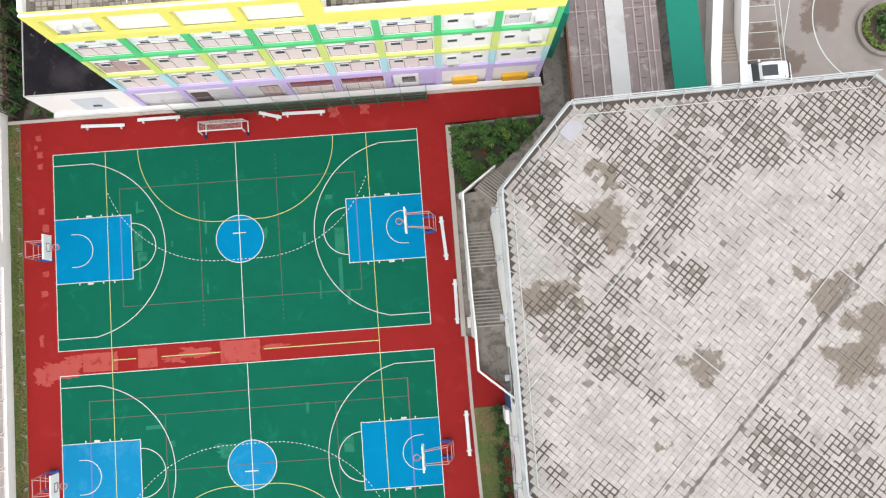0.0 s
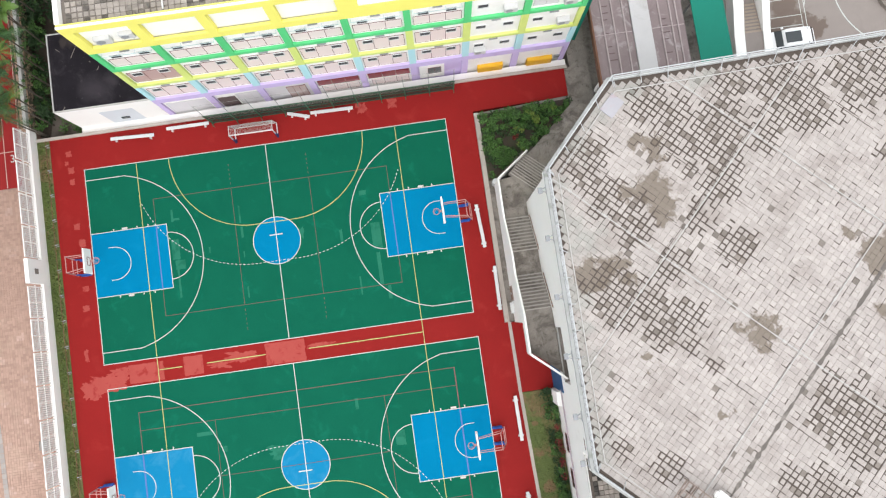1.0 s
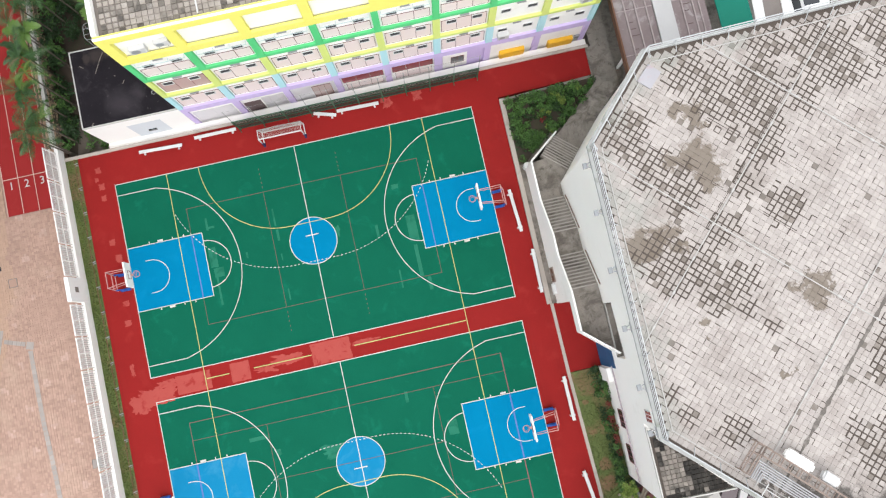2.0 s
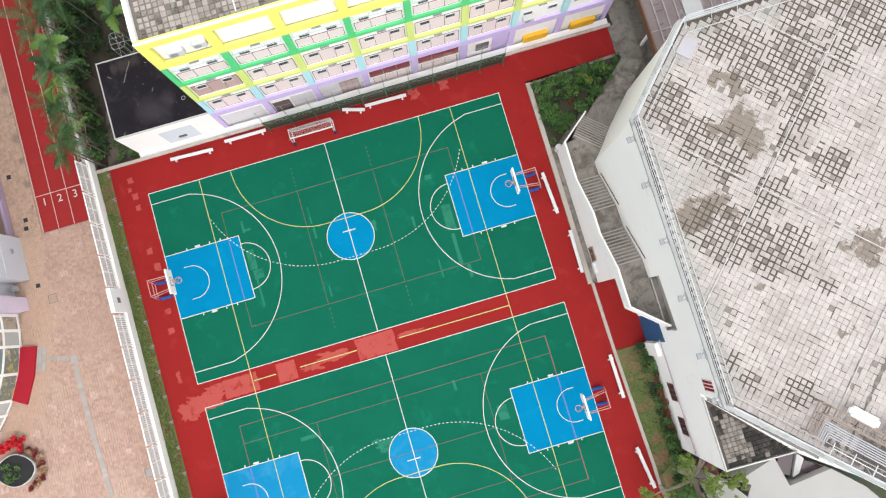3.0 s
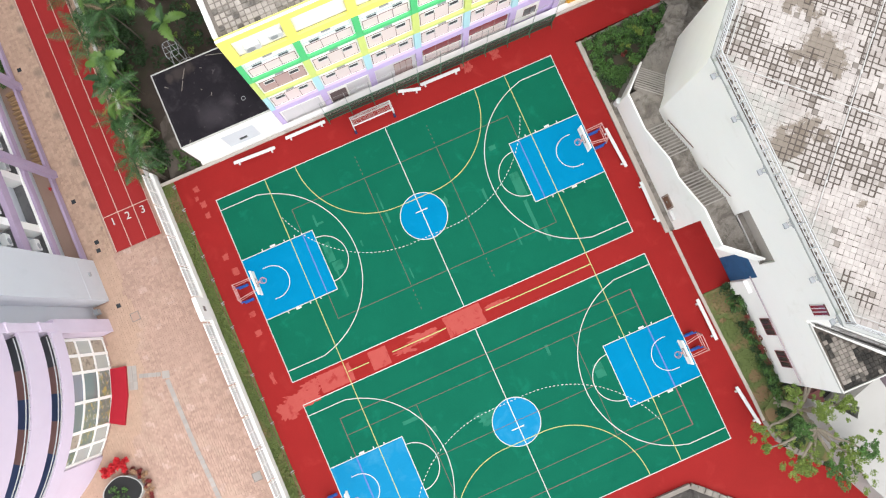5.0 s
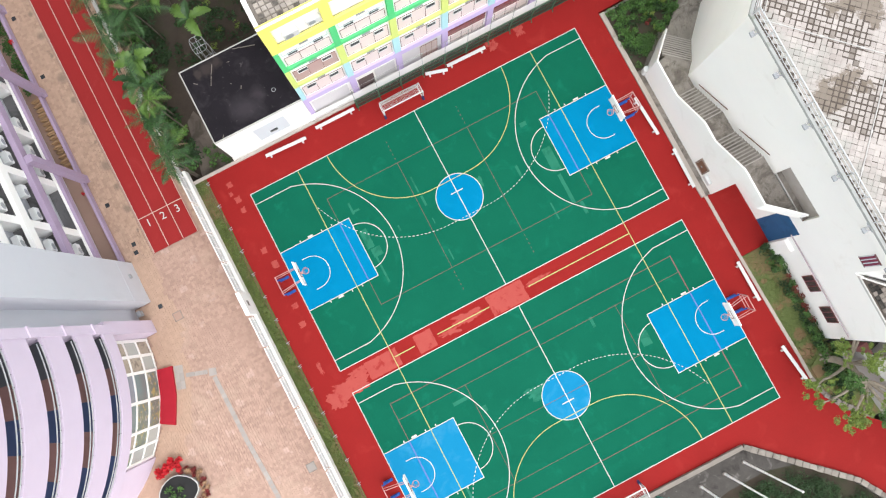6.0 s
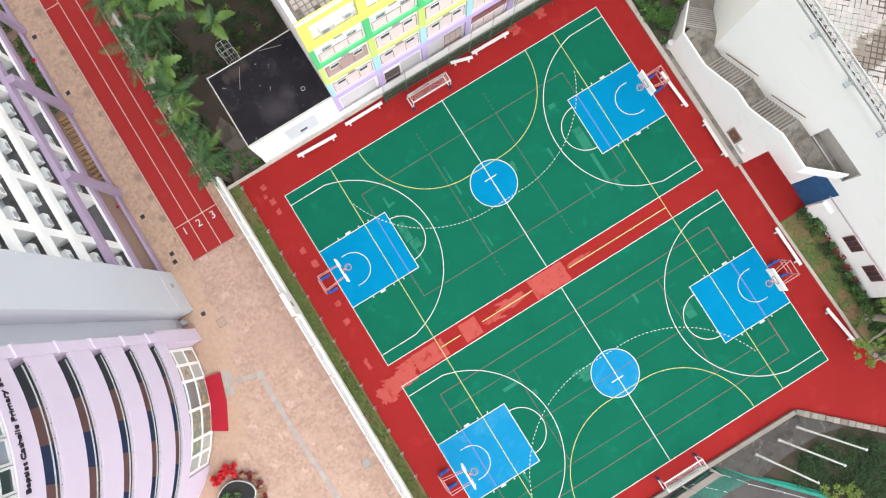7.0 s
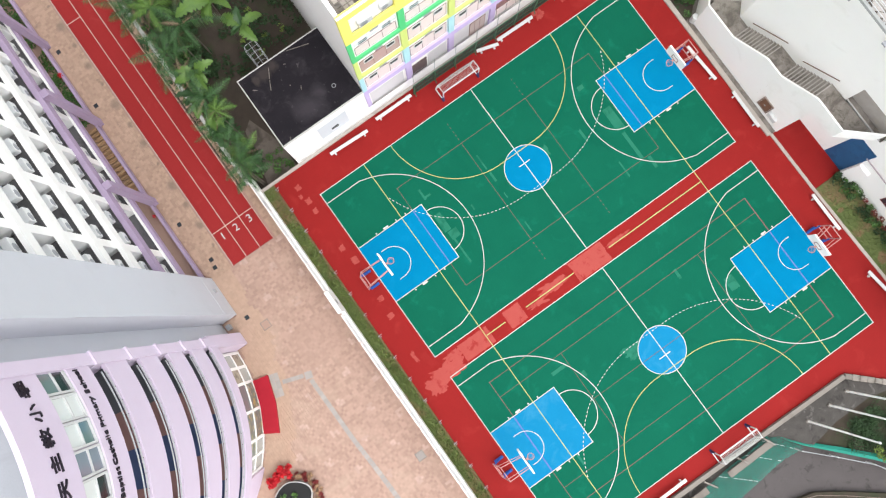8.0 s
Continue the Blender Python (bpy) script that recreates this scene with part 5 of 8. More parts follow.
# guard rails, one run a side
for i in (0, 1, 2, 6, 7):
    a, b = Vector(IN1[i]), Vector(IN1[(i + 1) % len(HALL)])
    n = max(3, round((b - a).length / 1.6))
    ra, rb = a.lerp(b, 0.004), b.lerp(a, 0.004)
    rail = part("guard_rail", (lambda bm: (tube(bm, (*ra, HZ + 1.22), (*rb, HZ + 1.22), 0.034), tube(bm, (*ra, HZ + 0.82), (*rb, HZ + 0.82), 0.022), tube(bm, (*ra, HZ + 0.45), (*rb, HZ + 0.45), 0.022), bm)[-1])(bmesh.new()), "rail_white", hall, "white tubular guard rail")
    for k in range(n + 1):
        bm = bmesh.new()
        c = ra.lerp(rb, k / n)
        tube(bm, (*c, HZ + 0.22), (*c, HZ + 1.25), 0.03)
        tube(bm, (*c, HZ + 1.0), (*(c + (Vector((33, -9)) - c).normalized() * 0.45), HZ + 0.1), 0.022)
        part("rail_post", bm, "rail_white", rail)
# floodlights on short arms over the west wall
for y in (-1.2, -4.0, -7.4, -10.8, -14.2, -16.8):
    fl = root("floodlight", (18.34, y, HZ - 0.1), "small grey floodlight on a wall arm below the roof edge", "floodlight", "floodlights along the hall wall")
    bm = bmesh.new()
    bar(bm, (0.34, 0.16, 0.1), (0.05, 0.05, 0.12), 0.045)
    bar(bm, (0.34, -0.16, 0.1), (0.05, -0.05, 0.12), 0.045)
    bar(bm, (0.335, -0.3, 0.1), (0.335, 0.3, 0.1), 0.05)
    part("arm", bm, "lamp_grey", fl)
    bm = bmesh.new()
    box(bm, -0.13, 0.13, -0.17, 0.17, -0.02, 0.12)
    bmesh.ops.bevel(bm, geom=list(bm.edges), offset=0.02, segments=1, affect='EDGES')
    part("lamp_head", bm, "lamp_grey", fl)
    bm = bmesh.new()
    box(bm, -0.09, 0.09, -0.11, 0.11, -0.035, -0.022)
    part("lens", bm, "pane_teal", fl)
# triangular lower terrace on the south-west corner
WZ = 9.0
bm = bmesh.new()
prism(bm, [(19.2, -17.1), (19.2, -22.1), (23.9, -22.2), (24.3, -22.13)], -2.1, WZ)
part("corner_wing", bm, "white", hall)
bm = bmesh.new()
prism(bm, [(19.295, -17.5), (19.295, -22.0), (23.7, -22.09)], WZ + 0.002, WZ + 0.03)
part("terrace_bed", bm, "joint", hall)
paved("terrace_paving", 19.2, 24, -22.3, -17.2, WZ + 0.03, 0.30, 0.01, "paver_dark", hall, inside=inside_poly([(19.36, -17.65), (19.36, -21.9), (23.5, -22.0)]), seed=5, slots=("grime", "paver_grey"), pick=lambda x, y, rg: 1 if x > 21.6 + rg.uniform(-0.7, 0.7) or noise.noise((x * 0.9, y * 0.9, 3)) + rg.uniform(-0.15, 0.15) > 0.12 or x + y > 1.75 + rg.uniform(-0.2, 0.2) else (2 if rg.random() < 0.35 else 0))
boxes("parapet", [(19.2, 19.29, -22.1, -17.35, WZ + 0.002, WZ + 0.22)], "white_roof", hall)
bm = bmesh.new()
prism(bm, [(19.295, -22.1), (23.9, -22.2), (23.8, -22.11), (19.295, -22.01)], WZ + 0.002, WZ + 0.22)
part("parapet", bm, "white_roof", hall)
# pipes and grime along the chamfered wall above the terrace
c0, c1 = Vector((19.45, -17.42)), Vector((24.1, -22.03))
sw = Vector((-0.7071, -0.7071))
for z, r, d in ((9.5, 0.05, 0.12), (11.6, 0.10, 0.16), (12.5, 0.05, 0.1), (13.3, 0.08, 0.14)):
    bm = bmesh.new()
    tube(bm, (*(c0 + sw * d), z), (*(c1 + sw * d), z), r)
    part("wall_pipe", bm, "pipe_grey", hall, "pipe along the wall above the terrace")
bm = bmesh.new()
a4, b4 = c0 + sw * 0.012, c1 + sw * 0.012
v = [bm.verts.new((*p, z)) for p, z in ((a4, WZ + 0.03), (b4, WZ + 0.03), (b4, WZ + 1.1), (a4, WZ + 0.35))]
bm.faces.new(v)
part("damp_stain", bm, "grime", hall, "black damp stain at the foot of the wall")
# plinth, pipe and windows of the west wall
bm = bmesh.new()
tube(bm, (19.08, -13.7, 3.95), (19.08, -21.8, 3.95), 0.05)
part("drain_pipe", bm, "rail_mauve", hall, "faded mauve pipe along the wall")
for y, z, x, hw, hh, glazing, bars in ((-17.6, 2.7, 19.2, 0.65, 0.72, "plum_window", "maroon"), (-20.1, 2.7, 19.2, 0.65, 0.72, "plum_window", "maroon"), (-16.4, 11.4, 19.18, 0.38, 0.85, "slot_red", "white_metal")):
    w = boxes("window", [(x - 0.05, x - 0.002, y - hw, y + hw, z - hh - 0.08, z - hh)], "maroon", hall, "dark red framed window")
    boxes("window_head", [(x - 0.05, x - 0.002, y - hw, y + hw, z + hh, z + hh + 0.08)], "maroon", w)
    for k in (-1, -0.33, 0.33, 1):
        boxes("mullion", [(x - 0.05, x - 0.002, y + k * (hw - 0.03) - 0.03, y + k * (hw - 0.03) + 0.03, z - hh + 0.002, z + hh - 0.002)], bars, w)
    boxes("pane", [(x - 0.03, x - 0.003, y - hw + 0.06, y + hw - 0.06, z - hh + 0.003, z + hh - 0.003)], glazing, w)
boxes("red_panel", [(19.12, 19.19, -11.2, -8.7, -0.01, 2.6)], "red", hall, "red painted wall below the stair")
boxes("blue_panel", [(19.10, 19.19, -13.85, -11.204, -0.01, 5.0)], "wall_blue", hall, "blue painted wall below the stair")
boxes("pier", [(18.85, 19.19, -14.9, -13.92, -2.1, 3.0)], "white", hall)

# ---- outside stair along the hall ----
stair = root("outdoor_stair", (18, -3, 0), "grey concrete outdoor stair behind a white wall", "staircase")
stair.matrix_world = Matrix.Identity(4)
Z0, ZA, ZB, ZC = 0.5, 2.4, 4.35, 6.3


def flight(a, b, za, zb, w, n, deep=0.5):
    """Steps from plan point a up to b."""
    a, b = Vector(a), Vector(b)
    d = (b - a)
    m = Matrix.Translation((*a, 0)) @ d.to_3d().to_track_quat('X', 'Z').to_matrix().to_4x4()
    r = d.length / n
    for k in range(n):
        bm = bmesh.new()
        z = za + (zb - za) * (k + 1) / n
        box(bm, k * r, (k + 1) * r, -w / 2, w / 2, z - deep, z, m)
        part("step", bm, "concrete", stair)
        bm = bmesh.new()
        box(bm, k * r, k * r + 0.09, -w / 2, w / 2, z + 0.001, z + 0.012, m)
        part("nosing", bm, "nosing", stair)


flight((20.44, 3.05), (18.84, 1.25), Z0, ZA, 2.5, 10, 1.2)
flight((18.14, -1.15), (18.14, -3.95), ZA, ZB, 2.0, 11)
flight((18.14, -5.45), (18.14, -8.1), ZB, ZC, 2.0, 11)
for pts, z in (([(17.16, 1.75), (18.1, 1.9), (19.75, 0.45), (19.2, -0.15), (19.18, -1.15), (17.16, -1.15)], ZA), ([(17.16, -3.95), (19.18, -3.95), (19.18, -5.45), (17.16, -5.45)], ZB), ([(17.16, -8.1), (19.18, -8.1), (19.18, -12.4), (17.16, -10.7)], ZC)):
    bm = bmesh.new()
    prism(bm, pts, z - 0.35, z)
    part("landing", bm, "concrete", stair, "stained concrete landing")
bm = bmesh.new()
prism(bm, [(19.75, 3.7), (21.35, 2.25), (25.4, 6.8), (23.8, 7.3)], -0.4, Z0)
part("landing", bm, "concrete", stair)


def sloped_wall(name, a, b, t, zb0, zb1, zt0, zt1):
    """A wall piece from a to b with its own foot and top heights at each end."""
    a, b = Vector(a), Vector(b)
    s = (b - a).normalized()
    s = Vector((-s.y, s.x)) * t
    bm = bmesh.new()
    v = [bm.verts.new((*p, z)) for p, z in ((a, zb0), (b, zb1), (b + s, zb1), (a + s, zb0), (a, zt0), (b, zt1), (b + s, zt1), (a + s, zt0))]
    for f in ((3, 2, 1, 0), (4, 5, 6, 7), (0, 1, 5, 4), (1, 2, 6, 5), (2, 3, 7, 6), (3, 0, 4, 7)):
        bm.faces.new([v[i] for i in f])
    return part(name, bm, "white", stair, "white stair parapet wall")


H = 1.05
sloped_wall("parapet_wall", (19.65, 3.95), (17.0, 1.77), 0.12, -0.4, -0.4, Z0 + 0.9, ZA + H)
sloped_wall("parapet_wall", (16.98, 1.75), (16.98, -1.15), 0.12, -0.4, -0.4, ZA + H, ZA + H)
sloped_wall("parapet_wall", (16.98, -1.152), (16.98, -3.95), 0.12, -0.4, -0.4, ZA + H, ZB + H)
sloped_wall("parapet_wall", (16.98, -3.952), (16.98, -5.45), 0.12, -0.4, -0.4, ZB + H, ZB + H)
sloped_wall("parapet_wall", (16.98, -5.452), (16.98, -8.1), 0.12, -0.4, -0.4, ZB + H, ZC + H)
sloped_wall("parapet_wall", (16.98, -8.102), (16.98, -8.7), 0.12, -0.4, -0.4, ZC + H, ZC + H)
sloped_wall("parapet_wall", (16.98, -8.702), (16.98, -10.8), 0.12, 5.8, 5.85, ZC + H, ZC + H)
sloped_wall("parapet_wall", (16.98, -10.802), (19.19, -12.75), 0.12, 5.85, 5.9, ZC + H, ZC + H)
boxes("end_wall", [(17.142, 19.09, -8.66, -8.5, -0.4, 5.9)], "white", stair)
for a, b, z0, z1 in (((18.86, -1.2), (18.9, -3.9), ZA, ZB), ((18.94, -5.5), (18.98, -8.0), ZB, ZC)):
    bm = bmesh.new()
    tube(bm, (*a, z0 + 0.95), (*b, z1 + 0.95), 0.03)
    for k in range(4):
        c = Vector((*a, z0 + 0.95)).lerp(Vector((*b, z1 + 0.95)), (k + 0.5) / 4)
        tube(bm, c, c + Vector((0.08, 0, -0.02)), 0.015)
    part("handrail", bm, "rust", stair, "thin dark handrail on the wall")
hatch = boxes("wall_hatch", [(16.90, 16.978, -7.1, -6.0, 0.55, 0.65), (16.90, 16.978, -7.1, -6.0, 1.95, 2.05), (16.90, 16.978, -7.1, -7.0, 0.652, 1.948), (16.90, 16.978, -6.1, -6.0, 0.652, 1.948)], "frame_tan", stair, "framed rusty metal hatch in the wall")
boxes("hatch_door", [(16.94, 16.977, -6.99, -6.11, 0.654, 1.946)], "rust", hatch)
boxes("hatch_handle", [(16.90, 16.938, -6.6, -6.45, 1.2, 1.26)], "steel", hatch)
bm = bmesh.new()
box(bm, 16.72, 16.965, -8.0, -7.2, 0.9, 1.35)
tagged(part("drinking_fountain", bm, "white_metal"), "small white wash basin fixed to the stair wall", "basin")
bm = bmesh.new()
tube(bm, (17.05, 1.95, -0.04), (17.05, 1.95, 0.9), 0.26, n=14)
bmesh.ops.bevel(bm, geom=list(bm.edges), offset=0.04, segments=1, affect='EDGES')
tagged(part("water_drum", bm, "white_metal"), "pale round drum standing by the stair wall", "drum")

# plant racks, ducts and cages on the south roof corner
plant = root("roof_plant", (26.2, -20.2, HZ + 0.1), "rooftop plant with parallel silver pipes and white frames", "roof plant")
mp = Matrix.Rotation(radians(-45), 4, 'Z')
plant.matrix_basis = Matrix.Translation((23.9, -21.36, HZ + 0.1)) @ mp
for k in range(6):
    bm = bmesh.new()
    a, b = -1.6 + 0.13 * k, 1.25 - 0.13 * k
    tube(bm, (a, 0.2, 0.5), (a, b, 0.5), 0.042)
    tube(bm, (a, b, 0.5), (8.5, b, 0.5), 0.042)
    part("pipe", bm, "duct", plant)
for x0, x1, y0, y1 in ((-2.25, -1.78, 0.25, 2.05), (-1.76, 8.0, 1.55, 2.05)):
    bm = bmesh.new()
    for z in (0.55, 0.95):
        for a, b in (((x0, y0), (x1, y0)), ((x1, y0), (x1, y1)), ((x1, y1), (x0, y1)), ((x0, y1), (x0, y0))):
            bar(bm, (*a, z), (*b, z), 0.06)
        n = int(max(x1 - x0, y1 - y0) / 0.55)
        for k in range(1, n):
            f = k / n
            if x1 - x0 > y1 - y0:
                bar(bm, (x0 + (x1 - x0) * f, y0, z), (x0 + (x1 - x0) * f, y1, z), 0.045)
            else:
                bar(bm, (x0, y0 + (y1 - y0) * f, z), (x1, y0 + (y1 - y0) * f, z), 0.045)
    for x in (x0, x1):
        for y in (y0, y1):
            bar(bm, (x, y, 0), (x, y, 0.95), 0.06)
    part("frame", bm, "frame_tan", plant, "weathered tan steel frame")
bm = bmesh.new()
box(bm, -0.65, 1.1, 2.1, 2.7, 0.35, 0.9)
bmesh.ops.bevel(bm, geom=list(bm.edges), offset=0.14, segments=3, affect='EDGES')
part("tank", bm, "white", plant, "white rounded tank")
bm = bmesh.new()
box(bm, 1.7, 2.7, 2.2, 2.75, 0.3, 0.8)
bmesh.ops.bevel(bm, geom=list(bm.edges), offset=0.1, segments=2, affect='EDGES')
part("tank", bm, "white_metal", plant)
bm = bmesh.new()
for k in range(6):
    bar(bm, (-0.4 + 1.3 * k, -0.3 + 0.05 * k, 0.35), (-0.4 + 1.3 * k, 0.45, 0.35), 0.05)
bar(bm, (-0.4, 0.1, 0.4), (6.1, 0.1, 0.4), 0.05)
for k in range(4):
    bar(bm, (-0.4 + 2 * k, 0.1, 0), (-0.4 + 2 * k, 0.1, 0.4), 0.05)
part("ladder_rail", bm, "white_metal", plant)

# ---- low white building south of the hall ----
low = root("low_building", (26, -28, -2.0), "low white building with angular roof cut-outs and dark red windows", "building")
low.matrix_world = Matrix.Identity(4)
bm = bmesh.new()
prism(bm, [(19.3, -23.1), (19.9, -26.2), (20.4, -30), (24, -38), (34, -34), (29.6, -27.2), (27.7, -25.4), (24.6, -25.7), (24.2, -23.6), (21.3, -24.4), (22.1, -24.9), (21.6, -25.6), (20.6, -24.2)], -2.1, 3.9)
part("roof_block", bm, "low_roof", low, "off-white angular roof")
# near-black top paints in the shade of the light well
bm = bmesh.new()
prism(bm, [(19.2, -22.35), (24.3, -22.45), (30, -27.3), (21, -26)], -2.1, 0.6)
part("sunken_court", bm, "shade", low, "sunken court between the buildings, its shade coloured near-black")
for name, pts, z, m, lab in (("window", [(24.3, -24.75), (25.05, -23.55), (26.0, -23.95), (25.2, -25.4)], 2.9, "plum_window", "dark plum sloping window"), ("window", [(25.78, -25.3), (26.5, -24.62), (28.62, -26.05), (28.4, -26.25)], 2.9, "plum_window", "dark plum sloping window"), ("pier", [(25.25, -25.45), (26.05, -23.97), (26.42, -24.43), (25.75, -25.32)], 3.15, "low_white", "white pier between the windows"), ("awning", [(23.3, -24.2), (24.1, -24.35), (24.7, -23.7), (24.3, -23.5)], 2.4, "carpet", "red window awning")):
    bm = bmesh.new()
    prism(bm, pts, 0.6 if name != "awning" else z - 0.2, z)
    part(name, bm, m, low, lab)
boxes("door", [(19.5, 20.5, -23.9, -23.0, 0.6, 2.9)], "maroon", low, "dark red doorway")
bm = bmesh.new()
tube(bm, (31.5, -26.2, -2.1), (31.5, -26.2, 0.8), 1.5, n=24)
tagged(part("water_tank", bm, "pool"), "round bright blue water tank beside the low building", "tank")

# ---- lilac school building on the west ----
school = root("school_building", (-33, 4, -2.0), "tall lilac school building with curved balconies", "building")
school.matrix_world = Matrix.Identity(4)
SX, SY, SR = -37.5, 1.5, 13.0
A0, A1 = 1.0, -78.0


def sector(name, r0, r1, z0, z1, material, a0=A0, a1=A1, n=40, label="", parent=None):
    """A curved wall piece between two radii."""
    bm = bmesh.new()
    o, i = arc(SX, SY, r1, a0, a1, n), arc(SX, SY, r0, a0, a1, n)
    prism(bm, o + i[::-1], z0, z1)
    return part(name, bm, material, parent or school, label)


SLOTS = [11.35, 15.0, 18.7, 22.4, 26.1]
ZTOP = 33.2
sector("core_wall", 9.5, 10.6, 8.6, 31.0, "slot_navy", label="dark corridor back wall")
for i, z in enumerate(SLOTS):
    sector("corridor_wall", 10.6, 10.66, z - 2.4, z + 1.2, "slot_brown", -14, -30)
prev = 8.5
for z in SLOTS:
    sector("balcony_band", SR - 0.2, SR, prev, z - 1.5, "lilac", label="lilac curved balcony wall")
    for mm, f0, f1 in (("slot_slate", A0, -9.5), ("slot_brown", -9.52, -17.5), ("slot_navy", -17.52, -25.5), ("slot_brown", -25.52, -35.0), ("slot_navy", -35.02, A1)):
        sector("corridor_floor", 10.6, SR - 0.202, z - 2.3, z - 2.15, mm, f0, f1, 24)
    sector("slab_edge", 10.6, SR - 0.222, z + 0.02, z + 0.2, "lilac")
    for r, h, w in ((SR - 0.06, 0.22, 0.045), (SR - 0.1, 0.5, 0.05)):
        sector("balcony_rail", r - w / 2, r + w / 2, z - 1.5 + h - w / 2, z - 1.5 + h + w / 2, "rail_white", A0 - 2.5, A1, 40, "pale thin balcony rail")
    bm = bmesh.new()
    for k in range(26):
        a = radians(A0 - 3 - k * 2.9)
        x, y = SX + (SR - 0.1) * math.cos(a), SY + (SR - 0.1) * math.sin(a)
        bar(bm, (x, y, z - 1.498), (x, y, z - 1.0), 0.03)
    part("baluster", bm, "letters", school)["kind"] = "stuff"
    prev = z
sector("sign_band", SR - 0.2, SR, 26.1, 28.0, "lilac", label="lilac sign band")
sector("crown_band", SR - 0.2, SR, 30.15, ZTOP, "lilac", label="lilac crown wall with dark characters")
sector("window_wall", SR - 0.4, SR - 0.2, 28.0, 30.148, "lilac")
sector("roof", 0.5, SR - 0.205, ZTOP - 1.4, ZTOP - 1.2, "roof_grey")
for k in range(12):
    a0 = A0 - 0.6 - k * 4.75
    w = sector("window", SR - 0.198, SR - 0.06, 28.01, 28.13, "white_metal", a0, a0 - 4.6, 4)
    sector("window_head", SR - 0.198, SR - 0.06, 30.02, 30.14, "white_metal", a0, a0 - 4.6, 4, parent=w)
    for f in (0.0, 0.9):
        sector("mullion", SR - 0.198, SR - 0.07, 28.132, 30.018, "white_metal", a0 - 4.6 * f, a0 - 4.6 * f - 0.42, 1, parent=w)
    sector("transom", SR - 0.198, SR - 0.08, 28.96, 29.04, "white_metal", a0 - 0.43, a0 - 4.13, 3, parent=w)
    low_tone, high_tone = (("pane_dark", "pane_teal"), ("pane_bright", "pane_bright"), ("pane_teal", "pane_bright"), ("pane_slate", "pane_slate"), ("pane_dark", "pane_bright"))[k % 5]
    sector("pane", SR - 0.18, SR - 0.14, 28.132, 28.958, low_tone, a0 - 0.43, a0 - 4.13, 3, parent=w)
    sector("pane", SR - 0.18, SR - 0.14, 29.042, 30.018, high_tone, a0 - 0.43, a0 - 4.13, 3, parent=w)
# upright fins at the north end of the curve
for z0, z1 in ((8.3, 11.0), (11.0, 14.6), (14.6, 18.3), (18.3, 21.9), (21.9, 25.5), (25.5, ZTOP)):
    bm = bmesh.new()
    box(bm, -27.0, SX + SR + 0.06, SY - 0.02, SY + 0.55, z0 + 0.06, z1)
    box(bm, -27.0, SX + SR + 0.14, SY - 0.06, SY + 0.6, z1 - 0.14, z1 + 0.058)
    part("end_fin", bm, "lilac", school)
boxes("end_wall", [(-27.0, -24.8, 1.45, 2.45, -0.02, 8.36)], "lilac", school)
# tall glazing of the entrance hall, set back under the curve
GR = SR - 1.3
BAYS = [-1.0, -6.6, -12.4, -22.3, -32.2, -37.8, -43.4]
TONES = [("pane_curtain", "pane_pale", "pane_curtain", "pane_pale"), ("pane_pale", "pane_curtain", "pane_curtain", "pane_pale"), ("pane_green", "pane_teal", "pane_slate", "pane_rose"),
         ("pane_green", "pane_green", "pane_teal", "pane_pale"), ("pane_pale", "pane_green", "pane_curtain", "pane_slate"), ("pane_pale", "pane_pale", "pane_green", "pane_pale")]
for k, a in enumerate(BAYS):
    w = sector("window_frame", GR - 0.06, GR + 0.08, 0.0, 9.0, "white", a + 0.5, a - 0.5, 1, label="white glazing frame")
    if k == len(BAYS) - 1:
        break
    for j, z in enumerate((0.05, 2.2, 4.4, 6.6)):
        sector("transom", GR - 0.05, GR + 0.07, z, z + 0.2, "white", a - 0.51, BAYS[k + 1] + 0.51, 4, parent=w)
        sector("pane", GR - 0.015, GR + 0.015, z + 0.202, z + 2.148, TONES[k][j], a - 0.51, BAYS[k + 1] + 0.51, 4, parent=w)
sector("lobby_floor", 6, GR - 0.07, 0.0, 0.05, "plaza_bed")
sector("lobby_wall", 8.6, 8.8, 0.05, 8.448, "lilac")
sector("low_wall", GR - 0.1, GR + 0.25, -0.02, 8.448, "lilac", -43.95, -76)
sector("soffit", 8.6, SR - 0.225, 8.45, 8.6, "lilac")
# grey stair tower
boxes("stair_tower", [(-31, -24.25, 3.7, 7.0, -2.1, 36)], "wall_grey", school, "plain blue-grey stair tower")
boxes("tower_return", [(-31, -25.6, 2.05, 3.698, -2.1, 34)], "wall_grey", school)
boxes("wall_joint", [(-24.249, -24.235, 3.72, 6.98, 3.0, 3.04)], "wall_patch", school)
bm = bmesh.new()
box(bm, -24.248, -24.12, 5.6, 5.9, 1.6, 1.85)
part("tower_vent", bm, "steel", school)
boxes("switch_box", [(-25.2, -24.9, 2.9, 3.3, 0.6, 1.2)], "steel", school)
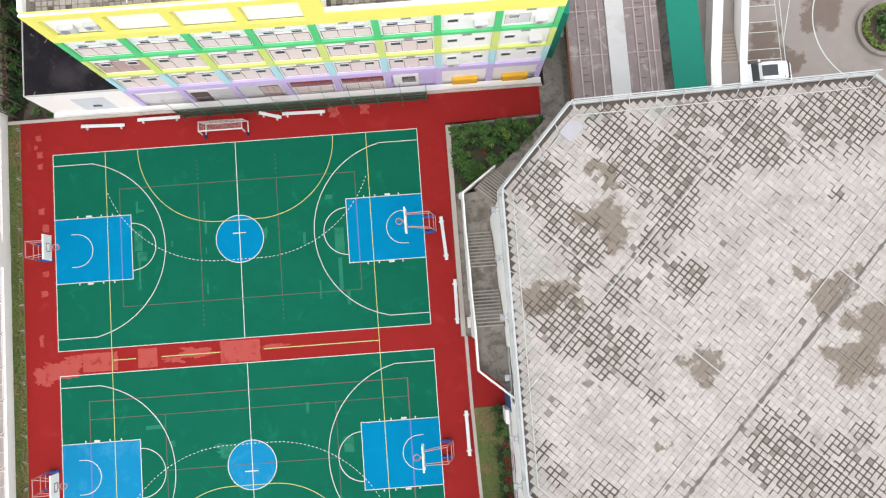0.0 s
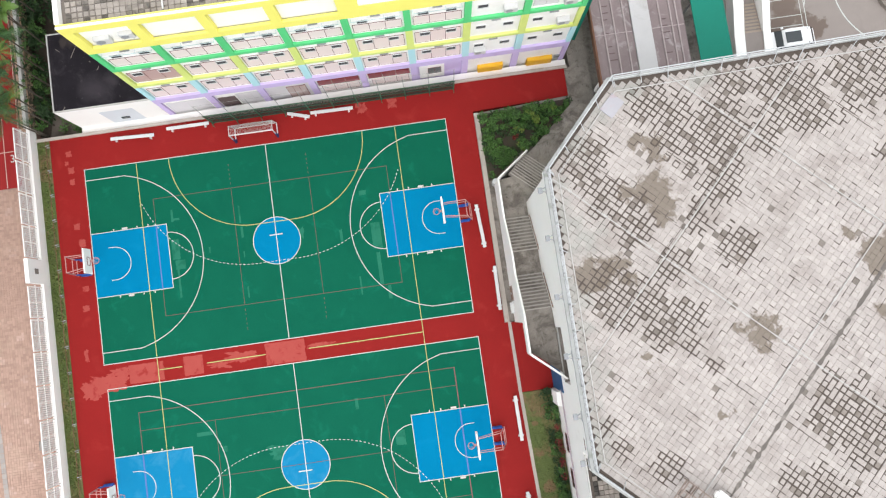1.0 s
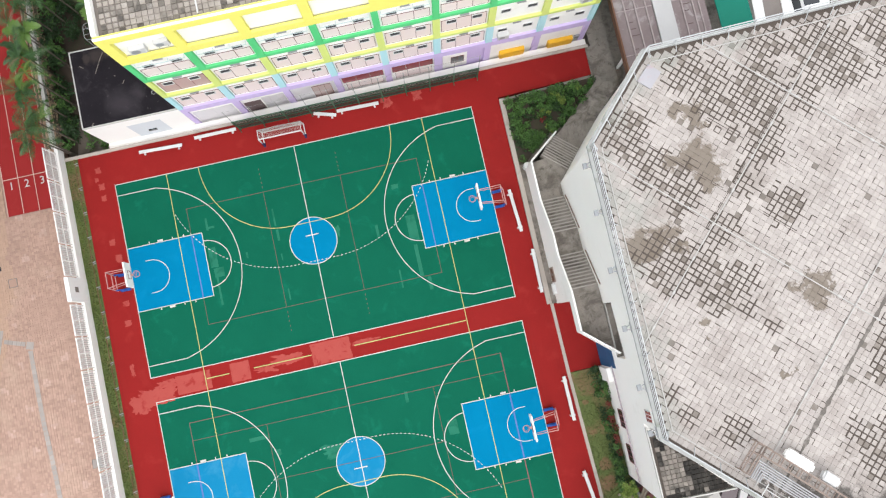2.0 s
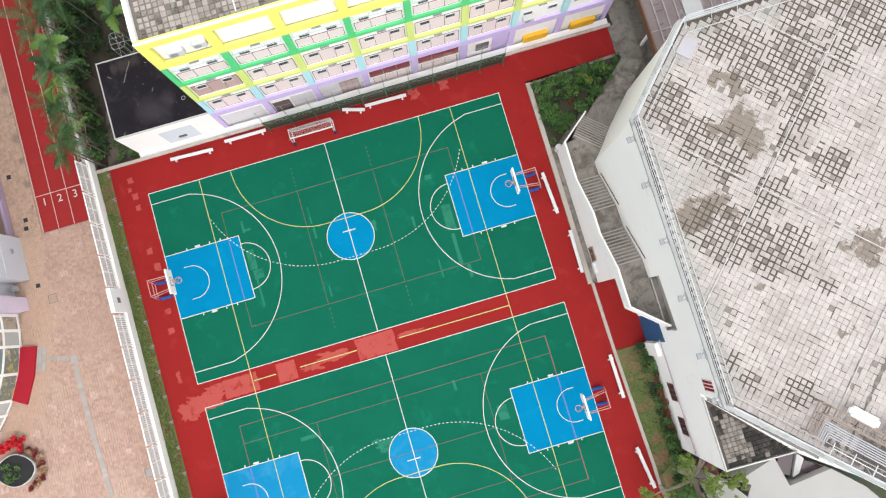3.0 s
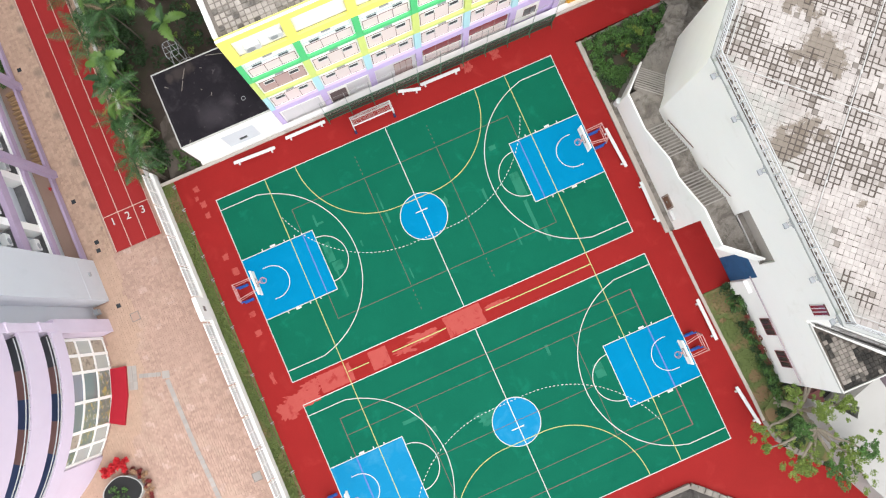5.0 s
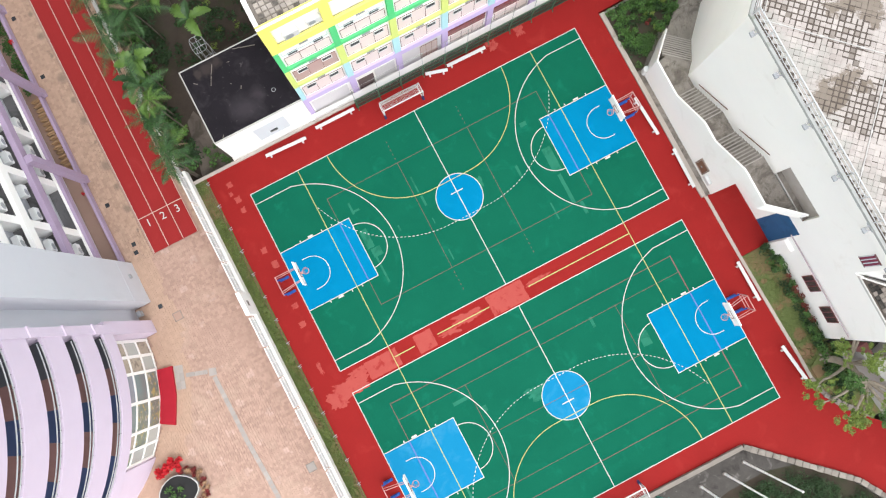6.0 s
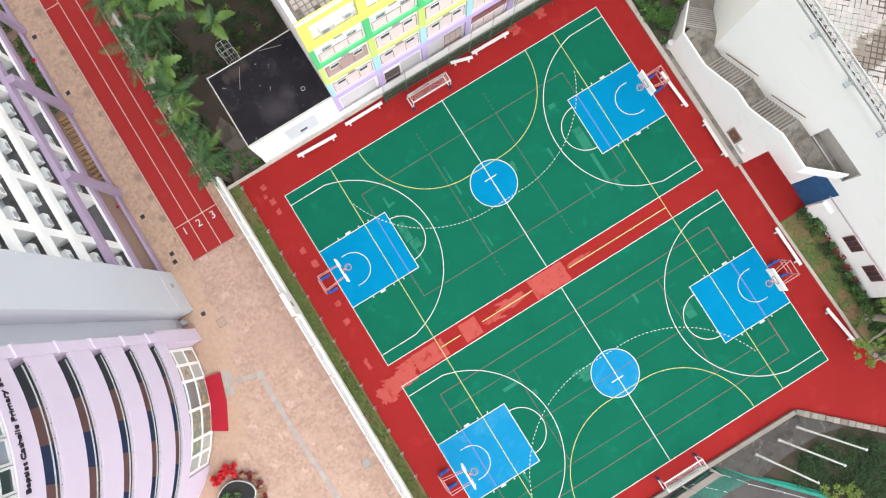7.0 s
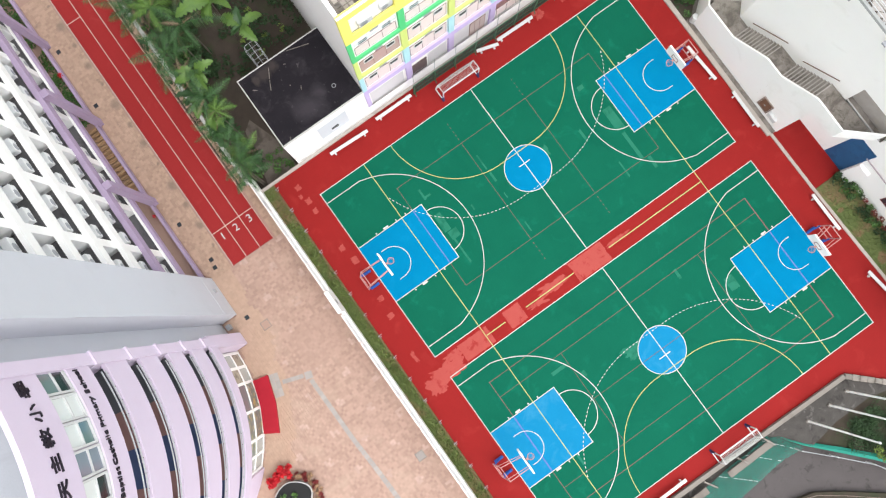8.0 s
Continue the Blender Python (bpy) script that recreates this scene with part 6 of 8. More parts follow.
# north classroom wing with stacked white ledges
NX = -24.9
boxes("wing_wall", [(-40, NX - 1.15, 7.0, 46, -2.1, 31)], "wall_grey", school)
LEDGES = [4.3, 8.0, 11.8, 15.5, 19.2, 22.9, 26.6, 30.3]
for i, z in enumerate(LEDGES):
    if i < 2:
        continue
    boxes("ledge_beam", [(NX - 0.24, NX + 0.06, 7.02, 46, z - 0.5, z + 0.34)], "white", school, "white horizontal ledge wall")
for i, z in enumerate(LEDGES):
    boxes("service_floor", [(NX - 1.148, NX - 0.242, 7.02, 46, z - 0.5, z - 0.35)], "service_deck", school)
boxes("ledge_beam", [(NX - 0.3, NX + 0.08, 7.02, 46, 7.45, 8.3)], "lilac_deep", school, "lilac horizontal frame beam")
boxes("ledge_beam", [(NX - 0.3, NX + 0.08, 7.02, 46, 3.6, 4.25)], "lilac_deep", school)
boxes("ledge_cap", [(NX - 0.28, NX - 0.12, 7.02, 46, 4.252, 4.36)], "white", school)
for i, z in enumerate(LEDGES[:-1]):
    z2 = LEDGES[i + 1]
    for k in range(9):
        y = 9.5 + k * 3.9
        boxes("pier", [(NX - 1.14, NX - 0.245, y - 0.28, y + 0.28, z - 0.348, z2 - 0.502)], "white", school)
# air-conditioning units in the recesses: one built, the others copies
def ac_row():
    a = condenser("air_conditioner", 0, 0, 0, 0.85, 0.42, 0.6)
    a.data.materials[0] = M["ac_white"]
    a.matrix_basis = Matrix.Identity(4)
    return a


unit = ac_row()
tagged(unit, "white air conditioner unit on a recessed ledge", "air conditioner", "air conditioners on the school ledges")
rg = random.Random(12)
first = True
for i, z in enumerate(LEDGES[:-1]):
    for k in range(9):
        for dy in (-1.25, 1.15):
            y = 9.5 + k * 3.9 + dy
            if i == 0 and rg.random() < 0.3:
                continue
            m = Matrix.Translation((NX - 0.86, y + rg.uniform(-0.2, 0.2), z + 0.28 + rg.uniform(0, 0.25))) @ Matrix.Rotation(radians(90), 4, 'Z')
            if first:
                unit.matrix_basis = m
                first = False
            else:
                copy_thing(unit, m)
# recessed dark windows behind the units
for i, z in enumerate(LEDGES[:-1]):
    for k in range(9):
        y = 9.5 + k * 3.9
        boxes("window", [(NX - 1.149, NX - 1.1, y + 0.5, y + 3.4, z + 0.6, z + 2.4)], "pane_slate", school)
# lilac outer columns with a planter wall between
for y in (14.3, 21.8, 29.2, 36.7):
    boxes("outer_column", [(NX + 0.082, -24.34, y - 0.27, y + 0.27, -0.02, 8.2)], "lilac_deep", school)
boxes("planter_wall", [(-24.86, -24.66, 7.02, 46, -0.02, 0.65)], "lilac_deep", school, "lilac planter wall")
boxes("planter_soil", [(-26.04, -24.862, 7.02, 46, -0.02, 0.15)], "plaza_bed", school)
# a row of clay troughs and a bed of low plants
rg = random.Random(21)
for k in range(16):
    bm = bmesh.new()
    box(bm, -0.36, 0.36, -0.165, 0.165, 0, 0.34)
    bmesh.ops.bevel(bm, geom=[e for e in bm.edges if abs(e.verts[0].co.y - e.verts[1].co.y) < 0.01], offset=0.11, segments=3, affect='EDGES')
    ob = part("clay_trough", bm, "pot", loc=(-25.22 + rg.uniform(-0.03, 0.03), 15.45 + 0.4 * k, 0.15), smooth=False)
    ob.rotation_euler = (0, 0, rg.uniform(-0.06, 0.06))
    tagged(ob, "tan rounded clay trough in the planter row", "trough", "troughs in the planter")
rg = random.Random(3)
bm = bmesh.new()
for k in range(80):
    leaves(bm, rg, (rg.uniform(-25.6, -24.95), rg.uniform(22.2, 28.8), 0.35), 0.3, 14, 0.1)
for k in range(60):
    leaves(bm, rg, (rg.uniform(-25.6, -24.95), rg.uniform(29.6, 36.4), 0.35), 0.3, 14, 0.1)
tagged(part("planter_shrubs", bm, "leaf"), "low green plants in the lilac planter", "plants", kind="stuff")
bm = bmesh.new()
leaves(bm, rg, (-24.83, 26.3, 0.75), 0.2, 60, 0.07)
leaves(bm, rg, (-25.04, 13.3, 0.5), 0.15, 40, 0.06)
tagged(part("red_flowers", bm, "flower_red"), "small red flowers in the planter", "flowers", kind="stuff")

# lettering on the bands
def lettering(text, size, mid, z, r, name, spread=1.0, tilt=0.0):
    """Raised letters set one by one round the curve, reading towards the north."""
    widths = {" ": 0.33, "i": 0.3, "l": 0.3, "t": 0.42, "r": 0.42, "m": 0.95, "S": 0.68, "P": 0.68, "C": 0.76, "B": 0.72}
    total = sum(widths.get(ch, 1.0 if ord(ch) > 255 else 0.6) for ch in text) * size * spread
    s = -total / 2
    for ch in text:
        w = widths.get(ch, 1.0 if ord(ch) > 255 else 0.6) * size * spread
        a = radians(mid) + (s + w / 2) / r
        s += w
        if ch == " ":
            continue
        c = bpy.data.curves.new(name, "FONT")
        c.body, c.size, c.extrude, c.align_x, c.align_y = ch, size, 0.03, "CENTER", "CENTER"
        c.resolution_u = 3
        c.offset = 0.008 * size
        tmp = bpy.data.objects.new(name, c)
        scene.collection.objects.link(tmp)
        me = bpy.data.meshes.new_from_object(tmp.evaluated_get(bpy.context.evaluated_depsgraph_get()))
        bpy.data.objects.remove(tmp)
        me.materials.clear()
        me.materials.append(M["letters"])
        ob = new(name, me)
        ob.parent = school
        ob.matrix_basis = Matrix.Translation((SX + r * math.cos(a), SY + r * math.sin(a), z)) @ Matrix.Rotation(a + math.pi / 2, 4, 'Z') @ Matrix.Rotation(math.pi / 2, 4, 'X')


lettering("Baptist Catholic Primary School", 0.44, -12.3, 27.4, SR + 0.03, "letter", 0.76)
lettering("天主教小學", 0.72, -10.5, 31.45, SR + 0.03, "letter", 1.28)

# entrance steps with red carpet, planter with flowers
def ring_slab(name, r0, r1, a0, a1, z0, z1, material, label, category):
    ob = sector(name, r0, r1, z0, z1, material, a0, a1, 2, parent=None)
    ob.parent = None
    return tagged(ob, label, category)


ring_slab("red_carpet", GR + 0.1, SR - 0.05, -12.7, -32, 0.0, 0.30, "carpet", "red carpet laid over the low entrance step", "carpet")
bowl = root("planter_basin", (-28.3, -9.8, 0), "black basin with a broad white rim and a few plants", "planter")
KID = [(1.35 * math.cos(a) * (1 + 0.12 * math.cos(2 * a + 0.6)), 1.2 * math.sin(a)) for a in [math.tau * k / 36 for k in range(36)]]
bm = bmesh.new()
prism(bm, [(x * 0.953, y * 0.953) for x, y in KID], -0.02, 0.5)
part("basin", bm, "tyre", bowl)
for k in range(36):
    a, b = KID[k], KID[(k + 1) % 36]
    bm = bmesh.new()
    prism(bm, [a, b, (b[0] * 0.955, b[1] * 0.955), (a[0] * 0.955, a[1] * 0.955)], -0.02, 0.56)
    if k == 0:
        rim_bm = bm
    else:
        tmp = bpy.data.meshes.new("tmp")
        bm.to_mesh(tmp)
        bm.free()
        rim_bm.from_mesh(tmp)
        bpy.data.meshes.remove(tmp)
bmesh.ops.remove_doubles(rim_bm, verts=rim_bm.verts, dist=0.0005)
part("rim", rim_bm, "white_roof", bowl, "broad white rim")
rg = random.Random(8)
bm = bmesh.new()
for k in range(9):
    leaves(bm, rg, (rg.uniform(-0.8, 0.7), rg.uniform(-0.8, 0.5), 0.65), 0.28, 22, 0.10)
part("plant", bm, "leaf", bowl)["kind"] = "stuff"


def bush(name, x, y, r, z, n, size, material, label, category):
    """A low bushy clump of many leaves."""
    bm = bmesh.new()
    for k in range(n):
        leaves(bm, rg, (rg.uniform(-r, r), rg.uniform(-r, r), z + rg.uniform(0, 0.2)), r * 0.65, 44, size)
    return tagged(part(name, bm, material, loc=(x, y, 0)), label, category, kind="stuff")


for x, y in ((-28.85, -8.05), (-28.2, -7.75), (-27.65, -8.0)):
    bush("flower_clump", x, y, 0.36, 0.4, 7, 0.12, "flower_red", "mass of bright red flowers beside the entrance", "flowers")
for k in range(9):
    a = radians(62 - k * 15)
    x, y = -28.3 + 1.85 * math.cos(a), -9.9 + 1.7 * math.sin(a)
    bush("croton", x, y, 0.26, 0.2, 4, 0.09, "croton_pale" if k % 2 else "leaf_red", "mottled red and cream croton round the basin", "shrub")

# fence between plaza and grass strip
wfence = root("boundary_fence", (-17.9, -8, 0), "white boundary wall topped with framed rail panels", "fence")
wfence.matrix_world = Matrix.Identity(4)
boxes("wall", [(-17.68, -17.43, -40, -0.902, -0.03, 0.95)], "white", wfence)
boxes("wall", [(-17.68, -17.43, 0.902, 11.2, -0.03, 0.95)], "white", wfence)
boxes("pier", [(-17.70, -17.41, -0.9, 0.9, -0.03, 2.95)], "white", wfence, "solid white pier with a plaque")
boxes("plaque", [(-17.408, -17.39, -0.2, 0.2, 1.6, 2.1)], "concrete_light", wfence)
for y0, n in ((1.0, 4), (-39.9, 16)):
    for k in range(n):
        a = y0 + k * 2.43
        f = boxes("rail_panel", [(-17.62, -17.55, a + 0.04, a + 0.12, 0.952, 2.95), (-17.62, -17.55, a + 2.26, a + 2.34, 0.952, 2.95), (-17.62, -17.55, a + 0.122, a + 2.258, 1.08, 1.15), (-17.62, -17.55, a + 0.122, a + 2.258, 2.87, 2.95), (-17.62, -17.55, a + 1.15, a + 1.21, 1.152, 2.868), (-17.62, -17.55, a + 0.122, a + 1.148, 1.95, 2.01), (-17.62, -17.55, a + 1.212, a + 2.258, 1.95, 2.01), (-17.62, -17.55, a + 2.342, a + 2.428, 1.9, 2.0)], "white", wfence)
        for yi in (a + 0.122, a + 1.212):
            bm = bmesh.new()
            for q in range(1, 7):
                box(bm, -17.595, -17.575, yi + q * 0.146 - 0.024, yi + q * 0.146 + 0.024, 1.152, 2.868)
            for q in range(1, 10):
                box(bm, -17.597, -17.573, yi, yi + 1.02, 1.152 + q * 0.172 - 0.022, 1.152 + q * 0.172 + 0.022)
            part("infill", bm, "white_metal", f, "white wire grid")["kind"] = "stuff"
# low rope rail on short posts along the grass strip
rope = root("low_rail", (-16.5, -8, 0), "low thin rail on short posts along the grass", "rail")
rope.matrix_world = Matrix.Identity(4)
bm = bmesh.new()
tube(bm, (-16.5, 10.0, 0.55), (-16.5, -25.5, 0.55), 0.025, n=6)
part("rail", bm, "rust", rope)
for k in range(19):
    y = 9.6 - 1.92 * k
    bm = bmesh.new()
    tube(bm, (-16.5, y, -0.03), (-16.5, y, 0.62), 0.03, n=6)
    bar(bm, (-16.5, y, 0.6), (-16.22, y + 0.05, 0.62), 0.04)
    bar(bm, (-16.5, y - 0.15, 0.5), (-16.28, y - 0.1, 0.5), 0.03)
    part("post", bm, "steel", rope)
# drain covers on the plaza
DRAINS = [(-23.75, 3.06), (-23.5, 8.2), (-23.6, 7.55), (-23.97, 11.8), (-24.07, 23.1), (-24.1, 28.3)]
for x, y in DRAINS:
    bm = bmesh.new()
    box(bm, x - 0.16, x + 0.16, y - 0.16, y + 0.16, 0.04, 0.055)
    setting(part("drain_cover", bm, "pane_dark"), "small dark square drain cover", "drain cover")

# ---- yard north-east of the hall ----
bm = bmesh.new()
box(bm, 36.6, 70, 5, 60, -2.1, -0.05)
setting(part("yard", bm, "carpark"), "stained concrete yard with painted lines", "yard")
bm = bmesh.new()
for y in (10.95, 11.75, 13.12, 13.95, 15.25, 16.6):
    ribbon(bm, [(39.9, y), (42.6, y)], 0.055, -0.04)
ribbon(bm, [(42.62, 9.5), (42.62, 17)], 0.05, -0.0385)
ribbon(bm, [(42.9, 8.5), (42.95, 12.4), (43.0, 15.6), (43.1, 18)], 0.06, -0.039)
ribbon(bm, [(42.97, 12.4), (43.4, 14), (43.8, 15.5), (44.6, 17)], 0.06, -0.0375)
ribbon(bm, arc(51, 13.5, 5.6, 110, 240, 30), 0.09, -0.038)
setting(part("parking_line", bm, "line_white"), "worn white parking lines", "road marking")
rgn = random.Random(61)
walk_roof = root("covered_walkway", (28, 14, -2.0), "long flat walkway roof with plum-grey panels", "walkway roof")
walk_roof.matrix_world = Matrix.Identity(4)
for x0, x1 in ((25.75, 28.6), (30.0, 32.5)):
    boxes("roof_deck", [(x0, x1, 6.0, 40, 2.2, 2.75)], "roof_plum", walk_roof)
    for j in range(9):
        boxes("cross_batten", [(x0 + 0.05, x1 - 0.05, 7.9 + j * 3.4, 7.97 + j * 3.4, 2.752, 2.79)], "plum_rail", walk_roof, "faded pink roof batten")
    for xx in (x0 + 0.75, x0 + 1.55, x1 - 0.5):
        boxes("batten", [(xx - 0.05, xx + 0.05, 6.0, 40, 2.792, 2.83)], "plum_rail", walk_roof)
    for j in range(60):
        w = 0.0 if rgn.random() < 0.3 else rgn.uniform(0.1, 0.62)
        if w:
            boxes("slat", [(x0 + 0.84, x0 + 0.84 + w, 6.2 + j * 0.52, 6.27 + j * 0.52, 2.752, 2.775)], "plum_slat", walk_roof)
boxes("beam", [(25.6, 25.72, 6.0, 40, 2.2, 2.95)], "rust", walk_roof)
boxes("white_gutter", [(28.62, 29.98, 6.0, 40, 2.2, 2.9)], "low_white", walk_roof, "broad white gutter strip")
for y in (8, 14, 20, 26):
    boxes("post", [(25.75, 25.95, y, y + 0.2, -2.1, 2.198)], "white", walk_roof)
canopy = root("green_canopy", (34.5, 14, 0), "long green sheet canopy beside the stairs", "canopy")
canopy.matrix_world = Matrix.Identity(4)
bm = bmesh.new()
prism(bm, [(33.15, 5.6), (35.55, 5.6), (35.3, 40), (33.0, 40)], 2.9, 3.0)
part("roof_sheet", bm, "roof_green", canopy)
bm = bmesh.new()
for k in range(30):
    box(bm, 33.2, 35.4, 6 + k * 1.1, 6.02 + k * 1.1, 3.001, 3.006)
part("sheet_seam", bm, "roof_green", canopy)
for y in (7, 13, 19):
    boxes("post", [(33.4, 33.5, y, y + 0.1, -2.1, 2.898), (35.0, 35.1, y, y + 0.1, -2.1, 2.898)], "steel", canopy)
bm = bmesh.new()
box(bm, 25.6, 36.6, 5.3, 60, -2.1, -0.3)
setting(part("lower_path", bm, "concrete"), "grimy concrete path between the roofs", "paving")
steps = root("garden_stair", (38.2, 12, 0), "tan stairway between thick white side walls", "staircase")
steps.matrix_world = Matrix.Identity(4)


def lean(y):
    return 37.33 + (y - 10.44) * 0.143


for k in range(9):
    y0 = 10.4 + k * 0.31
    z = 1.25 - k * 0.13
    boxes("step", [(lean(y0), lean(y0) + 1.42, y0, y0 + 0.308, -0.3, z)], "step_tan", steps)
    boxes("nosing", [(lean(y0) + 0.01, lean(y0) + 1.41, y0 + 0.2, y0 + 0.306, z + 0.002, z + 0.012)], "concrete_light", steps)
for y0, y1, z in ((5.6, 10.398, 1.38), (13.192, 40, 0.1)):
    bm = bmesh.new()
    e = lean(min(y1, 15.6))
    prism(bm, [(lean(y0) if y0 > 6 else 36.95, y0), (lean(y0) + 1.42 if y0 > 6 else 38.4, y0), (e + 1.42, y1), (e, y1)], -0.3, z)
    part("landing", bm, "carpark", steps, "damp grey landing")
for d0, d1 in ((-0.78, -0.002), (1.422, 1.99)):
    for (ya, xa), (yb, xb), z in (((5.6, 36.95), (10.4, lean(10.4)), 1.5), ((10.402, lean(10.402)), (13.19, lean(13.19)), 1.498), ((13.192, lean(13.192)), (15.6, lean(15.6)), 1.5), ((15.602, lean(15.602)), (40, lean(15.6)), 1.498)):
        bm = bmesh.new()
        prism(bm, [(xa + d0, ya), (xa + d1, ya), (xb + d1, yb), (xb + d0, yb)], -2.1, z)
        part("side_wall", bm, "white", steps, "thick white stair wall")
# parked car
car = root("parked_car", (40.9, 9.6, -0.05), "white hatchback car with a dark sunroof parked in the yard", "car")


def hull(name, secs, material, parent, label=""):
    """A body lofted through cross sections of x, half width, low z and high z."""
    bm = bmesh.new()
    rings = []
    for x, w, z0, z1 in secs:
        pts = [(-w, z0), (-w * 1.02, (z0 + z1) / 2), (-w * 0.9, z1 - 0.06), (-w * 0.75, z1), (w * 0.75, z1), (w * 0.9, z1 - 0.06), (w * 1.02, (z0 + z1) / 2), (w, z0)]
        rings.append([bm.verts.new((x, y, z)) for y, z in pts])
    for a, b in zip(rings, rings[1:]):
        for k in range(8):
            j = (k + 1) % 8
            bm.faces.new((a[k], a[j], b[j], b[k]))
    bm.faces.new(rings[0])
    bm.faces.new(rings[-1][::-1])
    bmesh.ops.recalc_face_normals(bm, faces=bm.faces)
    bmesh.ops.bevel(bm, geom=list(bm.edges), offset=0.05, segments=2, affect='EDGES', clamp_overlap=True)
    return part(name, bm, material, parent, label, smooth=True)


hull("body", [(-2.0, 0.72, 0.35, 0.75), (-1.9, 0.82, 0.25, 0.9), (-0.9, 0.86, 0.22, 0.98), (1.6, 0.86, 0.22, 1.0), (1.9, 0.8, 0.3, 0.95), (2.0, 0.7, 0.4, 0.8)], "car_paint", car)
hull("cabin", [(-1.1, 0.76, 0.95, 1.0), (-0.35, 0.70, 0.95, 1.5), (1.2, 0.70, 0.95, 1.52), (1.8, 0.72, 0.95, 1.05)], "pane_dark", car, "dark glass cabin")
hull("roof", [(-0.72, 0.62, 1.36, 1.5), (-0.3, 0.69, 1.46, 1.56), (0.9, 0.69, 1.46, 1.56), (1.45, 0.64, 1.38, 1.5)], "car_paint", car)
boxes("sunroof", [(-0.55, 0.65, -0.42, 0.42, 1.555, 1.572)], "pane_dark", car)
for x in (-1.3, 1.25):
    for y in (-0.84, 0.84):
        bm = bmesh.new()
        tube(bm, (x, y - 0.1, 0.31), (x, y + 0.1, 0.31), 0.31, n=18)
        wh = part("wheel", bm, "tyre", car)
        bm = bmesh.new()
        tube(bm, (x, y - 0.11, 0.31), (x, y + 0.11, 0.31), 0.19, n=12)
        part("rim", bm, "steel", wh)
boxes("wing_mirror", [(-0.55, -0.4, -1.02, -0.86, 0.95, 1.08)], "car_paint", car)
boxes("wing_mirror", [(-0.55, -0.4, 0.86, 1.02, 0.95, 1.08)], "car_paint", car)
# round flower bed
bed = root("round_bed", (50.8, 12.6, 0), "round flower bed with a stone rim and a palm-like plant", "flower bed")
bm = bmesh.new()
prism(bm, arc(0, 0, 2.2, 0, 360, 40)[:-1] , -0.05, 0.35)
part("stone_rim", bm, "concrete_light", bed)
bm = bmesh.new()
prism(bm, arc(0, 0, 1.9, 0, 360, 40)[:-1], 0.3, 0.37)
part("soil", bm, "soil", bed)
rg = random.Random(21)
bm = bmesh.new()
for k in range(60):
    a = rg.uniform(0, 6.28)
    leaves(bm, rg, (1.65 * math.cos(a), 1.65 * math.sin(a), 0.5), 0.28, 14, 0.11)
part("hedge_ring", bm, "leaf_light", bed)
bm = bmesh.new()
for k in range(40):
    leaves(bm, rg, (rg.uniform(-0.7, 0.7), rg.uniform(-0.7, 0.7), rg.uniform(0.6, 1.4)), 0.4, 14, 0.2)
part("plant", bm, "leaf", bed)

# ---- south side: sloping garden, flagpoles, road, netting ----
bm = bmesh.new()
prism(bm, [(2.4, -26.3), (9.6, -26.35), (12.8, -29.2), (10.5, -28.6), (7.4, -28.6), (5.6, -28.9), (4.9, -29.0), (3.2, -27.0)], -2.1, -0.15)
setting(part("rubble_slab", bm, "rubble"), "rough grey concrete slab below the edge wall", "paving")
bm = bmesh.new()
prism(bm, [(4.95, -29.05), (5.6, -28.92), (7.4, -28.62), (10.5, -28.62), (12.85, -29.22), (16.0, -32.3), (21, -41), (13, -41), (8.9, -33.3), (6.5, -30.5)], -2.1, -0.5)
setting(part("garden_slope", bm, "slope_soil"), "dark planted slope below the edge wall", "garden bed")
bm = bmesh.new()
prism(bm, [(-17, -26.2), (2.3, -26.4), (3.15, -27.02), (4.87, -29.08), (6.42, -30.55), (8.82, -33.35), (12.9, -41), (14, -60), (-40, -60), (-40, -41), (-17.2, -41)], -2.1, -1.6)
setting(part("road", bm, "asphalt"), "dark grey patched asphalt road", "road")
for x, y in ((9.4, -27.25), (7.75, -27.35), (5.75, -27.35)):
    fp = root("flagpole", (x, y, -0.15), "plain white flagpole on a small base", "flagpole", "row of flagpoles")
    bm = bmesh.new()
    tube(bm, (0, 0, 0.1), (0, 0, 9.4), 0.085, 0.055, 12)
    part("pole", bm, "white", fp)
    bm = bmesh.new()
    tube(bm, (0, 0, 0), (0, 0, 0.12), 0.15, n=14)
    part("base", bm, "concrete_light", fp)
    bm = bmesh.new()
    bmesh.ops.create_uvsphere(bm, u_segments=10, v_segments=6, radius=0.09, matrix=Matrix.Translation((0, 0, 9.46)))
    part("finial", bm, "white_metal", fp)
rg = random.Random(44)
# grimy ledge behind the edge wall
bm = bmesh.new()
prism(bm, [(-16.5, -26.42), (3.0, -26.42), (3.4, -27.0), (-16.5, -27.25)], -1.6, -1.2)
setting(part("footing", bm, "rubble"), "grimy rough footing below the edge wall", "footing")
net = root("debris_net", (0, -27, 0), "teal see-through safety netting slung below the edge wall", "netting")
net.matrix_world = Matrix.Identity(4)
bm = bmesh.new()
NA, NB, NC, ND = Vector((3.05, -26.75, -0.9)), Vector((4.6, -28.95, -1.2)), Vector((-8.0, -27.4, -1.0)), Vector((-5.5, -29.6, -1.45))


def netpt(u, v):
    a, b = NC.lerp(NA, u), ND.lerp(NB, u)
    return a.lerp(b, v) + Vector((0, 0.10 * math.sin(11 * u) * v, 0.10 * math.sin(17 * u + 3 * v)))


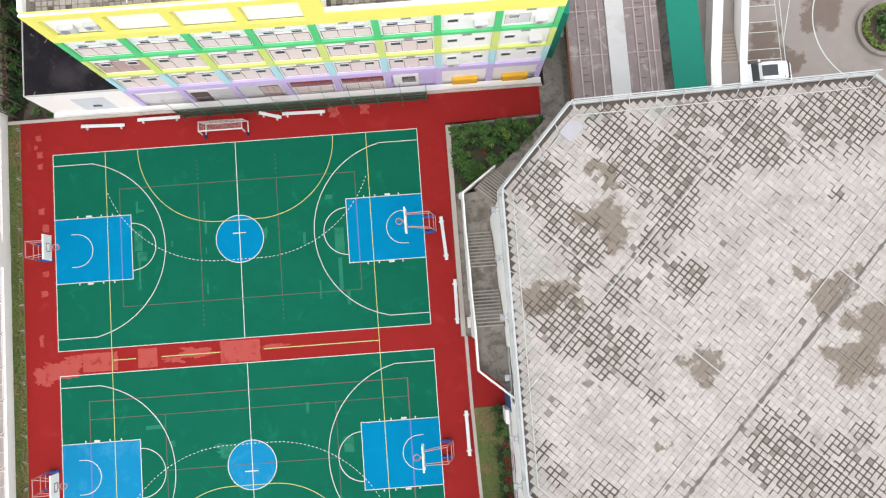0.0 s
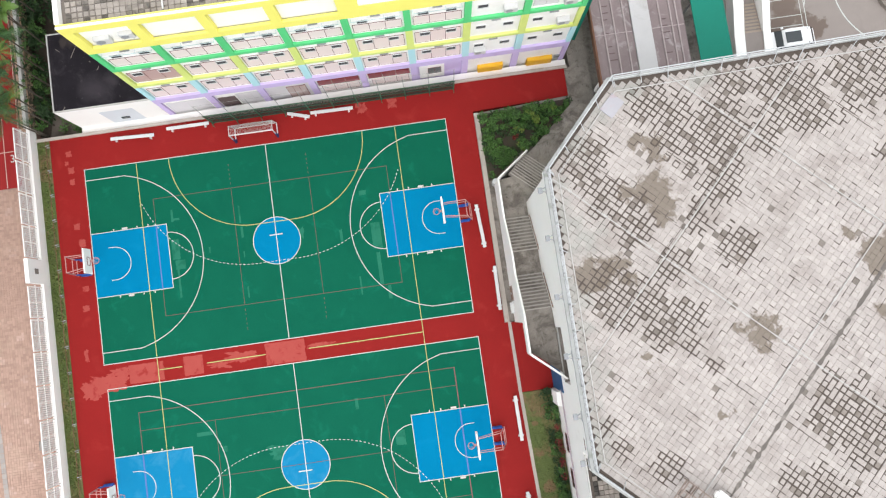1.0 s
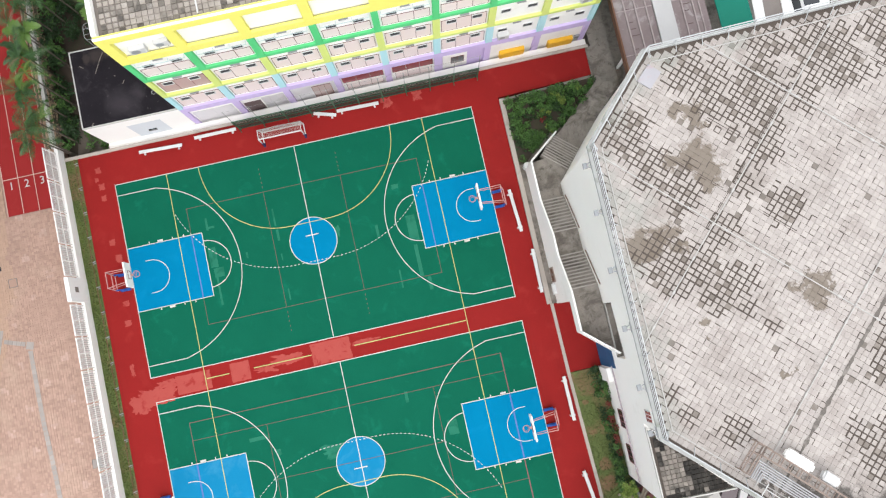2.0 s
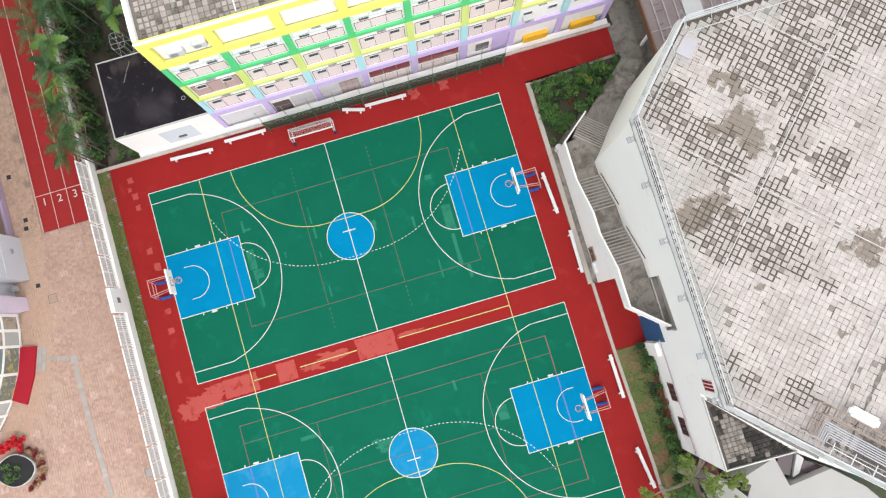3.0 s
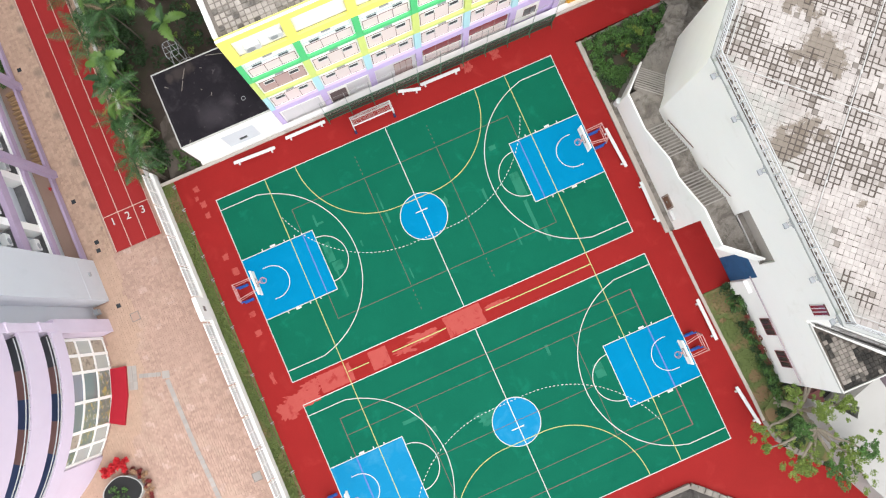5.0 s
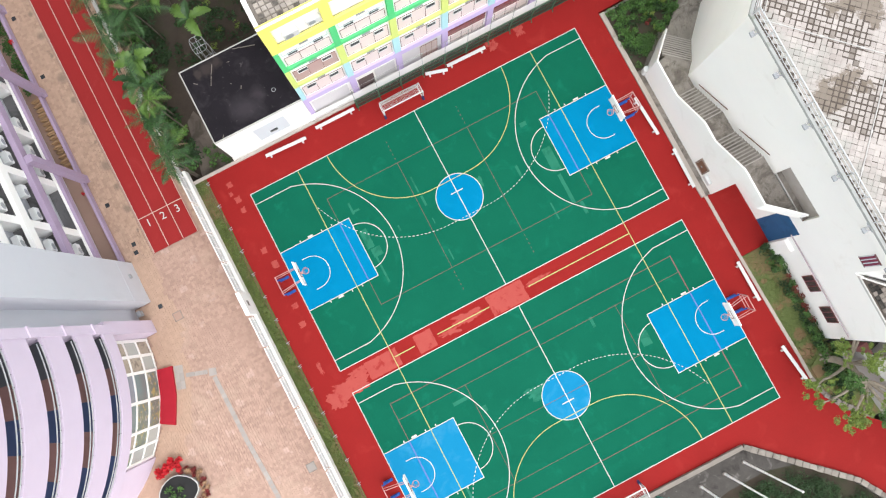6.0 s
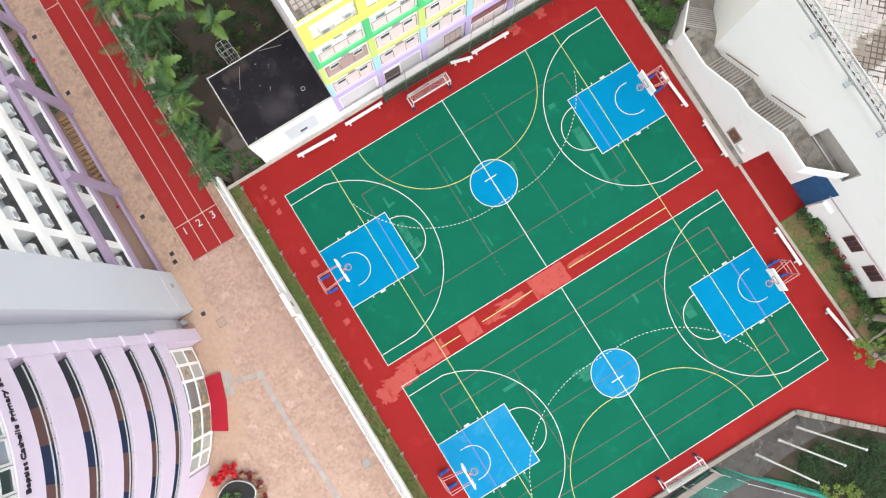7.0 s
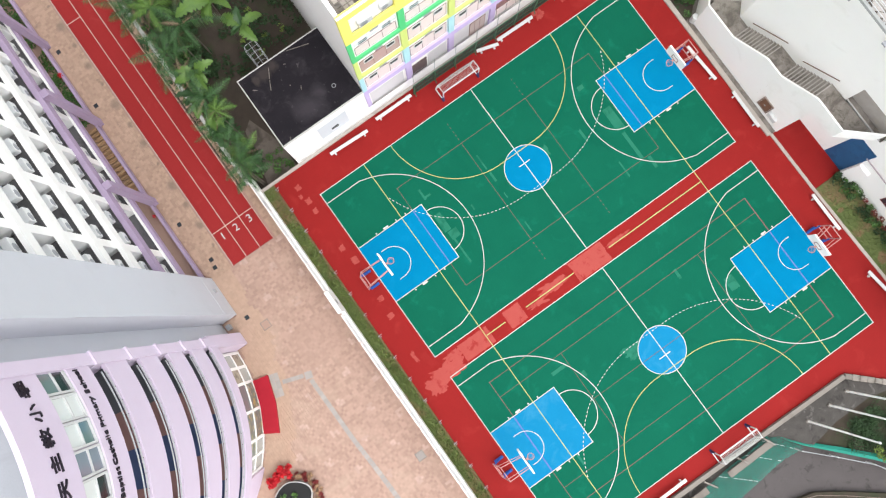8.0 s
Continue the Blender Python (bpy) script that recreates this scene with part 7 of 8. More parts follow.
for k in range(170):
    for j in range(5):
        bar(bm, netpt(k / 170, j / 5), netpt(k / 170, (j + 1) / 5), 0.012)
for j in range(25):
    for k in range(40):
        bar(bm, netpt(k / 40, j / 24), netpt((k + 1) / 40, j / 24), 0.015)
part("mesh", bm, "net_teal", net)["kind"] = "stuff"
bm = bmesh.new()
for u in (0.32, 0.55, 0.78, 0.93):
    for j in range(8):
        if rg.random() < 0.75:
            bar(bm, netpt(u + 0.004 * j, j / 8) + Vector((0, 0, 0.03)), netpt(u + 0.004 * (j + 0.7), (j + 0.7) / 8) + Vector((0, 0, 0.03)), 0.035)
part("seam", bm, "white_metal", net, "pale lacing along the net")["kind"] = "stuff"
# bunched solid edge of the net along the slope
bm = bmesh.new()
edge = [(3.2, -26.9, 0.06), (4.5, -28.5, 0.14), (6.4, -30.4, 0.22), (8.3, -32.4, 0.24), (9.1, -33.6, 0.12), (11.5, -38, 0.1)]
rows = []
for x, y, w in edge:
    rows.append([bm.verts.new((x - 0.7 * w, y - 0.7 * w, -0.35)), bm.verts.new((x, y, -0.1)), bm.verts.new((x + 0.7 * w, y + 0.7 * w, -0.3)), bm.verts.new((x, y, -0.6))])
for a, b in zip(rows, rows[1:]):
    for c in range(4):
        d = (c + 1) % 4
        bm.faces.new((a[c], b[c], b[d], a[d]))
bm.faces.new(rows[0])
bm.faces.new(rows[-1][::-1])
part("folded_edge", bm, "net_teal", net, "bunched teal net edge")
bm = bmesh.new()
for (ax, ay, aw), (bx, by, bw) in zip(edge[1:], edge[2:]):
    tube(bm, (ax - 0.4, ay - 0.4, -0.3), (bx - 0.4, by - 0.4, -0.3), 0.035)
part("rail", bm, "steel", net)
for x, y, w in edge[1:]:
    bm = bmesh.new()
    tube(bm, (x - 0.4, y - 0.4, -1.6), (x - 0.4, y - 0.4, -0.2), 0.05)
    part("post", bm, "white_metal", net)
# low bank beyond the road
bm = bmesh.new()
prism(bm, [(1.4, -31.75), (3.2, -32.2), (5.0, -33.4), (7.6, -35.4), (11, -40), (0, -40), (-2, -33)], -1.62, -1.2)
setting(part("bank", bm, "slope_soil"), "dark mossy bank beyond the road", "bank")
bm = bmesh.new()
pts = [(1.6, -31.9), (3.3, -32.5), (5.0, -33.75), (7.4, -35.7)]
for a, b in zip(pts, pts[1:]):
    bar(bm, (*a, -1.17), (*b, -1.17), 0.03, 0.03)
tagged(part("garden_hose", bm, "frame_tan"), "long tan hose lying on the bank", "hose")
for x, w in ((-5.0, 3.6), (0.75, 4.0)):
    bm = bmesh.new()
    m = Matrix.Translation((x, -27.3, -0.82)) @ Matrix.Rotation(radians(1), 4, 'Z')
    box(bm, -w / 2, w / 2, -0.25, 0.25, 0, 0.12, m)
    tagged(part("concrete_beam", bm, "concrete_light"), "pale concrete beam below the edge wall", "beam", "beams below the edge wall")
for x in (-6.5, -3.2, -0.2, 2.2):
    bm = bmesh.new()
    bar(bm, (x, -26.3, 0.2), (x + 0.7, -27.6, -0.9), 0.12)
    tagged(part("timber_strut", bm, "concrete"), "grey-brown strut leaning below the edge wall", "strut", "struts below the edge wall")

# ---- sports equipment ----
def hoop_stand(x, y, s):
    """A basketball stand: s is +1 where the board looks towards minus x."""
    h = root("basketball_stand", (x, y, 0), "basketball stand with white backboard, pink-red arms and blue padded base", "basketball stand", "basketball stands")
    m = Matrix.Rotation(0 if s > 0 else math.pi, 4, 'Z')

    def add(name, bm, material, label="", parent=None):
        bmesh.ops.transform(bm, matrix=m, verts=bm.verts)
        return part(name, bm, material, parent or h, label)

    bm = bmesh.new()
    box(bm, 0.0, 0.10, -0.9, 0.9, 2.88, 3.95)
    bmesh.ops.bevel(bm, geom=list(bm.edges), offset=0.012, segments=1, affect='EDGES')
    board = add("backboard", bm, "white", "white backboard")
    bm = bmesh.new()
    box(bm, -0.02, 0.14, -0.92, 0.92, 2.80, 2.90)
    bmesh.ops.bevel(bm, geom=list(bm.edges), offset=0.02, segments=1, affect='EDGES')
    add("bottom_pad", bm, "ac_white", "white padded lower edge", board)
    bm = bmesh.new()
    for a, b in (((-0.29, 3.05), (0.29, 3.05)), ((0.29, 3.05), (0.29, 3.5)), ((0.29, 3.5), (-0.29, 3.5)), ((-0.29, 3.5), (-0.29, 3.05))):
        bar(bm, (-0.008, *a), (-0.008, *b), 0.05, 0.008)
    add("target_square", bm, "maroon", "", board)
    bm = bmesh.new()
    pts = arc(-0.42, 0, 0.235, 0, 360, 20)
    for a, b in zip(pts, pts[1:]):
        tube(bm, (*a, 3.05), (*b, 3.05), 0.022, n=6, caps=False)
    box(bm, -0.2, 0.0, -0.08, 0.08, 3.0, 3.06)
    rim = add("rim", bm, "frame_pink", "faded red rim")
    bm = bmesh.new()
    for k in range(12):
        a0, a1 = math.tau * k / 12, math.tau * (k + 1) / 12
        for f, g in ((a0, a1), (a1, a0)):
            tube(bm, (-0.42 + 0.23 * math.cos(f), 0.23 * math.sin(f), 3.04), (-0.42 + 0.14 * math.cos(g), 0.14 * math.sin(g), 2.65), 0.008, n=4, caps=False)
    add("net", bm, "frame_pink", "", rim)
    for y0 in (-0.58, 0.58):
        bm = bmesh.new()
        bar(bm, (0.06, y0 * 0.8, 3.6), (1.75, y0, 3.05), 0.05)
        bar(bm, (1.75, y0, 3.08), (2.2, y0, 0.25), 0.06)
        bar(bm, (0.06, y0 * 0.8, 3.0), (1.9, y0, 2.0), 0.04)
        add("arm", bm, "frame_pink", "pink-red steel arm")
        bm = bmesh.new()
        box(bm, 1.3, 2.05, y0 - 0.1, y0 + 0.1, 0.0, 0.26)
        bmesh.ops.bevel(bm, geom=list(bm.edges), offset=0.03, segments=1, affect='EDGES')
        add("base_pad", bm, "pad_blue", "blue padded base")
        bm = bmesh.new()
        bar(bm, (1.5, y0, 0.2), (2.1, y0, 0.9), 0.1)
        add("pad_strut", bm, "pad_blue")
    for xx, z in ((1.75, 3.05), (2.2, 0.4), (2.05, 1.4)):
        bm = bmesh.new()
        bar(bm, (xx, -0.58, z), (xx, 0.58, z), 0.05)
        add("cross_bar", bm, "frame_pink")
    return h


hoop_stand(12.72, 0.02, 1)
hoop_stand(-12.9, 0.0, -1)
hoop_stand(12.8, -16.75, 1)
hoop_stand(-12.82, -16.85, -1)


def bench(cx, cy, length, rot):
    b = root("balance_bench", (cx, cy, 0), "long low white bench on two feet", "bench", "white benches round the courts")
    b.rotation_euler = (0, 0, radians(rot))
    bm = bmesh.new()
    box(bm, -length / 2, length / 2, -0.125, 0.125, 0.36, 0.42)
    bmesh.ops.bevel(bm, geom=list(bm.edges), offset=0.012, segments=1, affect='EDGES')
    part("seat", bm, "white_metal", b)
    boxes("beam", [(-length / 2 + 0.1, length / 2 - 0.1, -0.05, 0.05, 0.2, 0.358)], "white_metal", b)
    for x in (-length / 2 + 0.35, length / 2 - 0.35):
        boxes("foot", [(x - 0.06, x + 0.06, -0.2, 0.2, 0.0, 0.198)], "white_metal", b)
    return b


for (x0, y0), (x1, y1) in (((-11.6, 9.5), (-8.27, 9.36)), ((-7.27, 9.68), (-4.0, 9.68)), ((2.05, 9.55), (3.73, 9.05)), ((3.82, 9.33), (7.09, 9.27)), ((15.35, 0.5), (15.55, -2.81)), ((16.05, -4.3), (16.0, -7.63)), ((16.13, -14.05), (16.16, -17.35)), ((15.98, -21.05), (16.38, -24.2)), ((-4.2, -25.35), (-7.5, -25.4))):
    bench((x0 + x1) / 2, (y0 + y1) / 2, math.hypot(x1 - x0, y1 - y0), math.degrees(math.atan2(y1 - y0, x1 - x0)))


def goal(cx, cy, s, label):
    """A small-sided goal; s is the way its net goes back."""
    g = root("handball_goal", (cx, cy, 0), label, "goal", "goals")
    W, Hh, D = 1.62, 2.0, 1.05
    for x in (-W, W):
        bm = bmesh.new()
        bar(bm, (x, 0, 0.9), (x, 0, Hh), 0.07)
        part("post", bm, "white_metal", g)
        bm = bmesh.new()
        bar(bm, (x, 0, 0.0), (x, 0, 0.898), 0.11)
        part("post_foot", bm, "navy", g, "dark blue lower post")
        bm = bmesh.new()
        bar(bm, (x, 0, 0.04), (x, s * D, 0.04), 0.07)
        bar(bm, (x, s * D, 0.04), (x, s * 0.75, Hh - 0.1), 0.05)
        bar(bm, (x, s * 0.75, Hh - 0.1), (x, 0, Hh), 0.05)
        part("side_frame", bm, "white_metal", g)
        bm = bmesh.new()
        box(bm, x - 0.09, x + 0.09, -s * 0.12, s * 0.2, 0.0, 0.1)
        bmesh.ops.bevel(bm, geom=list(bm.edges), offset=0.03, segments=1, affect='EDGES')
        part("weight", bm, "navy", g, "dark blue anchor weight")
    bm = bmesh.new()
    bar(bm, (-W, 0, Hh), (W, 0, Hh), 0.08)
    part("crossbar", bm, "white_metal", g)
    bm = bmesh.new()
    bar(bm, (-W, s * D, 0.03), (W, s * D, 0.03), 0.04)
    part("rear_bar", bm, "white_metal", g)
    bm = bmesh.new()
    def sag(x, v):
        e = 1 - (x / W) ** 2
        if v < 0.35:
            t = v / 0.35
            return Vector((x, s * 0.75 * t, Hh - 0.1 * t - 0.25 * e * math.sin(math.pi * t)))
        t = (v - 0.35) / 0.65
        return Vector((x, s * (0.75 + 0.3 * t + 0.12 * e * math.sin(math.pi * t)), (Hh - 0.1) * (1 - t) + 0.04))
    for k in range(27):
        x = -W + 2 * W * k / 26
        for j in range(12):
            tube(bm, sag(x, j / 12), sag(x, (j + 1) / 12), 0.007, n=3, caps=False)
    for j in range(1, 22):
        for k in range(12):
            a, b = -W + 2 * W * k / 12, -W + 2 * W * (k + 1) / 12
            tube(bm, sag(a, j / 22), sag(b, j / 22), 0.007, n=3, caps=False)
    part("net", bm, "line_white", g, "thin white goal net")
    return g


goal(-0.55, 8.0, 1, "white goal with a sagging net and dark weights")
goal(0.18, -24.85, -1, "white goal with sagging net standing against the edge wall")

# ---- planting ----
rgp = random.Random(31)


def frond_mesh(name, length, droop, material, width=0.42, n=28):
    """One palm frond: an arched midrib with narrow leaflets each side."""
    bm = bmesh.new()
    def at(t):
        return Vector((length * (t - 0.18 * droop * t * t), 0, length * (0.42 * t - (0.34 + 0.5 * droop) * t * t)))
    for k in range(8):
        tube(bm, at(k / 8), at((k + 1) / 8), 0.03 * (1 - k / 9), 0.03 * (1 - (k + 1) / 9), 4, False)
    for k in range(3, n):
        t = k / n
        p = at(t)
        d = (at(min(1, t + 0.03)) - at(t - 0.03)).normalized()
        w = width * length * 0.5 * math.sin(math.pi * min(0.97, 0.18 + 0.8 * t)) ** 0.8
        for s in (-1, 1):
            side = Vector((0, s, 0)) * w + d * w * 0.55 + Vector((0, 0, -w * 0.35))
            c = d * 0.021 * length * 0.5
            a = [bm.verts.new(q) for q in (p - c, p + c, p + side * 0.6 + c * 0.8 + Vector((0, 0, 0.03)), p + side)]
            bm.faces.new((a[0], a[1], a[2]))
            bm.faces.new((a[0], a[2], a[3]))
    me = bpy.data.meshes.new(name)
    bm.to_mesh(me)
    bm.free()
    me.materials.append(M[material])
    return me


FR = [frond_mesh("frond", 2.6, 0.5, "frond"), frond_mesh("frond", 2.2, 0.9, "frond"), frond_mesh("frond", 3.0, 0.3, "frond"), frond_mesh("frond", 2.0, 1.1, "frond_dry", 0.3)]
FL = [frond_mesh("frond", 2.4, 0.6, "frond_light"), frond_mesh("frond", 2.0, 0.9, "frond_light")]


def blade_mesh(name, length, width, material):
    """A broad banana-like leaf: a folded blade along an arched midrib, torn at the edge."""
    bm = bmesh.new()
    rg = random.Random(int(length * 100))
    n = 24
    rows = []
    for k in range(n + 1):
        t = k / n
        p = Vector((length * t * (1 - 0.15 * t), 0, length * (0.5 * t - 0.7 * t * t)))
        w = width * math.sin(math.pi * min(1, 0.08 + 0.92 * t)) ** 0.6 * (0.5 + 0.5 * min(1, t * 4)) * rg.uniform(0.5, 1.1)
        rows.append([bm.verts.new(p + Vector((0, -w, w * 0.25))), bm.verts.new(p), bm.verts.new(p + Vector((0, w, w * 0.25)))])
    for a, b in zip(rows, rows[1:]):
        for c in (0, 1):
            bm.faces.new((a[c], b[c], b[c + 1], a[c + 1]))
    me = bpy.data.meshes.new(name)
    bm.to_mesh(me)
    bm.free()
    me.materials.append(M[material])
    return me


BL = [blade_mesh("leaf", 1.75, 0.38, "frond_light"), blade_mesh("leaf", 1.5, 0.32, "frond"), blade_mesh("leaf", 1.9, 0.42, "frond_light")]


def palm(x, y, z0, h, n, lean=(0, 0), size=1.0, kind="dark"):
    word = {"dark": "slender palm with arching dark green fronds", "light": "slender palm with bright yellow-green fronds", "broad": "clump with broad bright green banana-like leaves"}[kind]
    p = root("palm_tree", (x, y, z0), word + " in the planted strip", "palm tree", "palms beside the running track")
    bm = bmesh.new()
    pts = [Vector((lean[0] * t * t, lean[1] * t * t, h * t)) for t in [k / 6 for k in range(7)]]
    for k in range(6):
        tube(bm, pts[k], pts[k + 1], 0.07 - 0.006 * k, 0.07 - 0.006 * (k + 1), 8, k in (0, 5))
    part("trunk", bm, "palm_trunk", p)
    pool = {"dark": FR[:3], "light": FL, "broad": BL}[kind]
    for k in range(n):
        me = FR[3] if rgp.random() < 0.11 and kind != "broad" else pool[rgp.randrange(len(pool))]
        f = new("frond", me)
        f.parent = p
        f.location = pts[-1]
        f.rotation_euler = (rgp.uniform(-0.4, 0.4), rgp.uniform(-0.6, 0.4), math.tau * k / n + rgp.uniform(-0.5, 0.5))
        q = size * rgp.uniform(0.65, 1.2)
        f.scale = (q, q, q)
    return p


# crowns of the strip: x, y, height, size, kind
PALMS = [(-16.95, 10.82, 7.3, 0.72, "dark"), (-16.53, 11.7, 6.9, 0.72, "light"), (-17.06, 12.55, 7.1, 0.72, "dark"), (-16.82, 13.69, 6.8, 0.9, "broad"), (-17.29, 14.17, 6.8, 0.72, "dark"), (-16.28, 14.71, 7.6, 0.72, "light"), (-16.55, 15.97, 7.6, 0.72, "dark"), (-17.13, 17.1, 6.5, 0.9, "broad"), (-16.21, 17.96, 7.3, 0.99, "broad"), (-16.86, 18.69, 7.3, 0.72, "dark"), (-16.52, 20.52, 7, 0.92, "dark"), (-15.72, 21.33, 6.5, 0.8, "dark"), (-14.65, 21.92, 7, 1.03, "dark"), (-12.27, 21.59, 7.4, 1.32, "broad"), (-11.67, 19.13, 6.8, 1.1, "broad"), (-16.71, 23.99, 6.4, 0.86, "dark"), (-15.87, 24.19, 6.9, 1.03, "light"), (-13.83, 24.46, 6.6, 1.15, "dark"), (-16.83, 26.46, 6.7, 0.92, "dark"), (-12.68, 25.4, 7.6, 1.15, "light"), (-10.08, 23.72, 6.6, 1.15, "dark"), (-15.32, 27.7, 6.8, 1.15, "dark"), (-9.35, 26.15, 7.2, 1.15, "dark"), (-16.73, 28.59, 7.6, 1.03, "light"), (-13.47, 29.83, 6.4, 1.15, "dark"), (-17.1, 10.8, 6.6, 0.8, "dark"), (-17, 24.6, 6.4, 0.95, "dark"), (-14.6, 28.2, 7, 1, "dark")]
for x, y, h, s, kind in PALMS:
    palm(x, y, -1.2, h, rgp.randrange(9, 13) if kind != "broad" else 7, (rgp.uniform(-0.4, 0.4), rgp.uniform(-0.4, 0.4)), s, kind)
bm = bmesh.new()
prism(bm, [(-18.68, 10.6), (-14.1, 10.58), (-14.1, 16.85), (-7.15, 16.85), (-7.15, 45), (-18.68, 45)], -2.1, -1.2)
setting(part("planting_bed", bm, "soil"), "dark soil alley full of undergrowth behind the annex", "garden bed")
bm = bmesh.new()
prism(bm, [(-18.68, 11.3), (-17.45, 11.3), (-17.45, 45), (-18.68, 45)], -1.2, -0.02)
setting(part("verge", bm, "soil"), "rough soil verge beside the running track", "verge")
bm = bmesh.new()
prism(bm, [(-16.9, 10.62), (-14.2, 10.6), (-14.3, 13.2), (-15.2, 15.8), (-16.0, 15.2), (-16.5, 12.6)], -1.3, -1.17)
setting(part("alley_path", bm, "alley"), "grimy concrete alley path beside the annex", "path")
# overgrown low white wall beside the track
low_wall = root("low_wall", (-17.9, 20, 0), "low pale concrete wall overgrown by palms", "wall")
low_wall.matrix_world = Matrix.Identity(4)
boxes("wall", [(-18.1, -17.85, 11.25, 44, -0.03, 0.5)], "white_roof", low_wall)


def clumps(name, material, spots, size, n, r, label, category):
    bm = bmesh.new()
    for x, y, z in spots:
        leaves(bm, rgp, (x, y, z), r * rgp.uniform(0.7, 1.25), n, size, 0.8)
    return tagged(part(name, bm, material), label, category, kind="stuff")


def scatter(n, x0, x1, y0, y1, z0, z1, test=None):
    out = []
    while len(out) < n:
        x, y = rgp.uniform(x0, x1), rgp.uniform(y0, y1)
        if not test or test(x, y):
            out.append((x, y, rgp.uniform(z0, z1)))
    return out


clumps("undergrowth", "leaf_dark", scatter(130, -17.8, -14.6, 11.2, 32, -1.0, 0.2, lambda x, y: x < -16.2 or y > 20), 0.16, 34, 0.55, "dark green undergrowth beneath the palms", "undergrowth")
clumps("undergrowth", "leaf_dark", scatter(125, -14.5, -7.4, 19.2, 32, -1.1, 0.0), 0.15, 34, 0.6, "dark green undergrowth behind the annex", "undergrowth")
clumps("undergrowth", "leaf", scatter(75, -17.8, -16.2, 11.2, 32, -0.6, 0.4), 0.13, 26, 0.4, "mixed green shrubs along the running track", "undergrowth")
clumps("undergrowth", "leaf_light", scatter(9, -17.4, -9.0, 17.2, 30, -0.8, 0.2), 0.12, 20, 0.32, "yellow-green shrubs behind the annex", "undergrowth")
clumps("verge_plants", "leaf", scatter(14, -15.7, -14.4, 10.9, 12.4, -1.1, -0.5), 0.10, 22, 0.35, "small green plants in the alley by the annex", "undergrowth")
# dead fronds and litter on the verge, plants climbing over the wall
bm = bmesh.new()
for x, y, _ in scatter(900, -18.66, -17.3, 11.4, 34, 0, 1):
    leaves(bm, rgp, (x, y, 0.03), 0.12, 2, 0.10, 0.1, 0.8)
tagged(part("leaf_litter", bm, "frond_dry"), "dry brown fallen leaves on the verge", "leaf litter", kind="stuff")
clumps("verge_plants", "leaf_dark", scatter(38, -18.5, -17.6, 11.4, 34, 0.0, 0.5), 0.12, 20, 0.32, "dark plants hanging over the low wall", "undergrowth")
clumps("verge_plants", "leaf", scatter(20, -18.4, -17.6, 11.4, 34, 0.2, 0.6), 0.11, 18, 0.26, "green plants hanging over the low wall", "undergrowth")
# hedge bed north-west of the hall
HB = inside_poly([(16.7, 7.3), (23.5, 7.5), (23.6, 6.6), (21.0, 4.7), (19.1, 4.2), (17.3, 2.6), (16.8, 2.4)])
bm = bmesh.new()
prism(bm, [(16.6, 7.4), (23.6, 7.7), (23.7, 6.5), (21.0, 4.6), (19.0, 4.1), (17.3, 2.4), (16.6, 2.2)], -0.3, 0.12)
setting(part("shrub_bed", bm, "soil"), "soil bed under the shrubs", "garden bed")
HG = [(18.7, 4.9, 0.75), (20.0, 5.3, 0.5)]


def grown(x, y):
    return HB(x, y) and all(math.hypot(x - a, y - b) > r for a, b, r in HG)


clumps("hedge", "leaf", scatter(120, 16.7, 23.6, 2.2, 7.6, 0.2, 0.8, grown), 0.10, 50, 0.34, "dense leafy green shrubs in the corner bed", "hedge")
clumps("hedge", "leaf_dark", scatter(60, 16.7, 23.6, 2.2, 7.6, 0.1, 0.4, grown), 0.11, 40, 0.40, "dark green shrubs in the corner bed", "hedge")
clumps("hedge", "leaf_light", [(20.8 + rgp.gauss(0, 0.2), 6.3 + rgp.gauss(0, 0.3), 0.8) for k in range(5)] + [(19.6, 5.6, 0.7), (19.3, 4.6, 0.7), (19.5, 4.2, 0.7), (19.2, 5.9, 0.6), (20.3, 6.9, 0.6), (22.2, 7.1, 0.7)], 0.085, 34, 0.26, "yellow-green croton shrubs in the corner bed", "hedge")
clumps("croton", "leaf_red", [(19.0, 5.2, 0.4), (19.3, 5.3, 0.4)], 0.08, 30, 0.2, "small red croton in the corner bed", "shrub")
clumps("round_bush", "leaf", [(18.1 + 0.35 * math.cos(k), 3.9 + 0.35 * math.sin(k), 0.6) for k in range(6)], 0.05, 150, 0.5, "clipped round green bush in the corner bed", "bush")
# bed along the hall wall
GB = inside_poly([(18.25, -13.96), (18.95, -13.96), (18.95, -21.8), (19.8, -23.6), (18.4, -24.8), (18.2, -20)])
clumps("shrubs", "leaf", scatter(34, 17.4, 19.8, -25, -13.9, 0.2, 0.8, GB), 0.10, 40, 0.34, "green shrubs along the hall wall", "shrubs")
clumps("shrubs", "leaf_dark", scatter(46, 17.4, 19.8, -25, -13.9, 0.1, 0.5, GB), 0.10, 44, 0.38, "dark green shrubs along the hall wall", "shrubs")
clumps("croton", "leaf_red", scatter(7, 18.75, 19.02, -20.4, -16.6, 0.4, 0.9), 0.08, 30, 0.26, "dark red croton shrubs along the hall wall", "shrubs")
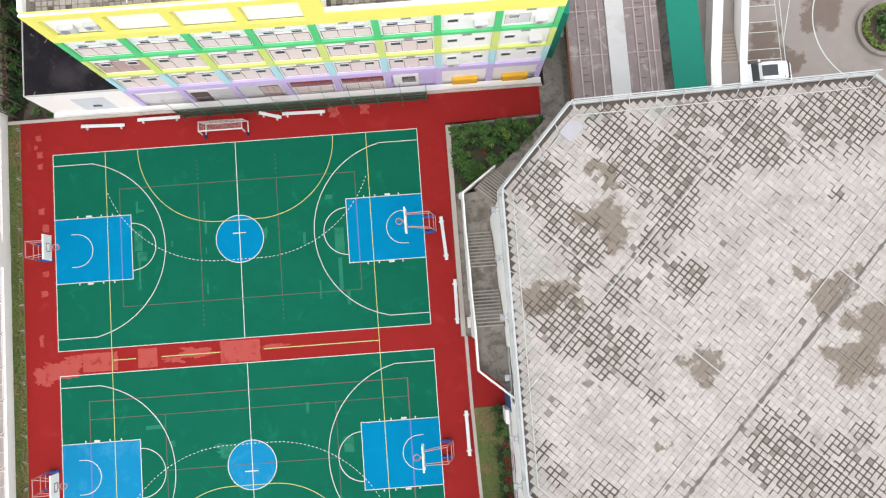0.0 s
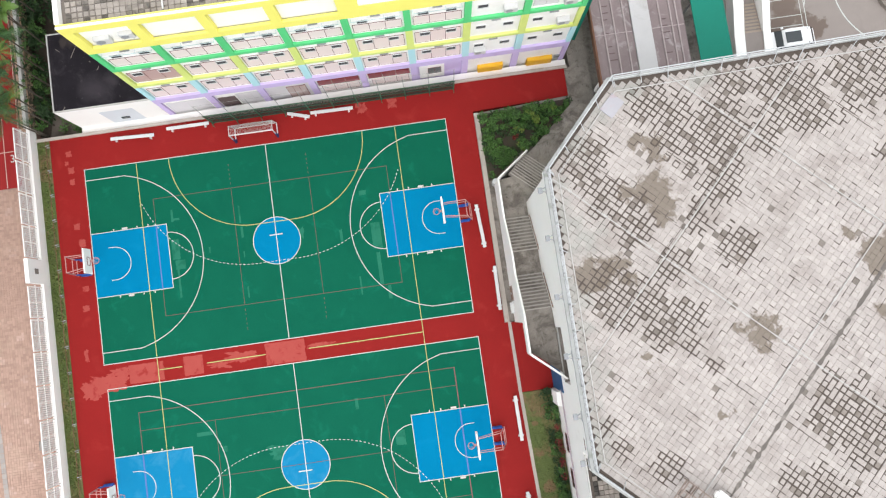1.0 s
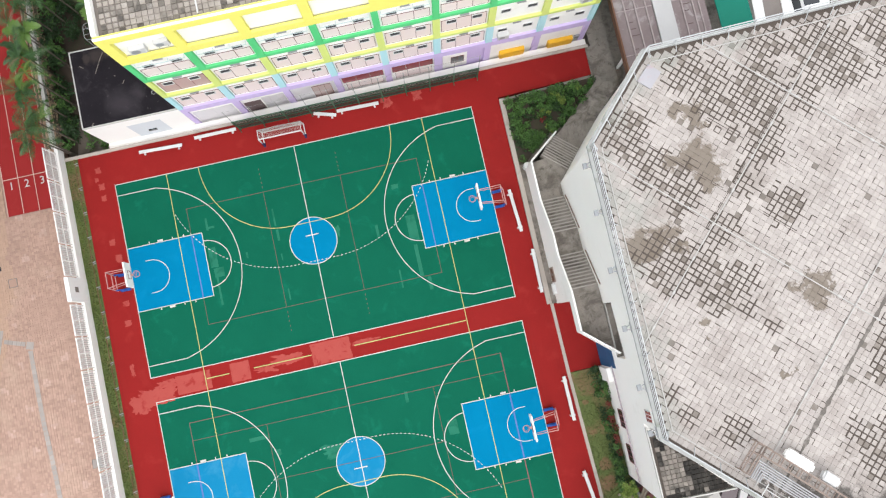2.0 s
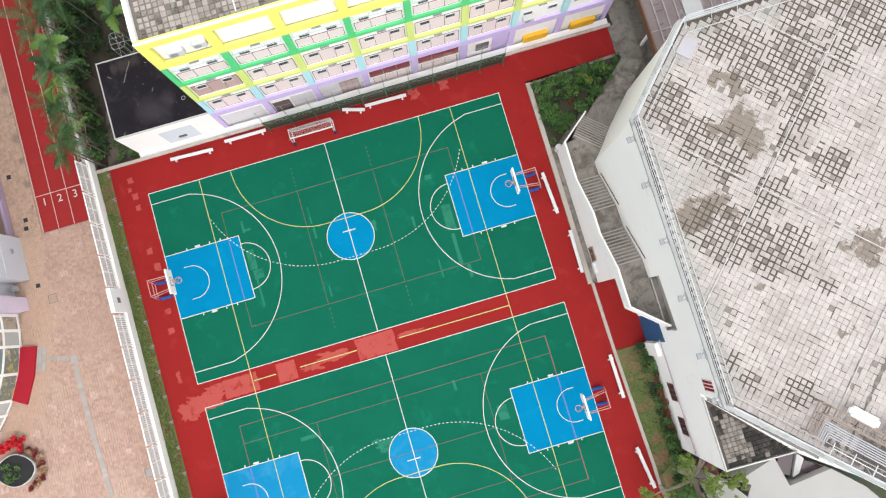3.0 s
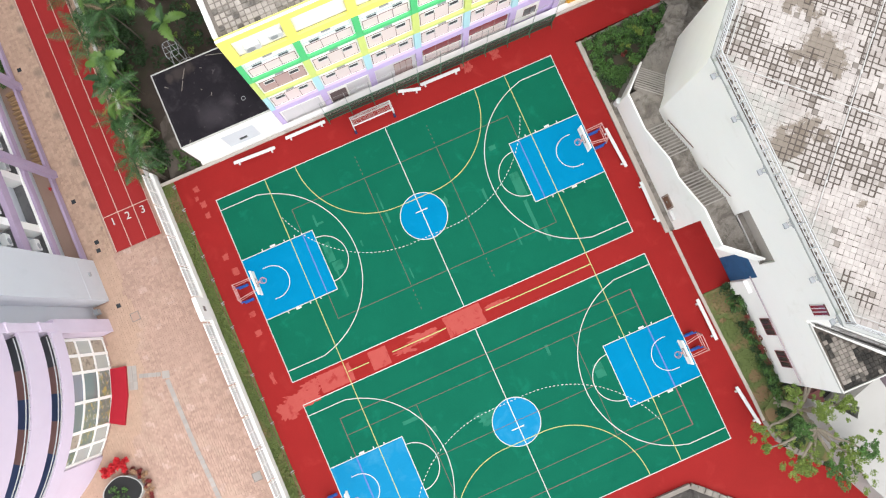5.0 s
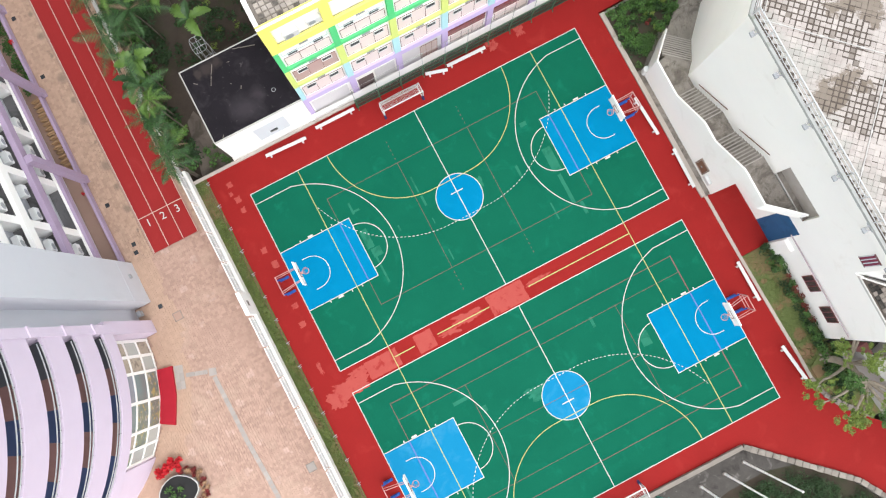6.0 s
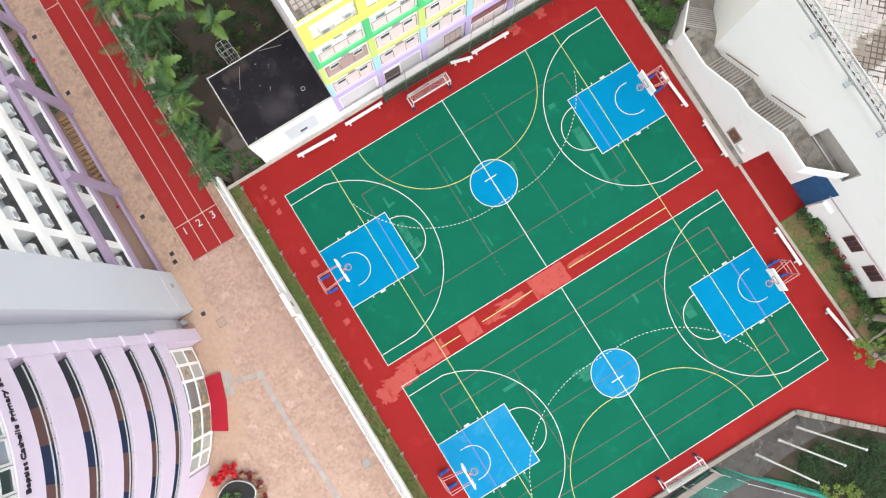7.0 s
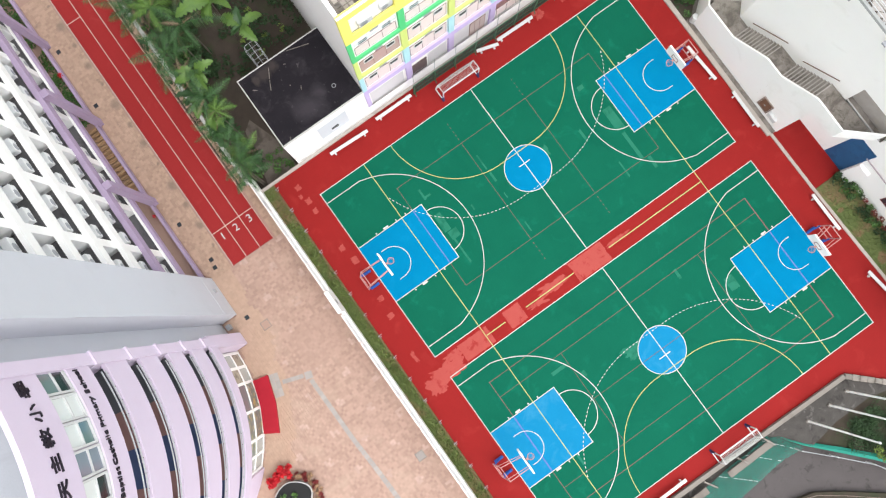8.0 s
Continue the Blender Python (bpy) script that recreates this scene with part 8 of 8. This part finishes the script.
# slope garden
SG = inside_poly([(6.3, -29.8), (8.7, -29.2), (12.4, -29.5), (16, -33.5), (19, -40), (13.6, -40.5), (9.5, -33.2)])
clumps("slope_plants", "leaf_dark", scatter(330, 5, 19, -40, -29, -0.45, 0.0, SG), 0.07, 70, 0.5, "dark green ground plants on the slope", "plants")
clumps("slope_plants", "leaf_dark", scatter(60, 5, 19, -40, -29, -0.3, 0.1, SG), 0.07, 60, 0.45, "leafy dark plants on the slope", "plants")
clumps("slope_shrub", "leaf_light", scatter(14, 8.4, 10.6, -33.4, -31.6, 0.1, 0.7), 0.09, 40, 0.34, "bright yellow-green shrub on the slope", "shrub")


def grass(name, n, x0, x1, y0, y1, z, material, label, test=None, h=0.09):
    bm = bmesh.new()
    for x, y, _ in scatter(n, x0, x1, y0, y1, 0, 1, test):
        a = rgp.uniform(0, 6.28)
        w, hh = rgp.uniform(0.03, 0.06), h * rgp.uniform(0.5, 1.6)
        c, s = math.cos(a) * w, math.sin(a) * w
        v = [bm.verts.new(p) for p in ((x - c, y - s, z), (x + c, y + s, z), (x + rgp.uniform(-0.07, 0.07), y + rgp.uniform(-0.07, 0.07), z + hh))]
        bm.faces.new(v)
    return tagged(part(name, bm, material), label, "grass", kind="stuff")


grass("grass_blades", 5000, -17.44, -16.55, -26, 10.1, -0.02, "grass_blade", "short rough grass along the fence")
grass("grass_blades", 2500, -17.44, -16.55, -26, 10.1, -0.02, "leaf_light", "greener grass along the fence")
grass("grass_blades", 1500, 16.9, 19, -25, -14, -0.03, "grass_blade", "sparse grass in the garden bed", inside_poly([(16.75, -14), (18.7, -14), (18.7, -22), (18, -26), (17.0, -24.3), (17.0, -22.5)]))


# spreading tree by the garden bed
def limb(bm, a, b, r0, r1, k=4):
    a, b = Vector(a), Vector(b)
    last = a
    for i in range(1, k + 1):
        p = a.lerp(b, i / k) + Vector((rgp.uniform(-1, 1), rgp.uniform(-1, 1), rgp.uniform(-0.5, 0.5))) * (b - a).length * (0.05 if i < k else 0)
        tube(bm, last, p, r0 + (r1 - r0) * (i - 1) / k, r0 + (r1 - r0) * i / k, 7, i in (1, k))
        last = p
    return last


tree = root("tree", (18.58, -23.35, -0.05), "pale-limbed leaning tree with sparse bright leaves", "tree")
O3 = Vector((18.58, -23.35, -0.05))
bm = bmesh.new()
for k in range(5):
    a = radians(70 + k * 55)
    limb(bm, (0, 0, 0.5), (0.55 * math.cos(a), 0.5 * math.sin(a), -0.02), 0.16, 0.07, 2)
fork = limb(bm, (0, 0, -0.1), (0.15, -0.5, 2.4), 0.30, 0.24)
fork2 = limb(bm, fork, Vector((18.6, -25.0, 4.0)) - O3, 0.23, 0.17)
# limb tips with the size of their foliage
TIPS = [((21.1, -24.0, 4.8), 0.62, 1), ((19.95, -20.6, 4.8), 0.5, 1), ((19.2, -24.0, 4.9), 0.55, 1), ((17.6, -24.5, 4.6), 0.5, 2), ((14.9, -23.5, 4.4), 0.45, 1), ((14.9, -24.8, 4.0), 0.28, 1), ((19.4, -27.2, 5.6), 1.3, 1), ((18.3, -27.8, 5.4), 0.8, 2), ((16.3, -26.4, 4.6), 0.85, 1), ((16.9, -27.0, 4.4), 0.6, 1), ((18.2, -22.2, 4.2), 0.42, 1), ((20.4, -27.0, 6.0), 0.6, 2), ((20.2, -21.2, 4.6), 0.3, 1)]
for tip, r, k in TIPS:
    t3 = Vector(tip) - O3
    start = fork if tip[1] > -24.2 else fork2
    mid = limb(bm, start, start.lerp(t3, 0.55) + Vector((0, 0, 0.25)), 0.15, 0.09, 3)
    limb(bm, mid, t3, 0.09, 0.035, 3)
    for q in range(2):
        e = t3 + Vector((rgp.uniform(-0.7, 0.7) * r, rgp.uniform(-0.7, 0.7) * r, rgp.uniform(-0.2, 0.4)))
        limb(bm, t3.lerp(mid, 0.3), e, 0.035, 0.015, 2)
part("trunk", bm, "bark", tree, "pale forked trunk and limbs")
for tip, r, k in TIPS:
    t3 = Vector(tip) - O3
    bm = bmesh.new()
    for q in range(max(8, int(34 * r))):
        d = Vector((rgp.gauss(0, 0.56), rgp.gauss(0, 0.56), rgp.uniform(-0.2, 0.3))) * r
        leaves(bm, rgp, t3 + d, rgp.uniform(0.14, 0.3), 46, 0.075, 0.7)
    for q in range(7):
        d = Vector((rgp.gauss(0, 0.3), rgp.gauss(0, 0.3), rgp.uniform(0, 0.4)))
        leaves(bm, rgp, t3.lerp(fork2, rgp.uniform(0.15, 0.5)) + d, 0.16, 30, 0.07, 0.7)
    part("foliage", bm, "leaf_light" if k == 1 else "leaf", tree)["kind"] = "stuff"
bm = bmesh.new()
prism(bm, [(17.2, -23.5), (19.2, -22.4), (20.6, -24.6), (20.9, -27.6), (19.3, -28.2), (17.3, -25.8)], -0.3, 0.03)
setting(part("garden_bed", bm, "grass_ground"), "grassy bed round the tree", "garden bed")
clumps("shrubs", "leaf_dark", scatter(26, 17.6, 19.8, -26.8, -23.8, 0.1, 0.5), 0.11, 36, 0.34, "dark green shrubs below the tree", "shrubs")
clumps("shrubs", "leaf", scatter(12, 17.6, 19.8, -26.8, -23.8, 0.3, 0.6), 0.11, 36, 0.3, "green shrubs below the tree", "shrubs")
# rough pale kerb blocks closing the garden bed
for k in range(7):
    bm = bmesh.new()
    c = Vector((17.2, -25.85)).lerp(Vector((18.85, -28.0)), k / 6)
    box(bm, -0.2, 0.2, -0.16, 0.16, -0.05, 0.28 + rgp.uniform(-0.06, 0.06), Matrix.Translation((*c, 0)) @ Matrix.Rotation(radians(-52 + rgp.uniform(-9, 9)), 4, 'Z'))
    bmesh.ops.bevel(bm, geom=list(bm.edges), offset=0.035, segments=1, affect='EDGES')
    tagged(part("kerb_stone", bm, "concrete_light"), "rough pale kerb block at the end of the bed", "kerb stone", "kerb blocks round the bed")

# ---- plaza paving: blocks of their own near the entrance, the rest joined ----
def plaza_ok(x, y):
    if -22.55 < x < -18.6 and y > 6.75:
        return False
    if x < -24.64 and y > 6.9:
        return False
    if x < -24.3 and 3.6 < y < 7.05:
        return False
    if x < -25.65 and y > 1.4 or x < -24.85 and 1.4 < y < 2.5:
        return False
    if math.hypot(x - SX, y - SY) < SR - 1.12 and y < 2:
        return False
    return True


STEP = 0.20


def paving_kind(i, j, x, y):
    """Plain, pale cross, sandy border or tan path paving, by place."""
    if y > 6.75:
        return 3
    ragged = 0.7 * noise.noise((x * 0.8, y * 0.8, 4))
    if math.hypot(x - SX, y - SY) < SR + 1.0 + ragged or (x < -22.9 + ragged and y > 0.5):
        return 2
    for di, dj in ((0, 0), (8, 8)):
        u, v = (i + di) % 16, (j + dj) % 16
        a, b = min(u, 16 - u), min(v, 16 - v)
        if max(a, b) <= 1 and noise.noise((x * 6.1, y * 6.1, 9)) > -0.22 + 0.12 * (a + b):
            return 1
    return 0


plaza = new("plaza_paving")
setting(plaza, "salmon clay paving of the school plaza", "paving")
bm = bmesh.new()
box(bm, -0.097, 0.097, -0.097, 0.097, 0.0, 0.05)
pm = bpy.data.meshes.new("paver")
bm.to_mesh(pm)
bm.free()
pm.materials.append(M["plaza"])
count = 0
NEAR = (-22.2, -18.6, -3.0, 0.2)
rgv = random.Random(77)
for i in range(40):
    for j in range(40):
        x, y = -18.35 - STEP * (i + 0.5), -3.0 + STEP * (j + 0.5)
        if NEAR[0] < x < NEAR[1] and NEAR[2] < y < NEAR[3] and count < 295:
            shared("paver", pm, plaza, (x, y, -0.012 + rgv.uniform(-0.003, 0.003)), math.pi / 2 * (j % 2))
            count += 1
done = {(round((-18.35 - x) / STEP - 0.5), round((y + 3.0) / STEP - 0.5)) for x, y in [(o.location.x, o.location.y) for o in plaza.children]}
V, F = [], []
K = []
for i in range(-3, 104):
    for j in range(-112, 180):
        x, y = -18.35 - STEP * (i + 0.5), -3.0 + STEP * (j + 0.5)
        if (i, j) in done or not plaza_ok(x, y) or x < -39:
            continue
        n = len(V)
        k = 0.097
        K += [paving_kind(i, j, x, y)] * 5
        z = 0.036 + rgv.uniform(-0.004, 0.004)
        for dx, dy, zz in ((-k, -k, -0.02), (k, -k, -0.02), (k, k, -0.02), (-k, k, -0.02), (-k, -k, z), (k, -k, z), (k, k, z), (-k, k, z)):
            V.append((x + dx, y + dy, zz))
        F += [(n + 4, n + 5, n + 6, n + 7), (n, n + 1, n + 5, n + 4), (n + 1, n + 2, n + 6, n + 5), (n + 2, n + 3, n + 7, n + 6), (n + 3, n, n + 4, n + 7)]
me = bpy.data.meshes.new("paving_field")
me.from_pydata(V, [], F)
for m in ("plaza_many", "plaza_pale", "plaza_sand", "plaza_path"):
    me.materials.append(M[m])
me.polygons.foreach_set("material_index", K)
field = new("paving_field", me)
field.parent = plaza
field["kind"] = "stuff"
# grey guide slabs
bm = bmesh.new()
box(bm, -0.16, 0.16, -0.315, 0.315, 0.03, 0.052)
gm = bpy.data.meshes.new("guide_slab")
bm.to_mesh(gm)
bm.free()
gm.materials.append(M["slab_grey"])
guide = [Vector((-22.46, -3.5)), Vector((-22.4, -8.87)), Vector((-22.23, -11.8)), Vector((-22.05, -17)), Vector((-21.9, -24))]
for a, b in zip(guide, guide[1:]):
    n = round((b - a).length / 0.36)
    for k in range(n):
        p = a.lerp(b, (k + 0.5) / n)
        shared("guide_slab", gm, plaza, (p.x, p.y, rgv.uniform(-0.003, 0.003)), rgv.uniform(-0.04, 0.04), ((b - a).length / n / 0.34, 0.55, 1))
for k in range(5):
    p = Vector((-24.3, -2.42)).lerp(Vector((-22.75, -2.95)), (k + 0.5) / 5)
    shared("guide_slab", gm, plaza, (p.x, p.y, 0.0), math.pi / 2 - 0.31, (1.0, 0.50, 1))
shared("guide_slab", gm, plaza, (-22.42, -3.12, 0.001), -0.3, (1.75, 0.9, 1))
for k in range(3):
    for q in (-0.17, 0.17):
        c = Vector((-24.78, -2.36)) + Vector((0.285, 0.958)) * (0.6 * (k - 1)) + Vector((0.958, -0.285)) * q
        shared("guide_slab", gm, plaza, (c.x, c.y, 0.0), -0.29, (1.03, 0.94, 1))

# round manhole covers in square frames
for x, y, m in ((-19.04, -12.75, "slab_grey"), (-22.9, 1.8, "plaza")):
    mh = root("manhole_cover", (x, y, 0.03), "worn square manhole cover set in the paving", "manhole cover")
    bm = bmesh.new()
    for a, b, c, d in ((-0.34, 0.34, -0.34, -0.29), (-0.34, 0.34, 0.29, 0.34), (-0.34, -0.29, -0.289, 0.289), (0.29, 0.34, -0.289, 0.289)):
        box(bm, a, b, c, d, 0, 0.03)
    part("frame", bm, "concrete", mh)
    bm = bmesh.new()
    box(bm, -0.285, 0.285, -0.285, 0.285, 0, 0.022)
    tube(bm, (0, 0, 0.023), (0, 0, 0.03), 0.24, n=20)
    part("cover", bm, m, mh)
